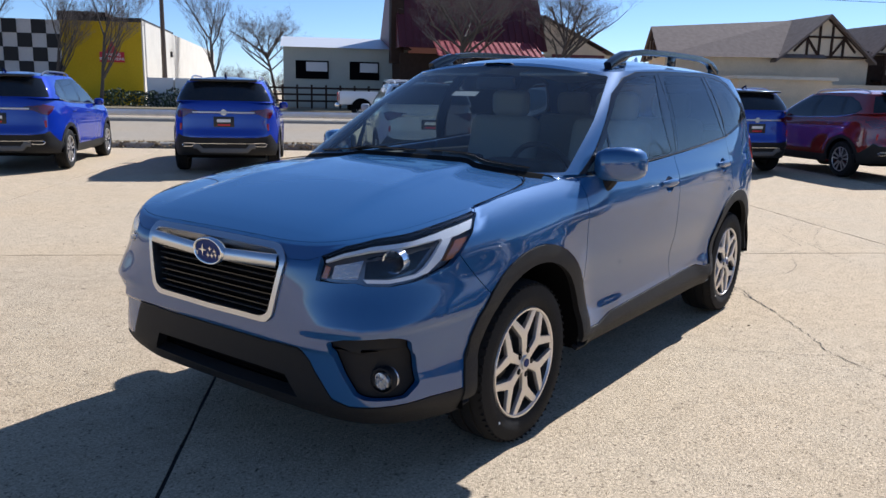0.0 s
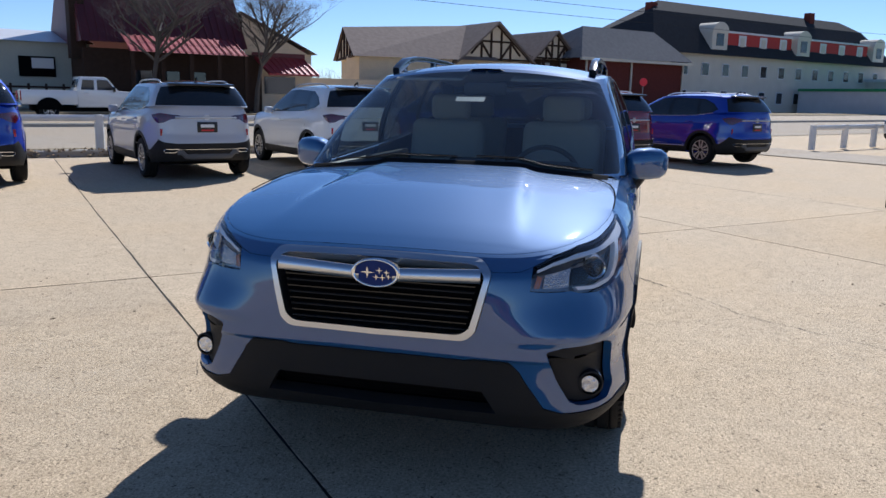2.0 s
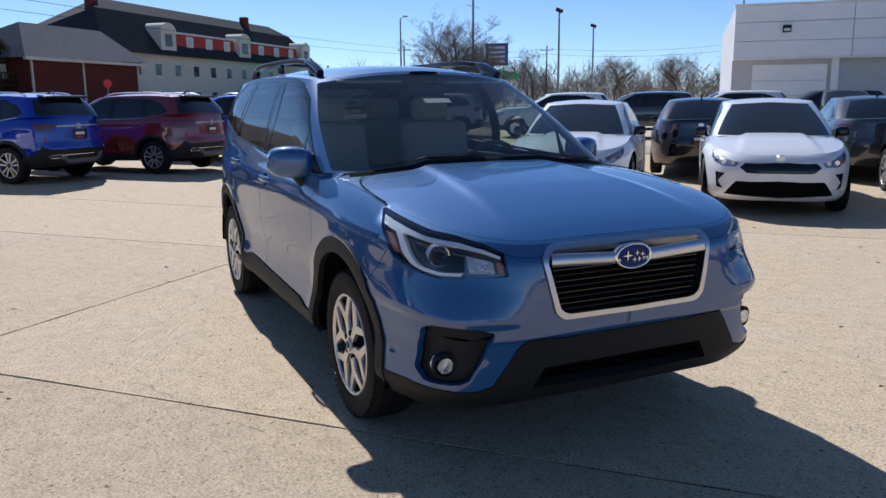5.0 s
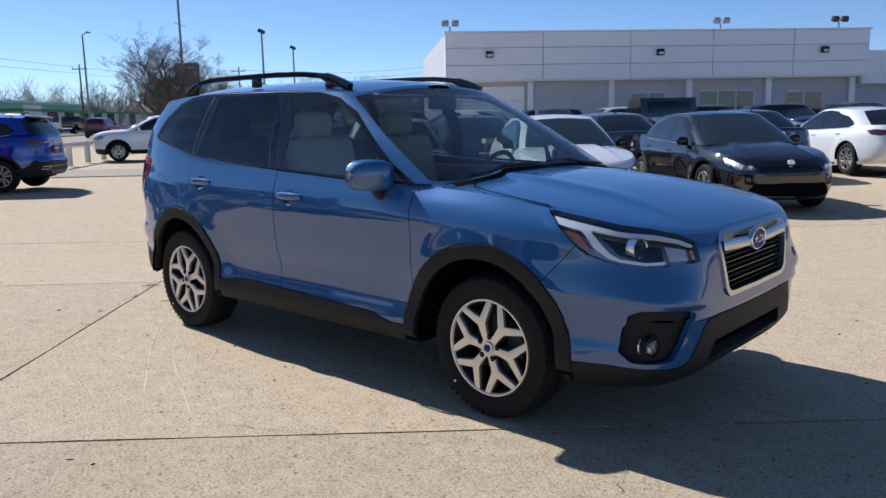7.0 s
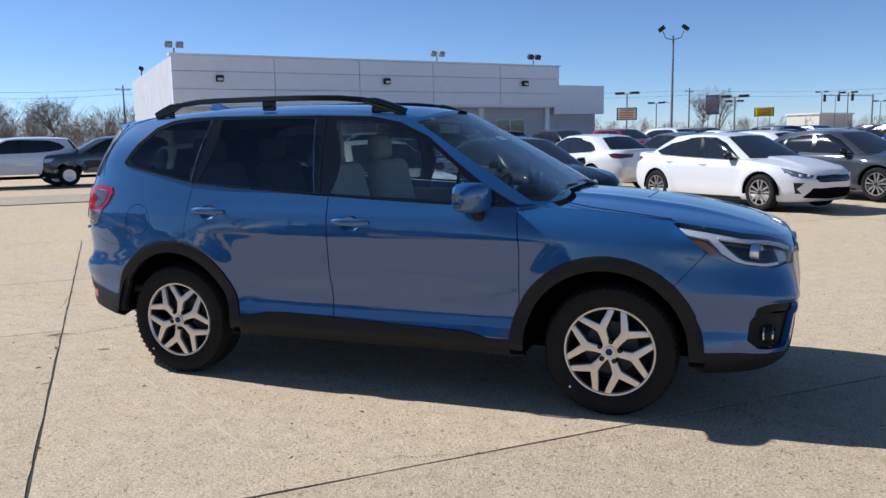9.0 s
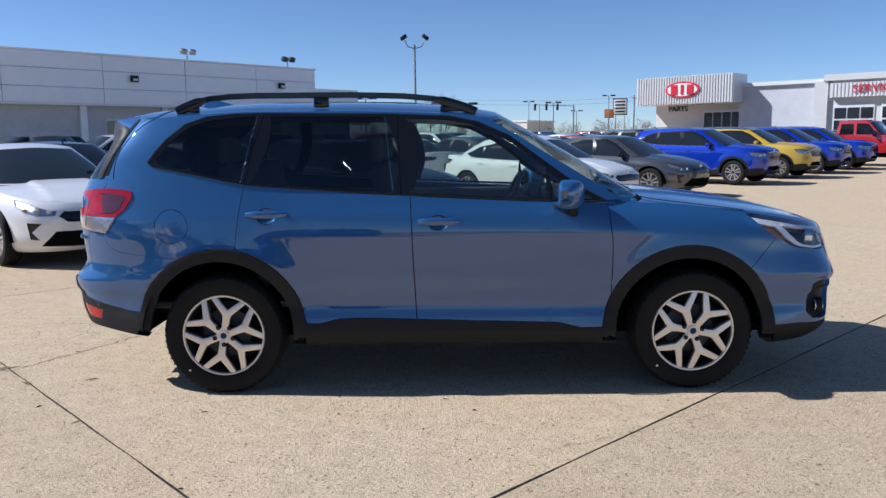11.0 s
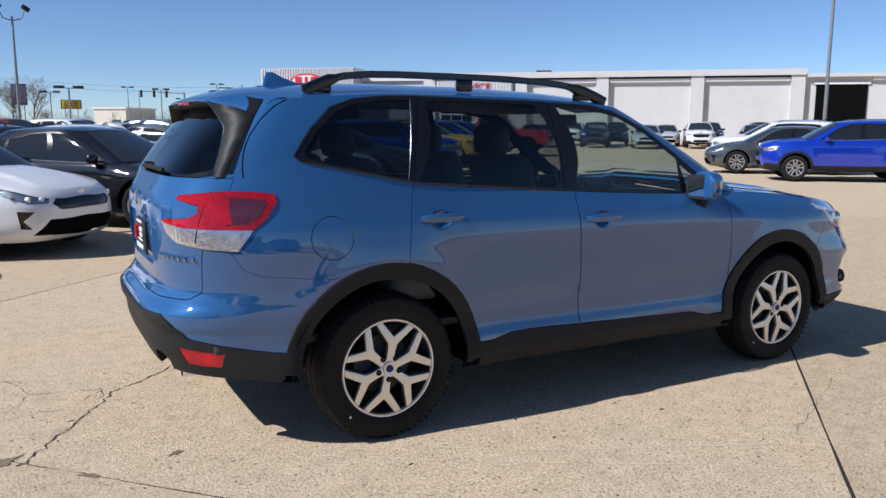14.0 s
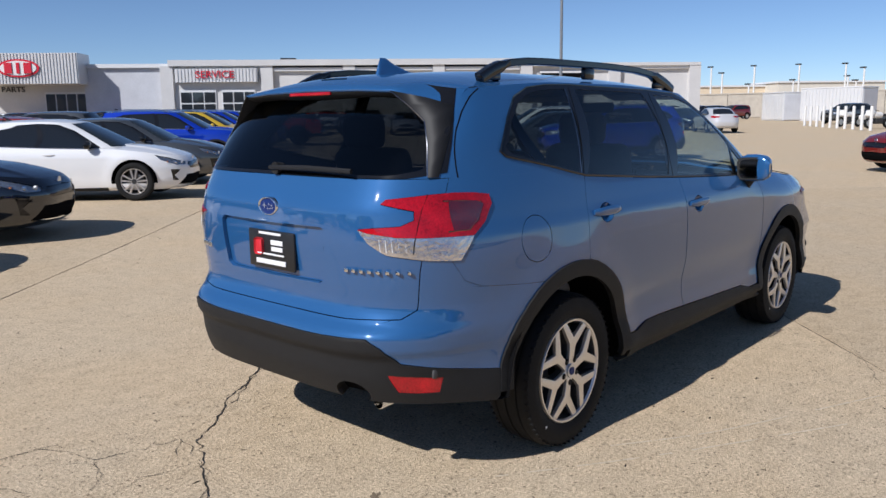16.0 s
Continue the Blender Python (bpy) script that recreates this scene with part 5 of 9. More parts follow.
def headlight(car, low, hl, s):
    """Dark housing, projector, reflector, bright C-shaped guide and amber marker under a clear lens."""
    h = skin_part("headlight", hl, HOUSING, car, "clear headlight with a dark housing and bright light guide", push=-0.040, side=s)
    skin_part("lens", hl, LENS, h, push=0.002, side=s).visible_shadow = False

    def at(u, v, d):
        p = on_front(low, u, v, 0, 1)
        return Vector((p.x - d, p.y * s, p.z))

    hs = Skin(FOR.lower, np.linspace(0.15, 1, 90), np.linspace(0.45, 1, 50), 3.0)

    def inset(name, pts, m, push, fold=0.0):
        skin_part(name, hs.take(hs.outline(pts, lo=0.15, hi=1, step=0.03)), m, h, push=push, fold=fold, side=s)
    inset("brow", [Y(0.556, 0.882), Y(0.612, 0.911), Y(0.680, 0.935), X(1.95, 0.949), X(1.80, 0.977), X(1.645, 0.999), X(1.655, 1.003), X(1.80, 0.982), X(1.95, 0.955), Y(0.680, 0.941), Y(0.610, 0.917), Y(0.553, 0.888)], GLOSSB, -0.003, 0.02)
    inset("light_guide", [Y(0.560, 0.864), Y(0.612, 0.888), Y(0.680, 0.908), X(1.95, 0.922), X(1.845, 0.936), X(1.845, 0.956), X(1.95, 0.936), Y(0.680, 0.922), Y(0.612, 0.899), Y(0.560, 0.874)], WHITEL, -0.008, 0.02)
    inset("light_guide", [X(1.845, 0.958), X(1.74, 0.976), X(1.660, 0.990), X(1.690, 0.958), X(1.765, 0.942), X(1.845, 0.930)], WHITEL, -0.010, 0.02)
    inset("light_guide", [X(1.845, 0.930), X(1.800, 0.936), X(1.868, 0.865), X(1.930, 0.824), X(1.985, 0.810), Y(0.755, 0.800), Y(0.700, 0.803), Y(0.690, 0.815), Y(0.752, 0.812), X(1.975, 0.824), X(1.935, 0.845), X(1.892, 0.885)], WHITEL, -0.009, 0.02)
    inset("amber_marker", [X(1.785, 0.925), X(1.715, 0.934), X(1.770, 0.890), X(1.815, 0.860), X(1.852, 0.856)], AMBER, -0.014, 0.02)
    inset("amber_marker", [Y(0.552, 0.812), Y(0.572, 0.812), Y(0.578, 0.850), Y(0.562, 0.856)], AMBER, -0.014, 0.01)
    inset("projector_shroud", [Y(0.690, 0.820), Y(0.752, 0.817), X(1.965, 0.840), X(1.92, 0.885), X(1.88, 0.918), Y(0.70, 0.898), Y(0.680, 0.890)], GLOSSB, -0.032)
    inset("reflector", [Y(0.585, 0.813), Y(0.672, 0.815), Y(0.676, 0.882), Y(0.590, 0.858)], REFLECT, -0.022, 0.02)
    c = at(0.738, 0.866, 0.030)
    part("projector", lathe([(0.0, 0.001), (0.012, 0.02), (0.008, 0.034), (-0.03, 0.036)], 24), LENS, h).matrix_local = Matrix.Translation(c) @ Matrix.Rotation(radians(-90 + 15 * s), 4, "Z")
    part("projector_ring", lathe([(0.006, 0.036), (0.010, 0.041), (-0.03, 0.045)], 24), CHROME, h).matrix_local = Matrix.Translation(c) @ Matrix.Rotation(radians(-90 + 15 * s), 4, "Z")


def badge(parent, c, yaw, w, hgt):
    """An oval emblem: blue enamel in a bright ring, with plain diamonds."""
    e = empty("oval_badge")
    e.parent = parent
    e.matrix_local = Matrix.Translation(c) @ Matrix.Rotation(radians(yaw), 4, "Z")
    n = 40

    def ring(k, x):
        return [(x, k * w * math.cos(2 * math.pi * i / n), k * hgt * math.sin(2 * math.pi * i / n)) for i in range(n)]
    v = ring(1.12, -0.012) + ring(1.1, 0.008) + ring(1.0, 0.012) + ring(0.93, 0.006)
    f = [(a * n + i, a * n + (i + 1) % n, (a + 1) * n + (i + 1) % n, (a + 1) * n + i) for a in range(3) for i in range(n)]
    mk("badge_ring", v, f, CHROME, e)
    mk("badge_field", ring(0.95, 0.005), [tuple(range(n))], BADGEB, e, smooth=False)
    st = bmesh.new()
    for y, z, r in ((-0.42, 0.05, 0.36), (0.22, 0.25, 0.2), (0.6, 0.1, 0.2), (0.05, -0.35, 0.2), (0.38, -0.35, 0.2), (0.7, -0.25, 0.18)):
        pts = []
        for i in range(8):
            k = 1 if i % 2 == 0 else 0.25
            rr = r * k
            pts.append(st.verts.new((0.009, (y + rr * math.cos(i * math.pi / 4)) * w * 0.85, z * hgt * 0.85 + rr * w * 0.85 * math.sin(i * math.pi / 4) * (0.9 if i % 4 == 2 else 0.7))))
        st.faces.new(pts)
    part("badge_diamonds", st, CHROME, e, smooth=0)


def mirror(car, s, color):
    m = empty("wing_mirror")
    m.parent = car
    P, F = [], []
    secs = ((0.815, 0.06, 0.045, 0.0), (0.83, 0.088, 0.066, 0.0), (0.87, 0.105, 0.080, 0.002), (0.93, 0.102, 0.082, 0.004), (0.985, 0.088, 0.074, 0.004), (1.012, 0.066, 0.056, 0.004), (1.024, 0.035, 0.03, 0.004))
    n = 20
    for y, rx, rz, dz in secs:
        for i in range(n):
            a = 2 * math.pi * i / n
            cx = math.copysign(abs(math.cos(a)) ** 0.55, math.cos(a))
            cz = math.copysign(abs(math.sin(a)) ** 0.55, math.sin(a))
            x = 0.60 - (y - 0.9) * 0.30 + (rx * cx if cx > 0 else rx * 0.35 * cx)
            P.append((x, y * s, 1.128 + dz + rz * cz))
    for a in range(len(secs) - 1):
        for i in range(n):
            f = (a * n + i, a * n + (i + 1) % n, (a + 1) * n + (i + 1) % n, (a + 1) * n + i)
            F.append(f if s < 0 else f[::-1])
    F += [tuple(range(n)), tuple(range((len(secs) - 1) * n, len(secs) * n))[::-1]]
    mk("mirror_shell", P, F, PAINT, m, color=color)
    part("mirror_base", tube([(0.63, 0.895 * s, 1.075), (0.64, 0.862 * s, 1.035), (0.67, 0.845 * s, 0.995)], [0.038, 0.03, 0.024], [0.03, 0.035, 0.02], 10), CLAD, m)
    gl = prism(rounded([(-0.075, -0.052), (0.07, -0.058), (0.075, 0.05), (-0.07, 0.058)], 0.03), 0.004,
               Matrix.Translation((0.545, 0.925 * s, 1.13)) @ Matrix.Rotation(radians(-12 * s), 4, "Z") @ Matrix(((0, 0, 1, 0), (1, 0, 0, 0), (0, 1, 0, 0), (0, 0, 0, 1))))
    bz = prism(rounded([(-0.088, -0.066), (0.084, -0.070), (0.09, 0.062), (-0.084, 0.070)], 0.035), 0.02,
               Matrix.Translation((0.550, 0.925 * s, 1.13)) @ Matrix.Rotation(radians(-12 * s), 4, "Z") @ Matrix(((0, 0, 1, 0), (1, 0, 0, 0), (0, 1, 0, 0), (0, 0, 0, 1))))
    part("mirror_bezel", bz, CLAD, m)
    part("mirror_glass", gl, mat("mirror_silver_%d" % (s + 1), (0.85, 0.87, 0.88), 0.03, 1.0), m)


def roof_rail(car, s):
    r = empty("roof_rail")
    r.parent = car
    xs = np.concatenate([np.linspace(-1.62, -1.43, 7), np.linspace(-1.3, -0.3, 8), np.linspace(-0.15, 0.12, 8)])
    path, hs = [], []
    for x in xs:
        up = 0.064 * (1 - max(0, (x + 0.28) / 0.40) ** 2.0 if x > -0.28 else 1 - max(0, (-1.38 - x) / 0.24) ** 1.6)
        z = float(FOR.roofz(x, 0.585)) + 0.012 + max(0, up)
        path.append((x, 0.588 * s, z))
        hs.append(0.017 + 0.010 * (1 if up < 0.05 else 0))
    part("rail_bar", tube(path, 0.021, hs, 10, flat=True), GLOSSB, r)
    for x, w in ((-1.56, 0.07), (-0.78, 0.045), (-0.02, 0.07)):
        z = float(FOR.roofz(x, 0.585))
        part("rail_foot", box(w * 2, 0.028, 0.06 if w < 0.05 else 0.035, (x, 0.588 * s, z + (0.035 if w < 0.05 else 0.02)), 0.01), GLOSSB, r)


def interior(car):
    """Seats, dash, wheel and lining that show through the glass."""
    cab = empty("interior")
    cab.parent = car
    part("cabin_floor", box(2.9, 1.5, 0.04, (-0.65, 0, 0.50), 0.01), TRIMIN, cab)
    part("dashboard", box(0.42, 1.42, 0.20, (0.78, 0, 0.96), 0.06, 3), TRIMIN, cab)
    part("instrument_hood", box(0.22, 0.40, 0.10, (0.62, 0.38, 1.07), 0.04, 3), TRIMIN, cab)
    part("centre_screen", box(0.05, 0.26, 0.14, (0.60, 0, 1.06), 0.02), GLOSSB, cab)
    sw = empty("steering_wheel")
    sw.parent = cab
    part("wheel_rim", tube([(0.40 + 0.07 * math.sin(a), 0.38 + 0.185 * math.cos(a), 1.02 + 0.17 * math.sin(a)) for a in np.linspace(0, 2 * math.pi, 25)], 0.015), TRIMIN, sw)
    part("wheel_hub", box(0.05, 0.30, 0.09, (0.42, 0.38, 1.01), 0.03), TRIMIN, sw)
    for y in (0.38, -0.38):
        for x, name in ((-0.15, "front_seat"), (-1.05, "rear_seat")):
            st = empty(name)
            st.parent = cab
            part("cushion", box(0.52, 0.50, 0.16, (x + 0.1, y, 0.66), 0.06, 3), SEATM, st)
            part("backrest", box(0.15, 0.50, 0.62, (x - 0.22, y, 1.00), 0.06, 3, rot=Matrix.Rotation(radians(-14), 4, "Y")), SEATM, st)
            part("headrest", box(0.10, 0.27, 0.17, (x - 0.335, y, 1.385), 0.045, 3), SEATM, st)
    part("rear_view_mirror", box(0.03, 0.25, 0.07, (0.30, 0, 1.50), 0.02), TRIMIN, cab)
    for s in (1, -1):
        part("door_lining", box(1.55, 0.05, 0.55, (-0.05, 0.80 * s, 0.80), 0.02), TRIMIN, cab)
        part("sun_visor", box(0.16, 0.40, 0.015, (0.20, 0.34 * s, 1.565), 0.005, rot=Matrix.Rotation(radians(12), 4, "Y")), LINER, cab)
    part("cargo_lining", box(0.75, 0.84, 0.4, (-1.70, 0, 0.72), 0.02), TRIMIN, cab)
    hl = Skin(FOR.cap, np.linspace(0, 1, 41), np.linspace(0, 1, 9), 1.0)
    skin_part("headliner", hl.rest(), LINER, cab, push=-0.03, whole=True)


main_car()


# ---- ground, road, kerbs ----
CONC = ground_mat("worn_concrete", (0.585, 0.470, 0.325), (0.41, 0.322, 0.214), 0.55, speck=0.54)
ROADM = ground_mat("pale_road", (0.43, 0.37, 0.29), (0.32, 0.27, 0.21), 0.4, speck=0.3)
EARTH = ground_mat("winter_grass", (0.30, 0.25, 0.16), (0.17, 0.14, 0.09), 0.5, speck=0.5)
JOINT = mat("joint_tar", (0.020, 0.017, 0.014), 0.9, var=0.4, scale=6)
KERBM = mat("kerb_concrete", (0.40, 0.36, 0.30), 0.85, var=0.2, scale=2, bump=0.3, bscale=40)


def strip(name, A0, A1, B0, B1, m, up, n=24, label="", category="", kind="structure"):
    """A sheet along the street that follows the ground."""
    P, F = [], []
    k = max(2, int((A1 - A0) / 3))
    for i in range(n + 1):
        for j in range(k + 1):
            x, y, z = grid(A0 + (A1 - A0) * j / k, B0 + (B1 - B0) * i / n)
            P.append((x, y, z + up))
    for i in range(n):
        for j in range(k):
            a = i * (k + 1) + j
            F.append((a, a + 1, a + k + 2, a + k + 1))
    return tagged(mk(name, P, F, m), label, category, kind=kind)


def ground():
    P, F = [(0, 0, -0.03)], []
    rs = [2, 4, 6, 9, 13, 18, 25, 35, 50, 70, 90, 140, 300, 800, 2500]
    n = 96
    for r in rs:
        for i in range(n):
            a = 2 * math.pi * i / n
            P.append((r * math.cos(a), r * math.sin(a), lift(r, 0) - 0.03))
    for i in range(n):
        F.append((0, 1 + i, 1 + (i + 1) % n))
    for k in range(len(rs) - 1):
        for i in range(n):
            a, b = 1 + k * n + i, 1 + k * n + (i + 1) % n
            F.append((a, a + n, b + n, b))
    tagged(mk("ground", P, F, CONC), "worn tan concrete ground to the horizon", "ground", kind="structure")


SA, SB = Vector((0.729, 0.6845)), Vector((-0.6845, 0.729))


def slabs():
    """The lot's cast slabs, with open joints of their own width between them."""
    lot = tagged(empty("pavement"), "tan concrete slabs with dark open joints", "pavement", kind="structure")
    As, Bs = (-14.0, -2.32, 9.4), (-16.0, -12.5, -8.9, -5.3, -1.69, 1.9, 4.45, 8.1)
    g = 0.0075

    def filler(p, q):
        n = max(2, int((q - p).length / 0.5))
        w = (q - p).normalized() * 0.05
        P = []
        for i in range(n + 1):
            c = p + (q - p) * i / n
            P += [(c.x - w.y, c.y + w.x, lift(c.x, c.y) - 0.005), (c.x + w.y, c.y - w.x, lift(c.x, c.y) - 0.005)]
        mk("joint_filler", P, [(2 * i, 2 * i + 1, 2 * i + 3, 2 * i + 2) for i in range(n)], JOINT, lot, smooth=False)
    for a in As:
        filler(SA * a + SB * Bs[0], SA * a + SB * Bs[-1])
    for b in Bs:
        filler(SA * As[0] + SB * b, SA * (-2.32 if b == 1.9 else As[-1]) + SB * b)
    for a0, a1 in zip(As, As[1:]):
        bs = [b for b in Bs if not (a0 > -5 and b == 1.9)]
        for b0, b1 in zip(bs, bs[1:]):
            P, F = [], []
            na, nb = 60, 24
            rr = random.Random(int(a0 * 10 + b0 * 100))

            def edge(t):
                return 0.006 * noise.noise(Vector((t * 3.1, a0, b0))) + 0.005 * noise.noise(Vector((t * 11.0, b0, a0)))
            for i in range(na + 1):
                for j in range(nb + 1):
                    a = a0 + (a1 - a0) * i / na
                    b = b0 + (b1 - b0) * j / nb
                    if i in (0, na):
                        a += (g + edge(b)) * (1 if i == 0 else -1)
                    if j in (0, nb):
                        b += (g + edge(a)) * (1 if j == 0 else -1)
                    p = SA * a + SB * b
                    P.append((p.x, p.y, lift(p.x, p.y)))
            w = nb + 1
            for i in range(na):
                for j in range(nb):
                    F.append((i * w + j, (i + 1) * w + j, (i + 1) * w + j + 1, i * w + j + 1))
            rim = [i * w for i in range(na + 1)] + [na * w + j for j in range(1, w)] + [i * w + nb for i in range(na - 1, -1, -1)] + [j for j in range(nb - 1, 0, -1)]
            k = len(P)
            for i in rim:
                P.append((P[i][0], P[i][1], P[i][2] - 0.03))
            for i in range(len(rim)):
                j = (i + 1) % len(rim)
                F.append((rim[i], k + i, k + j, rim[j]))
            mk("slab", P, F, CONC, lot, smooth=False)
    return lot


def crack(lot, pts, w, seed, branch=0):
    """A jagged crack through (x, y) places: a thin dark groove ribbon with ragged edges."""
    rr = random.Random(seed)
    line = []
    for (x0, y0), (x1, y1) in zip(pts, pts[1:]):
        d = math.hypot(x1 - x0, y1 - y0)
        n = max(2, int(d / 0.035))
        nx, ny = -(y1 - y0) / d, (x1 - x0) / d
        for i in range(n):
            t = i / n
            o = rr.gauss(0, 0.008) + 0.05 * noise.noise(Vector((t * d * 1.6 + seed, seed, 0)))
            line.append((x0 + (x1 - x0) * t + nx * o, y0 + (y1 - y0) * t + ny * o))
    line.append(pts[-1])
    P, F = [], []
    for i, (x, y) in enumerate(line):
        a, b = line[max(0, i - 1)], line[min(len(line) - 1, i + 1)]
        d = math.hypot(b[0] - a[0], b[1] - a[1]) or 1
        nx, ny = -(b[1] - a[1]) / d, (b[0] - a[0]) / d
        k = w * 0.42 * rr.uniform(0.2, 1.4)
        z = lift(x, y) + 0.0035
        P += [(x + nx * k, y + ny * k, z), (x - nx * k * rr.uniform(0.3, 1), y - ny * k, z)]
    for i in range(len(line) - 1):
        F.append((2 * i, 2 * i + 1, 2 * i + 3, 2 * i + 2))
    mk("crack", P, F, JOINT, lot, smooth=False)


ground()
LOT = slabs()
crack(LOT, [(-1.54, 1.17), (-2.0, 0.82), (-2.4, 0.45), (-2.55, 0.2), (-2.68, -0.06), (-2.88, -0.38)], 0.010, 3)
crack(LOT, [(-2.03, 0.75), (-1.5, 1.2), (-0.8, 1.68), (-0.57, 1.98), (0.21, 3.04)], 0.008, 6)
crack(LOT, [(-0.35, 0.96), (-0.55, 1.3), (-0.76, 1.64)], 0.004, 7)
crack(LOT, [(-2.82, -3.84), (-3.6, -3.3), (-4.39, -2.69), (-5.4, -2.0)], 0.005, 8)
crack(LOT, [(-4.45, -3.2), (-3.6, -3.1), (-3.2, -2.4)], 0.004, 19)
crack(LOT, [(-2.51, 0.31), (-2.45, 0.53), (-2.61, 0.56), (-2.81, 0.61), (-2.87, 0.83), (-2.93, 0.92), (-3.08, 0.93)], 0.0050, 80)
crack(LOT, [(-2.55, 0.25), (-2.67, 0.26), (-2.75, 0.29), (-2.91, 0.24)], 0.0040, 81)
crack(LOT, [(-2.52, 0.27), (-2.57, 0.1), (-2.7, -0.05)], 0.0050, 82)
crack(LOT, [(-2.81, 0.61), (-2.76, 0.69)], 0.0030, 83)
crack(LOT, [(-2.81, 0.59), (-2.88, 0.31)], 0.0030, 84)
crack(LOT, [(-2.83, 0.59), (-2.95, 0.35)], 0.0030, 85)
crack(LOT, [(-2.93, 0.68), (-2.82, 0.58)], 0.0030, 86)
crack(LOT, [(-2.45, 0.53), (-2.57, 0.33)], 0.0040, 87)
crack(LOT, [(-3.64, 0.34), (-3.9, 0.71), (-4.29, 1.18)], 0.0060, 100)
crack(LOT, [(-6.08, -0.19), (-6.29, 0.23), (-5.94, 0.63)], 0.0050, 101)
crack(LOT, [(-5.48, -0.02), (-5.28, 0.31), (-5.16, 0.68), (-4.99, 0.96)], 0.0050, 102)
crack(LOT, [(-4.9, 0.4), (-4.59, 0.69), (-4.06, 1.06), (-3.74, 1.31), (-3.75, 1.54)], 0.0060, 103)
crack(LOT, [(-5.22, 0.17), (-4.81, 0.46), (-4.35, 0.71)], 0.0050, 104)
crack(LOT, [(-6.29, 0.23), (-5.08, 0.43)], 0.0040, 105)
crack(LOT, [(-5.94, 0.63), (-5.16, 0.68), (-4.37, 0.87)], 0.0040, 106)
crack(LOT, [(-4.99, 0.96), (-4.88, 1.28), (-4.98, 1.39)], 0.0050, 107)
crack(LOT, [(-3.11, 0.5), (-3.26, 0.71)], 0.0040, 108)
crack(LOT, [(-2.79, 0.75), (-2.9, 0.92), (-3.2, 0.93), (-3.6, 0.8)], 0.0040, 109)
crack(LOT, [(-3.15, 0.98), (-3.18, 1.12), (-3.2, 1.28)], 0.0040, 110)
crack(LOT, [(-3.33, 1.43), (-3.47, 1.55)], 0.0050, 111)
crack(LOT, [(-4.01, 0.75), (-3.65, 0.74)], 0.0040, 112)
crack(LOT, [(0.35, -1.75), (0.9, -1.5), (1.35, -1.28)], 0.0025, 21)
crack(LOT, [(2.2, -1.15), (2.05, -0.75), (1.95, -0.45)], 0.0025, 22)
crack(LOT, [(3.2, -1.9), (3.9, -1.0), (4.9, -0.2)], 0.003, 24)

def wear_mark(lot, name, pts, w, m, seed, gaps=0.35):
    """A broken pale scrape along an arc through (x, y) places."""
    rr = random.Random(seed)
    n = 60
    tt = np.linspace(0, 1, n)
    fx, fy = curve(*[(i / (len(pts) - 1), q[0]) for i, q in enumerate(pts)]), curve(*[(i / (len(pts) - 1), q[1]) for i, q in enumerate(pts)])
    xs, ys = fx(tt), fy(tt)
    P, F = [], []
    for i in range(n - 1):
        if noise.noise(Vector((i * 0.23, seed, 0))) < gaps - 0.5:
            continue
        d = Vector((xs[i + 1] - xs[i], ys[i + 1] - ys[i])).normalized()
        k = len(P)
        for x, y in ((xs[i], ys[i]), (xs[i + 1], ys[i + 1])):
            ww = w * rr.uniform(0.3, 1.0)
            P += [(x - d.y * ww, y + d.x * ww, lift(x, y) + 0.0025), (x + d.y * ww, y - d.x * ww, lift(x, y) + 0.0025)]
        F.append((k, k + 1, k + 3, k + 2))
    mk(name, P, F, m, lot, smooth=False)


def blotch(lot, x, y, r, q, seed, m):
    """A small ragged stain or broken spot at a joint."""
    rr = random.Random(seed)
    P = [(x, y, lift(x, y) + 0.003)]
    n = 22
    for i in range(n):
        a = 2 * math.pi * i / n
        k = r * (0.65 + 0.7 * noise.noise(Vector((math.cos(a) * 1.4, math.sin(a) * 1.4, seed))) + rr.uniform(-0.12, 0.12))
        c, t = k * math.cos(a), k * 0.45 * math.sin(a)
        P.append((x + c * math.cos(q) - t * math.sin(q), y + c * math.sin(q) + t * math.cos(q), lift(x, y) + 0.003))
    mk("stain", P, [(0, 1 + i, 1 + (i + 1) % n) for i in range(n)], m, lot, smooth=False)


SCUFF = mat("pale_scrape", (0.60, 0.51, 0.38), 0.9, var=0.2, scale=20, spec=0.05)
STAIN = mat("dark_stained_concrete", (0.20, 0.155, 0.105), 0.9, var=0.35, scale=14, spec=0.05)
for k_, pts_ in enumerate((((-1.24, -1.02), (-0.86, -1.27), (0.25, -1.79)), ((-1.9, -0.75), (-1.2, -1.22), (-0.3, -1.75)))):
    wear_mark(LOT, "scuff", pts_, 0.008, SCUFF, 40 + k_)
for k_, (x_, y_, r_, q_) in enumerate(((-2.24, -0.56, 0.06, 0.6), (-2.93, -0.32, 0.11, 0.8), (-2.62, -0.62, 0.08, -0.8), (-0.57, -2.85, 0.04, 0.3), (-2.0, -1.3, 0.035, 1.2), (0.45, -3.4, 0.03, 0.2), (1.2, -2.9, 0.03, 2.0), (-1.6, -2.4, 0.04, 0.9))):
    blotch(LOT, x_, y_, r_, q_, 60 + k_, STAIN)

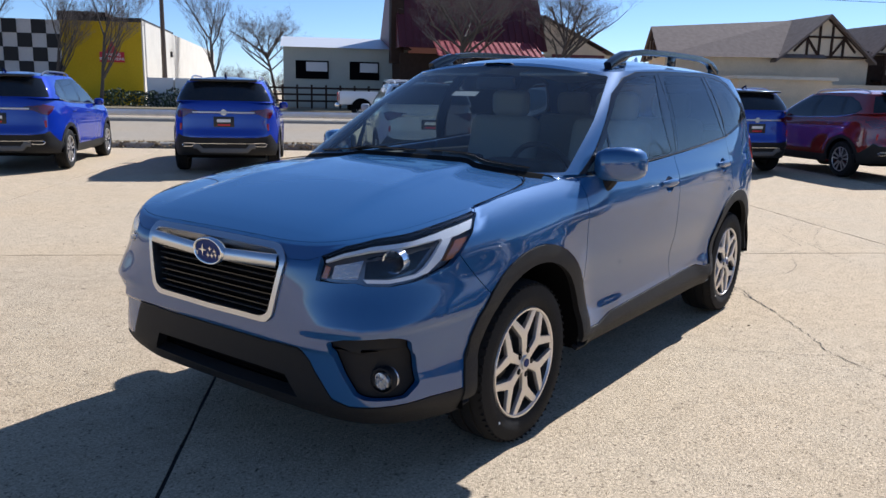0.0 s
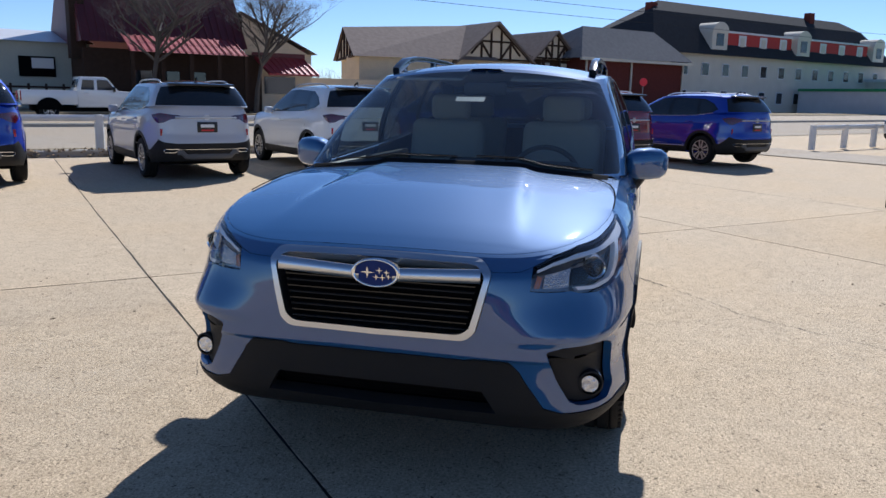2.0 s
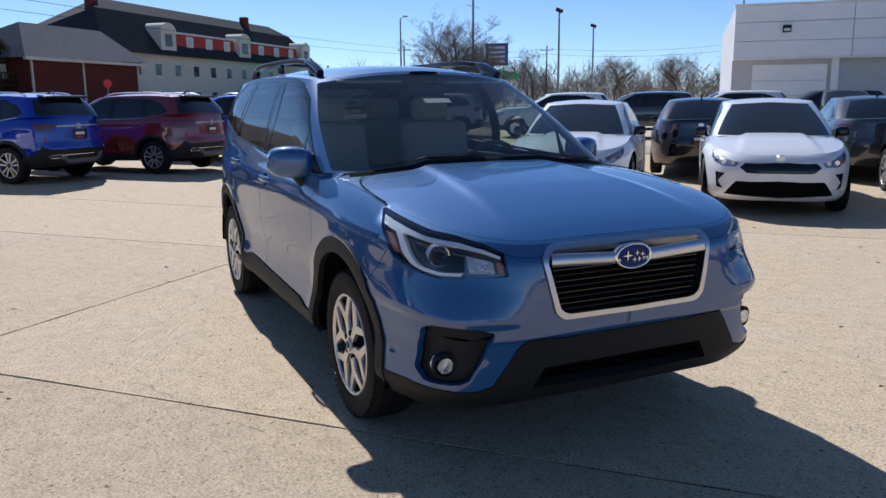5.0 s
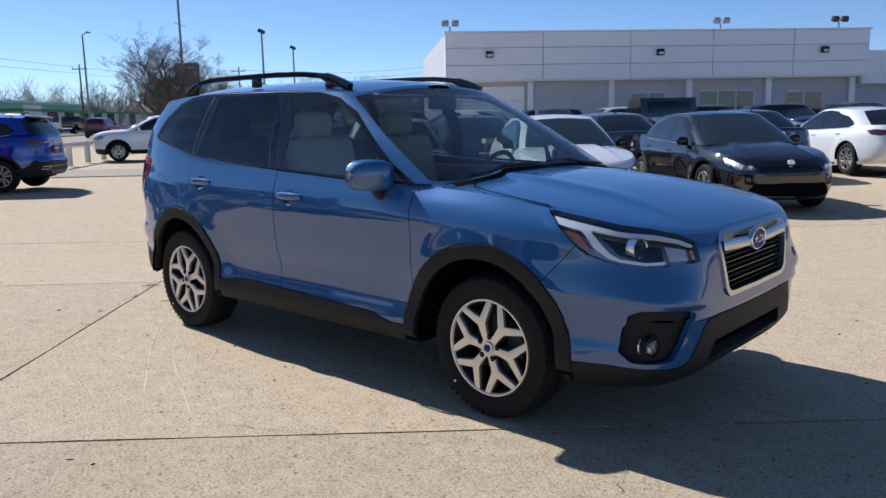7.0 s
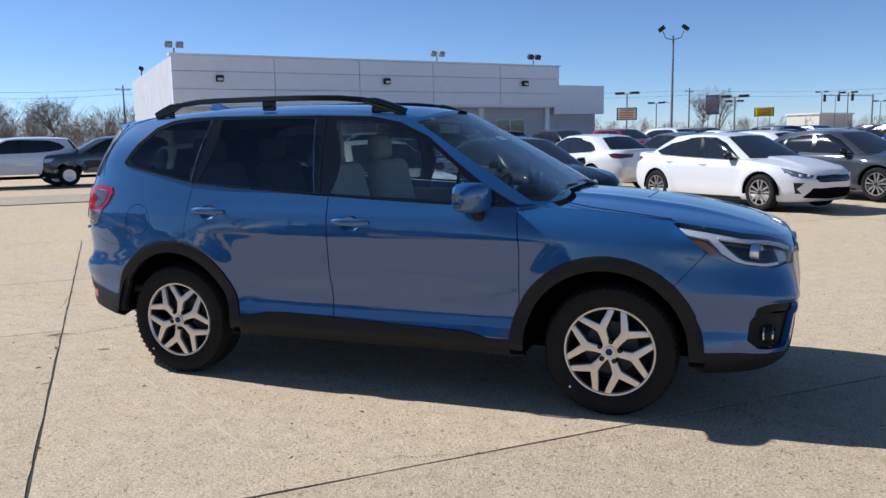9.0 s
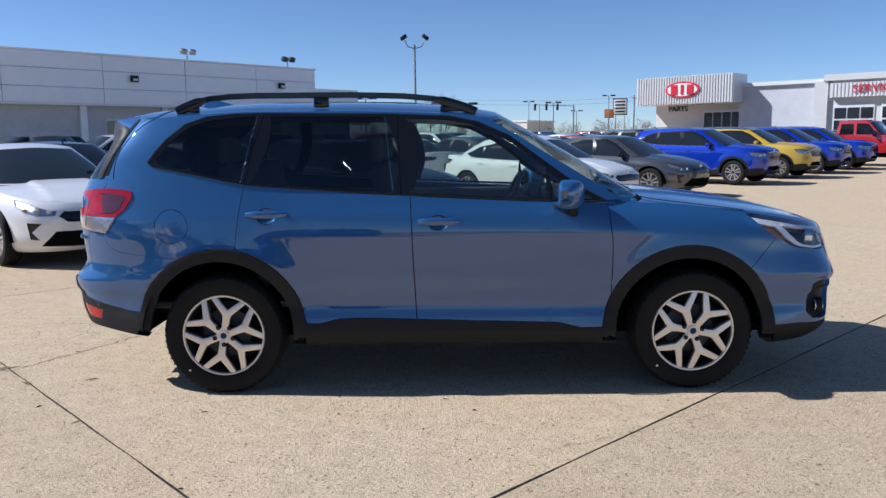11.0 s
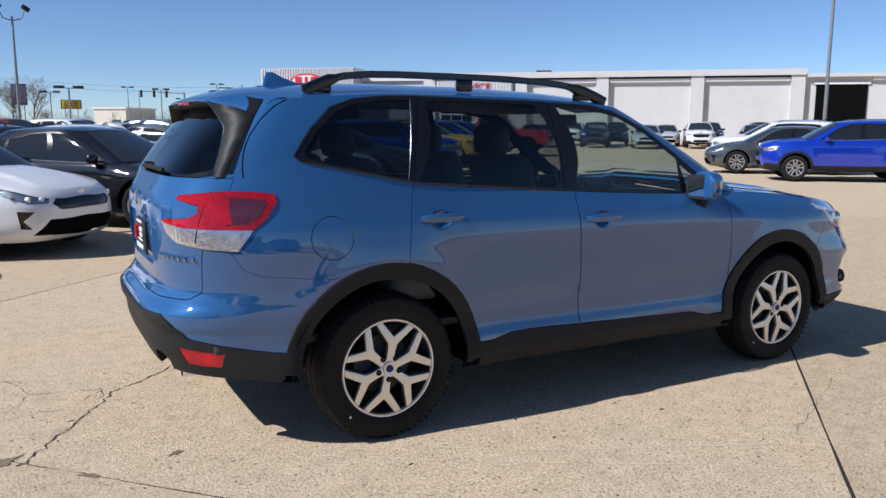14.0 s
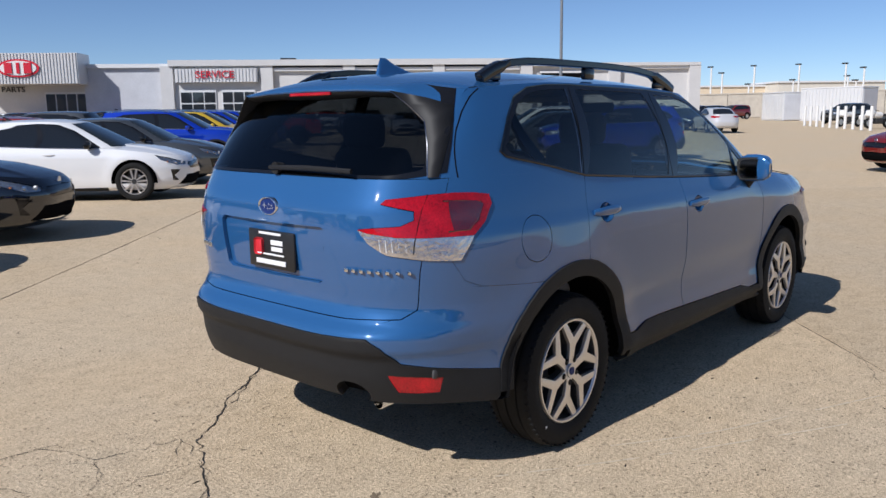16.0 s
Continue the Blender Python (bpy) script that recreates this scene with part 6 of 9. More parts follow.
strip("grass_verge", -16.2, -14.6, -60, 22, EARTH, 0.045, 40, "dry brown grass verge by the kerb", "verge")
def kerb(A0, A1, B0, B1, h, n=60):
    """A real step of worn concrete along the street."""
    P, F = [], []
    for i in range(n + 1):
        b = B0 + (B1 - B0) * i / n
        for a, up in ((A0, -0.03), (A0, h - 0.01), (A0 + 0.03, h), (A1 - 0.04, h), (A1, h - 0.03), (A1 + 0.02, -0.03)):
            x, y, z = grid(a + 0.02 * noise.noise(Vector((b * 1.7, a, 0))), b)
            P.append((x, y, z + up))
    for i in range(n):
        for j in range(5):
            F.append((i * 6 + j, i * 6 + j + 1, i * 6 + j + 7, i * 6 + j + 6))
    tagged(mk("kerb", P, F, KERBM, smooth=False), "worn concrete kerb along the verge", "kerb", kind="structure")


kerb(-14.7, -14.5, -60, 22, 0.13)
kerb(-27.6, -27.4, -130, 160, 0.12, 120)
strip("road", -27.5, -16.2, -130, 160, ROADM, -0.012, 60, "pale worn concrete road", "road")
strip("grass_verge", -30.0, -27.5, -130, 160, EARTH, 0.03, 60, "dry tan grass strip beside the road", "verge")
strip("service_road", -40.5, -30.0, -130, 160, ROADM, -0.006, 60, "pale side road", "road")
strip("grass_verge", -46.0, -40.5, -130, 160, EARTH, 0.05, 60, "dry tan grass before the buildings", "verge")
strip("side_street", -16.2, 90, 16.5, 19.5, ROADM, -0.010, 40, "pale access lane behind the car rows", "road")


def dirt_clods():
    """Crumbs of earth and dead turf heaped along the lot's kerb."""
    rr = random.Random(31)
    P, F = [], []
    for _ in range(2600):
        a, b = -14.42 - abs(rr.gauss(0, 0.16)), rr.uniform(-28, 12)
        x, y, z = grid(a, b)
        r = rr.uniform(0.015, 0.06)
        k = len(P)
        up = 0.13 * max(0.0, min(1.0, (-14.42 - a) / 0.1)) + 0.01
        for i in range(5):
            q = i * 1.2566 + rr.uniform(-0.4, 0.4)
            P.append((x + r * math.cos(q) * rr.uniform(0.6, 1.6), y + r * math.sin(q) * rr.uniform(0.6, 1.6), z + up - 0.02))
        P.append((x + rr.gauss(0, r * 0.3), y + rr.gauss(0, r * 0.3), z + up + r * rr.uniform(0.2, 0.6)))
        F += [(k + i, k + (i + 1) % 5, k + 5) for i in range(5)]
    clod = mat("earth_clod", (0.24, 0.18, 0.11), 0.95, island=True, spec=0.05)
    tagged(mk("dirt_clods", P, F, clod, smooth=False), "crumbs of brown earth and dead turf along the kerb", "dirt", kind="stuff")


dirt_clods()


# ---- parked cars ----
def simple_car(kind, shape, label, color, p, lite=False):
    """A parked car of fewer parts: body, glass, lamps, grille, wheels."""
    car = tagged(empty(kind), label, "car", "parked cars")
    M, C = PAINT, color
    low = Skin(shape.lower, np.linspace(0, 3, 49 if lite else 91), np.linspace(0, 1, 12 if lite else 22), 3.0)
    green = Skin(shape.cabin, np.linspace(0, 3, 49 if lite else 91), np.linspace(0, 1, 7 if lite else 11), 3.0)
    wx = p["axle"]
    gr = taken(low, p["grille"], hi=1, step=0.06)
    inl = taken(low, p["intake"], hi=1, step=0.06)
    hl = taken(low, p["head"], hi=1, step=0.06)
    tl = taken(low, p["tail"], lo=2, step=0.05)
    bandR = taken(low, p["rearclad"], lo=2, step=0.08) if "rearclad" in p else None
    bandF = taken(low, p["frontclad"], hi=1, step=0.08) if "frontclad" in p else None
    vent = taken(low, p["vent"], hi=1, step=0.06) if "vent" in p else None
    for cx in wx:
        low.take(low.outline(arch(cx, 0.385, 0.335, 18), lo=0.3, hi=2.8))
        if p["clad"]:
            b = low.take(low.outline(arch(cx, 0.445, 0.335, 18), lo=0.3, hi=2.8))
            for s in (() if lite else (1, -1)):
                skin_part("arch_cladding", b, CLAD, car, push=0.008, fold=0.02, side=s)
    sl = taken(low, [X(0.9, p["sillz"]), X(-0.9, p["sillz"]), X(-0.9, 0.15), X(0.9, 0.15)], lo=0.4, hi=2.6)
    skin_part("body", low.rest(), M, car, color=C, whole=True)
    skin_part("bonnet", Skin(shape.bonnet, np.linspace(0, 1, 41), np.linspace(0, 1, 15), 1.0, shape.hoodz).rest(), M, car, color=C, fold=0.012, gap=0.002, whole=True)
    sc = Skin(shape.scuttle, np.linspace(0, 1, 7), np.linspace(0, 1, 3), 1.0).rest()
    if p.get("deck"):
        skin_part("boot_lid", Skin(shape.deck, np.linspace(0, 1, 31), np.linspace(0, 1, 9), 1.0).rest(), M, car, color=C, fold=0.012, gap=0.002, whole=True)
    g = skin_part("grille", gr, GLOSSB, car, push=-0.012, whole=True)
    skin_part("lower_intake", inl, DARK, car, push=-0.015, whole=True)
    if p.get("front_chrome"):
        part("grille_moulding", tube([on_front(low, y, p["front_chrome"] - 0.05 * abs(y)) + Vector((0.008, 0, 0)) for y in np.linspace(-0.42, 0.42, 13)], 0.01, 0.012, 6), SATIN, g)
    part("front_emblem", cyl(0.055, 0.05, 0.012, on_front(low, 0, p["emblem"]) + Vector((0.008, 0, 0)), "X", 16), SATIN, car)
    if bandR:
        skin_part("rear_cladding", bandR, CLAD, car, push=0.005, fold=0.02, whole=True)
    if bandF:
        skin_part("front_cladding", bandF, CLAD, car, push=0.005, fold=0.02, whole=True)

    def ua(v, y, lo, hi):
        us = np.linspace(lo, hi, 200)
        return float(us[np.argmin(np.abs(green.pos(us, np.full(200, v))[:, 1] - y))])
    ws = green.take(green.outline([UV(0, 0.03), UV(ua(0.03, p["scr"][0], 0, 1), 0.03), UV(ua(0.95, p["scr"][1], 0, 1), 0.95), UV(0, 0.97)], hi=1))
    rw = green.take(green.outline([UV(3, 0.05), UV(ua(0.05, p["scr"][2], 2, 3), 0.05), UV(ua(0.9, p["scr"][3], 2, 3), 0.9), UV(3, 0.94)], lo=2))
    skin_part("windscreen", ws, p["glass"], car, push=0.002, whole=True)
    skin_part("rear_window", rw, DKGLASS, car, push=0.002, whole=True)
    wins = [green.take(green.outline(w, lo=0.3, hi=2.8, r=0.01)) for w in p["wins"]]
    trim = green.take(green.outline(p["dlo"], lo=0.3, hi=2.9))
    skin_part("cabin_frame", green.rest(), M, car, color=C, whole=True)
    roof = Skin(shape.cap, np.linspace(0, 1, 61), np.linspace(0, 1, 9), 1.0, shape.roofz)
    skin_part("roof", roof.rest(), M, car, color=p.get("roof", C), whole=True)
    for s in (1, -1):
        skin_part("scuttle_panel", sc, M, car, color=C, side=s)
        for w in wins:
            skin_part("side_window", w, DKGLASS, car, side=s)
        skin_part("window_surround", trim, GLOSSB, car, push=0.001, side=s)
        if lite:
            skin_part("headlight", hl, CLEARL, car, side=s)
            skin_part("tail_lamp", tl, REDL, car, push=0.004, side=s)
            mp = p["mirror"]
            part("wing_mirror", box(0.12, 0.20, 0.13, (mp[0], (mp[1] + 0.07) * s, mp[2] + 0.02), 0.03, 1), GLOSSB, car, smooth=0)
            for cx in wx:
                w_ = part("wheel", lathe([(-0.1, 0.2), (-0.107, 0.31), (-0.07, 0.333), (0.07, 0.333), (0.107, 0.31), (0.1, 0.2)], 20), RUBBER, car)
                w_.matrix_local = Matrix.Translation((cx, p["track"] * s, 0.333))
                rim_ = lathe([(0.085 * s, 0.215), (0.07 * s, 0.12), (0.09 * s, 0.001)], 10)
                part("rim", rim_, MACH, w_, smooth=0)
            continue
        bright = [on_side(green, x, float(shape.k["belt"](x)) + 0.006, 0.3, 2.8) for x in np.linspace(p["belt"][0], p["belt"][1], 16)]
        part("belt_moulding", tube([(q.x, (q.y + 0.004) * s, q.z) for q in bright], 0.004, 0.007, 6), SATIN, car)
        skin_part("sill_trim", sl, CLAD, car, push=0.005, fold=0.02, side=s)
        h = skin_part("headlight", hl, REFLECT, car, push=-0.012, side=s)
        skin_part("lens", hl, LENS, h, push=0.003, side=s)
        a, b = p["eye"]
        q = on_front(low, a * s, b)
        part("lamp_unit", cyl(0.032, 0.03, 0.03, q + Vector((-0.012, 0, 0)), "X", 14), CHROME, h)
        q2 = on_front(low, (a - 0.1) * s, b - 0.004)
        part("lamp_unit", cyl(0.026, 0.026, 0.03, q2 + Vector((-0.012, 0, 0)), "X", 14), CLEARL, h)
        q3 = on_front(low, (a + 0.09) * s, b + 0.012)
        part("amber_marker", box(0.02, 0.05, 0.03, q3 + Vector((-0.006, 0, 0)), 0.008), AMBER, h)
        skin_part("tail_lamp", tl, REDDK, car, push=0.004, fold=0.02, side=s)
        if vent:
            skin_part("bumper_vent", vent, GLOSSB, car, push=-0.01, side=s)
        for x, z in p["handles"]:
            c = on_side(low, x, z, 0.5, 2.6)
            part("door_handle", tube([(c.x + d, (c.y + 0.004 + 0.022 * (1 - abs(d) / 0.1)) * s, c.z) for d in (-0.1, -0.06, 0, 0.06, 0.1)], 0.007, 0.012, 6), p.get("handle_mat", M), car, color=C)
        for xs in p["gaps"]:
            path = [on_side(low, x, z, 0.3, 2.7) for x, z in xs]
            part("door_gap", tube([(q.x, (q.y - 0.001) * s, q.z) for q in path], 0.003, 0.003, 5), DARK, car)
        mp = p["mirror"]
        m = empty("wing_mirror")
        m.parent = car
        part("mirror_shell", box(0.12, 0.17, 0.13, (mp[0], (mp[1] + 0.09) * s, mp[2] + 0.03), 0.045, 3), p.get("mirror_mat", M), m, color=C, smooth=50)
        part("mirror_base", tube([(mp[0] + 0.02, mp[1] * s, mp[2] - 0.03), (mp[0], (mp[1] + 0.06) * s, mp[2])], 0.02, 0.02, 6), CLAD, m)
        if p.get("rails"):
            rr = empty("roof_rail")
            rr.parent = car
            x0, x1 = p["rails"]
            pth = []
            for x in np.linspace(x0, x1, 15):
                e = min(x - x0, x1 - x) / 0.18
                pth.append((x, 0.56 * s, float(shape.roofz(x, 0.56)) + 0.006 + 0.045 * min(1, max(0, e)) ** 0.6))
            part("rail_bar", tube(pth, 0.014, 0.014, 6), SATIN, rr)
        for cx in wx:
            wheel(car, (cx, p["track"] * s, 0.333), s, "v", 0.333, p.get("rim", 0.218), 0.215)
            wl = bmesh.new()
            n = 14
            aa = np.linspace(-0.1, math.pi + 0.1, n)
            ra = [[wl.verts.new((cx + 0.39 * math.cos(a), y * s, 0.335 + 0.39 * math.sin(a))) for a in aa] for y in (0.86, 0.48)]
            for i in range(n - 1):
                wl.faces.new((ra[0][i], ra[0][i + 1], ra[1][i + 1], ra[1][i]))
            wl.faces.new(ra[1])
            part("wheel_well_liner", wl, DARK, car)
    part("underbody", box(3.7, 1.3, 0.06, (0, 0, 0.27), 0.02), DARK, car)
    rx = p["plate"]
    if lite:
        return car
    q = on_front(low, 0, rx[1], 2, 3)
    pl = part("plate", box(0.012, 0.33, 0.17, q + Vector((-0.006, 0, 0)), 0.005), PLATEK, car)
    part("print_bar", box(0.004, 0.22, 0.05, q + Vector((-0.014, 0, 0.02)), 0.001), WHITEP, pl)
    part("print_bar", box(0.004, 0.2, 0.025, q + Vector((-0.014, 0, -0.05)), 0.001), REDP if rx[0] else WHITEP, pl)
    part("rear_emblem", cyl(0.05, 0.045, 0.012, on_front(low, 0, p["remblem"], 2, 3) + Vector((-0.006, 0, 0)), "X", 16), SATIN, car)
    part("antenna_fin", tube([(p["fin"], 0, float(shape.roofz(p["fin"], 0)) - 0.01), (p["fin"] - 0.1, 0, float(shape.roofz(p["fin"], 0)) + 0.025), (p["fin"] - 0.17, 0, float(shape.roofz(p["fin"], 0)) + 0.06), (p["fin"] - 0.19, 0, float(shape.roofz(p["fin"], 0)) - 0.01)], [0.01, 0.02, 0.012, 0.01], [0.004, 0.02, 0.012, 0.004], 6), GLOSSB, car)
    if kind == "compact_suv":
        part("tail_strip", tube([on_front(low, y, 1.015, 2, 3) + Vector((-0.010, 0, 0)) for y in np.linspace(-0.5, 0.5, 11)], 0.012, 0.017, 6), SATIN, car)
        part("skid_plate", tube([on_front(low, y, 0.44 - (0.05 if abs(y) < 0.42 else -0.02), 2, 3) + Vector((-0.012, 0, 0)) for y in np.linspace(-0.5, 0.5, 15)], 0.016, 0.045, 6), DISC, car)
        part("bumper_moulding", tube([on_front(low, y, 0.505, 2, 3) + Vector((-0.012, 0, 0)) for y in np.linspace(-0.48, 0.48, 11)], 0.006, 0.007, 6), CHROME, car)
        for s in (1, -1):
            ring = [(0.48, 0.512), (0.66, 0.505), (0.69, 0.485), (0.66, 0.452), (0.53, 0.455), (0.48, 0.485)]
            part("exhaust_trim", tube([on_front(low, y * s, z, 2, 3) + Vector((-0.012, 0, 0)) for y, z in ring + ring[:1]], 0.009, 0.009, 6), CHROME, car)
            part("rear_reflector", box(0.012, 0.045, 0.11, on_front(low, 0.70 * s, 0.775, 2, 3) + Vector((-0.004, 0, 0)), 0.004), REDL, car)
        part("rear_spoiler", box(0.20, 1.08, 0.035, (-1.86, 0, float(shape.roofz(-1.75, 0)) - 0.027), 0.015, rot=Matrix.Rotation(radians(-6), 4, "Y")), GLOSSB, car)
    return car


SEL = Shape(
    xf=((0.2, 1.98), (0.35, 2.11), (0.5, 2.15), (0.7, 2.16), (0.85, 2.15), (0.95, 2.10), (1.0, 2.03), (1.2, 1.9)),
    xr=((0.25, -2.05), (0.4, -2.16), (0.6, -2.19), (0.75, -2.15), (0.95, -2.13), (1.1, -2.11), (1.3, -2.03)),
    w=((0.2, 0.78), (0.3, 0.86), (0.45, 0.885), (0.7, 0.89), (0.9, 0.885), (1.0, 0.87), (1.2, 0.81), (1.3, 0.79)),
    zb=((-2.3, 0.33), (-1.6, 0.28), (0.0, 0.25), (1.6, 0.25), (2.2, 0.28)),
    belt=((-2.3, 1.19), (-1.6, 1.17), (-1.0, 1.10), (0.7, 1.055), (1.0, 1.05), (1.3, 1.04)),
    hood=((0.7, 1.13), (1.0, 1.125), (1.4, 1.10), (1.8, 1.05), (2.0, 1.0), (2.1, 0.95), (2.2, 0.9)),
    roll=((-2.3, 0.01), (0.6, 0.02), (1.0, 0.06), (1.7, 0.04), (2.2, 0.0)),
    roof=((-2.0, 1.535), (-1.6, 1.585), (-1.0, 1.61), (-0.4, 1.605), (0.1, 1.57), (0.3, 1.54)),
    crown=0.055, drop=0.055, cowl=0.98, xa=0.85, xb=-0.95, nf=((0.3, 4.2), (1.1, 3.6)), nr=((0.3, 4.2), (1.3, 4.2)), arches=((1.315, 0.43), (-1.315, 0.43)),
    sill=(0.30, 0.80, 0.815, -1.35, 0.74, 4.6), rim=(-0.45, 0.70, 0.635, -1.35, 0.46, 4.6), bow=0.02, screen_drop=0.03)
SUV = dict(axle=(1.315, -1.315), clad=True, sillz=0.40, track=0.775, deck=False,
           grille=[Y(0, 0.86), Y(0.45, 0.85), Y(0.50, 0.78), Y(0.38, 0.66), Y(0, 0.65)], intake=[Y(0, 0.5), Y(0.4, 0.5), Y(0.45, 0.38), Y(0, 0.37)],
           head=[Y(0.52, 0.86), Y(0.65, 0.885), X(1.86, 0.90), X(1.72, 0.90), X(1.80, 0.80), Y(0.70, 0.76), Y(0.56, 0.77)],
           tail=[Y(0.42, 1.045), Y(0.60, 1.065), X(-1.95, 1.08), X(-1.78, 1.05), X(-1.86, 0.98), X(-1.95, 0.915), Y(0.66, 0.93), Y(0.56, 0.985), Y(0.42, 0.995)],
           rearclad=[Y(0, 0.60), Y(0.5, 0.60), Y(0.68, 0.62), X(-1.98, 0.66), X(-1.80, 0.50), X(-1.5, 0.42), X(-1.5, 0.15), Y(0.4, 0.15), Y(0, 0.15)],
           frontclad=[Y(0, 0.36), Y(0.5, 0.36), Y(0.62, 0.45), X(1.9, 0.45), X(1.5, 0.40), X(1.5, 0.15), Y(0.5, 0.15), Y(0, 0.15)],
           scr=(0.72, 0.54, 0.755, 0.61), glass=SCREEN, emblem=0.93, front_chrome=0.90, eye=(0.66, 0.825), handles=((-0.05, 0.93), (-0.95, 0.97)),
           wins=[[X(-1.60, 1.255), X(-1.48, 1.36), X(-1.20, 1.455), X(-1.12, 1.46), X(-1.18, 1.16), X(-1.45, 1.20)], [X(-1.03, 1.475), X(-0.42, 1.485), X(-0.38, 1.09), X(-1.10, 1.125)],
                 [X(-0.30, 1.485), X(0.0, 1.465), X(0.25, 1.36), X(0.48, 1.20), X(0.52, 1.075), X(-0.28, 1.085)]],
           dlo=[X(-1.66, 1.25), X(-1.50, 1.38), X(-1.2, 1.48), X(-0.4, 1.508), X(0.02, 1.487), X(0.3, 1.37), X(0.75, 1.075), X(0.5, 1.06), X(-0.28, 1.072), X(-1.1, 1.108), X(-1.5, 1.17)],
           belt=(0.7, -1.55), gaps=[[(-0.33, 1.07), (-0.31, 0.7), (-0.29, 0.3)], [(0.80, 1.04), (0.83, 0.7), (0.78, 0.3)], [(-1.14, 1.1), (-1.18, 0.85), (-1.0, 0.6)]],
           mirror=(0.58, 0.83, 1.07), rails=(-1.55, 0.0), plate=(1, 0.86), remblem=1.015, fin=-1.45)
SED = Shape(
    xf=((0.15, 2.05), (0.25, 2.19), (0.4, 2.25), (0.55, 2.25), (0.65, 2.22), (0.72, 2.16), (0.8, 2.05), (1.0, 1.9)),
    xr=((0.25, -2.22), (0.4, -2.36), (0.6, -2.39), (0.75, -2.36), (0.9, -2.34), (1.0, -2.33), (1.1, -2.24)),
    w=((0.15, 0.78), (0.25, 0.86), (0.4, 0.885), (0.6, 0.895), (0.75, 0.89), (0.85, 0.875), (0.95, 0.84), (1.05, 0.80)),
    zb=((-2.4, 0.27), (-1.6, 0.22), (0.0, 0.18), (1.6, 0.18), (2.3, 0.19)),
    belt=((-2.4, 1.04), (-1.9, 1.035), (-1.5, 1.0), (-0.5, 0.945), (0.7, 0.905), (1.0, 0.90), (1.3, 0.90)),
    hood=((0.7, 0.99), (1.0, 0.98), (1.4, 0.935), (1.8, 0.855), (2.0, 0.80), (2.15, 0.735), (2.25, 0.69)),
    roll=((-2.4, 0.01), (-1.6, 0.03), (0.6, 0.02), (1.0, 0.06), (1.7, 0.04), (2.2, 0.0)),
    roof=((-1.6, 1.30), (-1.2, 1.385), (-0.7, 1.43), (-0.2, 1.435), (0.2, 1.40), (0.4, 1.36)),
    crown=0.05, drop=0.06, cowl=1.02, xa=0.85, xb=-0.95, nf=((0.2, 3.6), (0.9, 3.2)), nr=((0.3, 3.8), (1.1, 3.6)), arches=((1.35, 0.42), (-1.35, 0.42)), deck_x=-1.55,
    sill=(0.30, 0.86, 0.80, -0.95, 0.90, 4.0), rim=(-0.35, 0.64, 0.60, -0.70, 0.52, 4.0), bow=0.02, screen_drop=0.03)
SEDAN = dict(axle=(1.35, -1.35), clad=False, sillz=0.235, track=0.775, deck=True, rim=0.225,
             grille=[Y(0, 0.665), Y(0.40, 0.655), Y(0.46, 0.60), Y(0.38, 0.535), Y(0, 0.53)], intake=[Y(0, 0.44), Y(0.50, 0.43), Y(0.62, 0.26), Y(0, 0.225)],
             head=[Y(0.47, 0.655), Y(0.60, 0.69), X(1.93, 0.735), X(1.70, 0.79), X(1.80, 0.70), X(1.95, 0.645), Y(0.66, 0.605), Y(0.50, 0.605)],
             tail=[Y(0.36, 0.935), Y(0.6, 0.945), X(-2.05, 0.96), X(-1.86, 0.935), X(-2.0, 0.85), Y(0.66, 0.83), Y(0.40, 0.865)],
             vent=[Y(0.62, 0.52), X(1.96, 0.53), X(1.98, 0.34), Y(0.64, 0.33), Y(0.70, 0.42)],
             scr=(0.70, 0.50, 0.60, 0.46), glass=SCREEN, emblem=0.70, eye=(0.64, 0.655), handles=((-0.05, 0.82), (-0.98, 0.86)),
             wins=[[X(-1.38, 1.085), X(-1.10, 1.20), X(-0.98, 1.235), X(-1.0, 0.995), X(-1.25, 1.02)], [X(-0.93, 1.25), X(-0.62, 1.315), X(-0.34, 1.335), X(-0.32, 0.96), X(-0.93, 0.985)],
                   [X(-0.26, 1.335), X(0.05, 1.315), X(0.30, 1.22), X(0.55, 1.06), X(0.62, 0.925), X(-0.24, 0.955)]],
             dlo=[X(-1.46, 1.07), X(-1.1, 1.225), X(-0.62, 1.335), X(-0.3, 1.356), X(0.07, 1.335), X(0.34, 1.23), X(0.80, 0.93), X(0.6, 0.91), X(-0.24, 0.94), X(-0.93, 0.97), X(-1.3, 1.005)],
             belt=(0.75, -1.3), gaps=[[(-0.29, 0.93), (-0.27, 0.6), (-0.25, 0.25)], [(0.86, 0.89), (0.90, 0.6), (0.85, 0.25)], [(-1.1, 0.97), (-1.16, 0.75), (-0.98, 0.5)]],
             mirror=(0.62, 0.82, 0.95), mirror_mat=GLOSSB, plate=(1, 0.68), remblem=0.93, fin=-0.95)


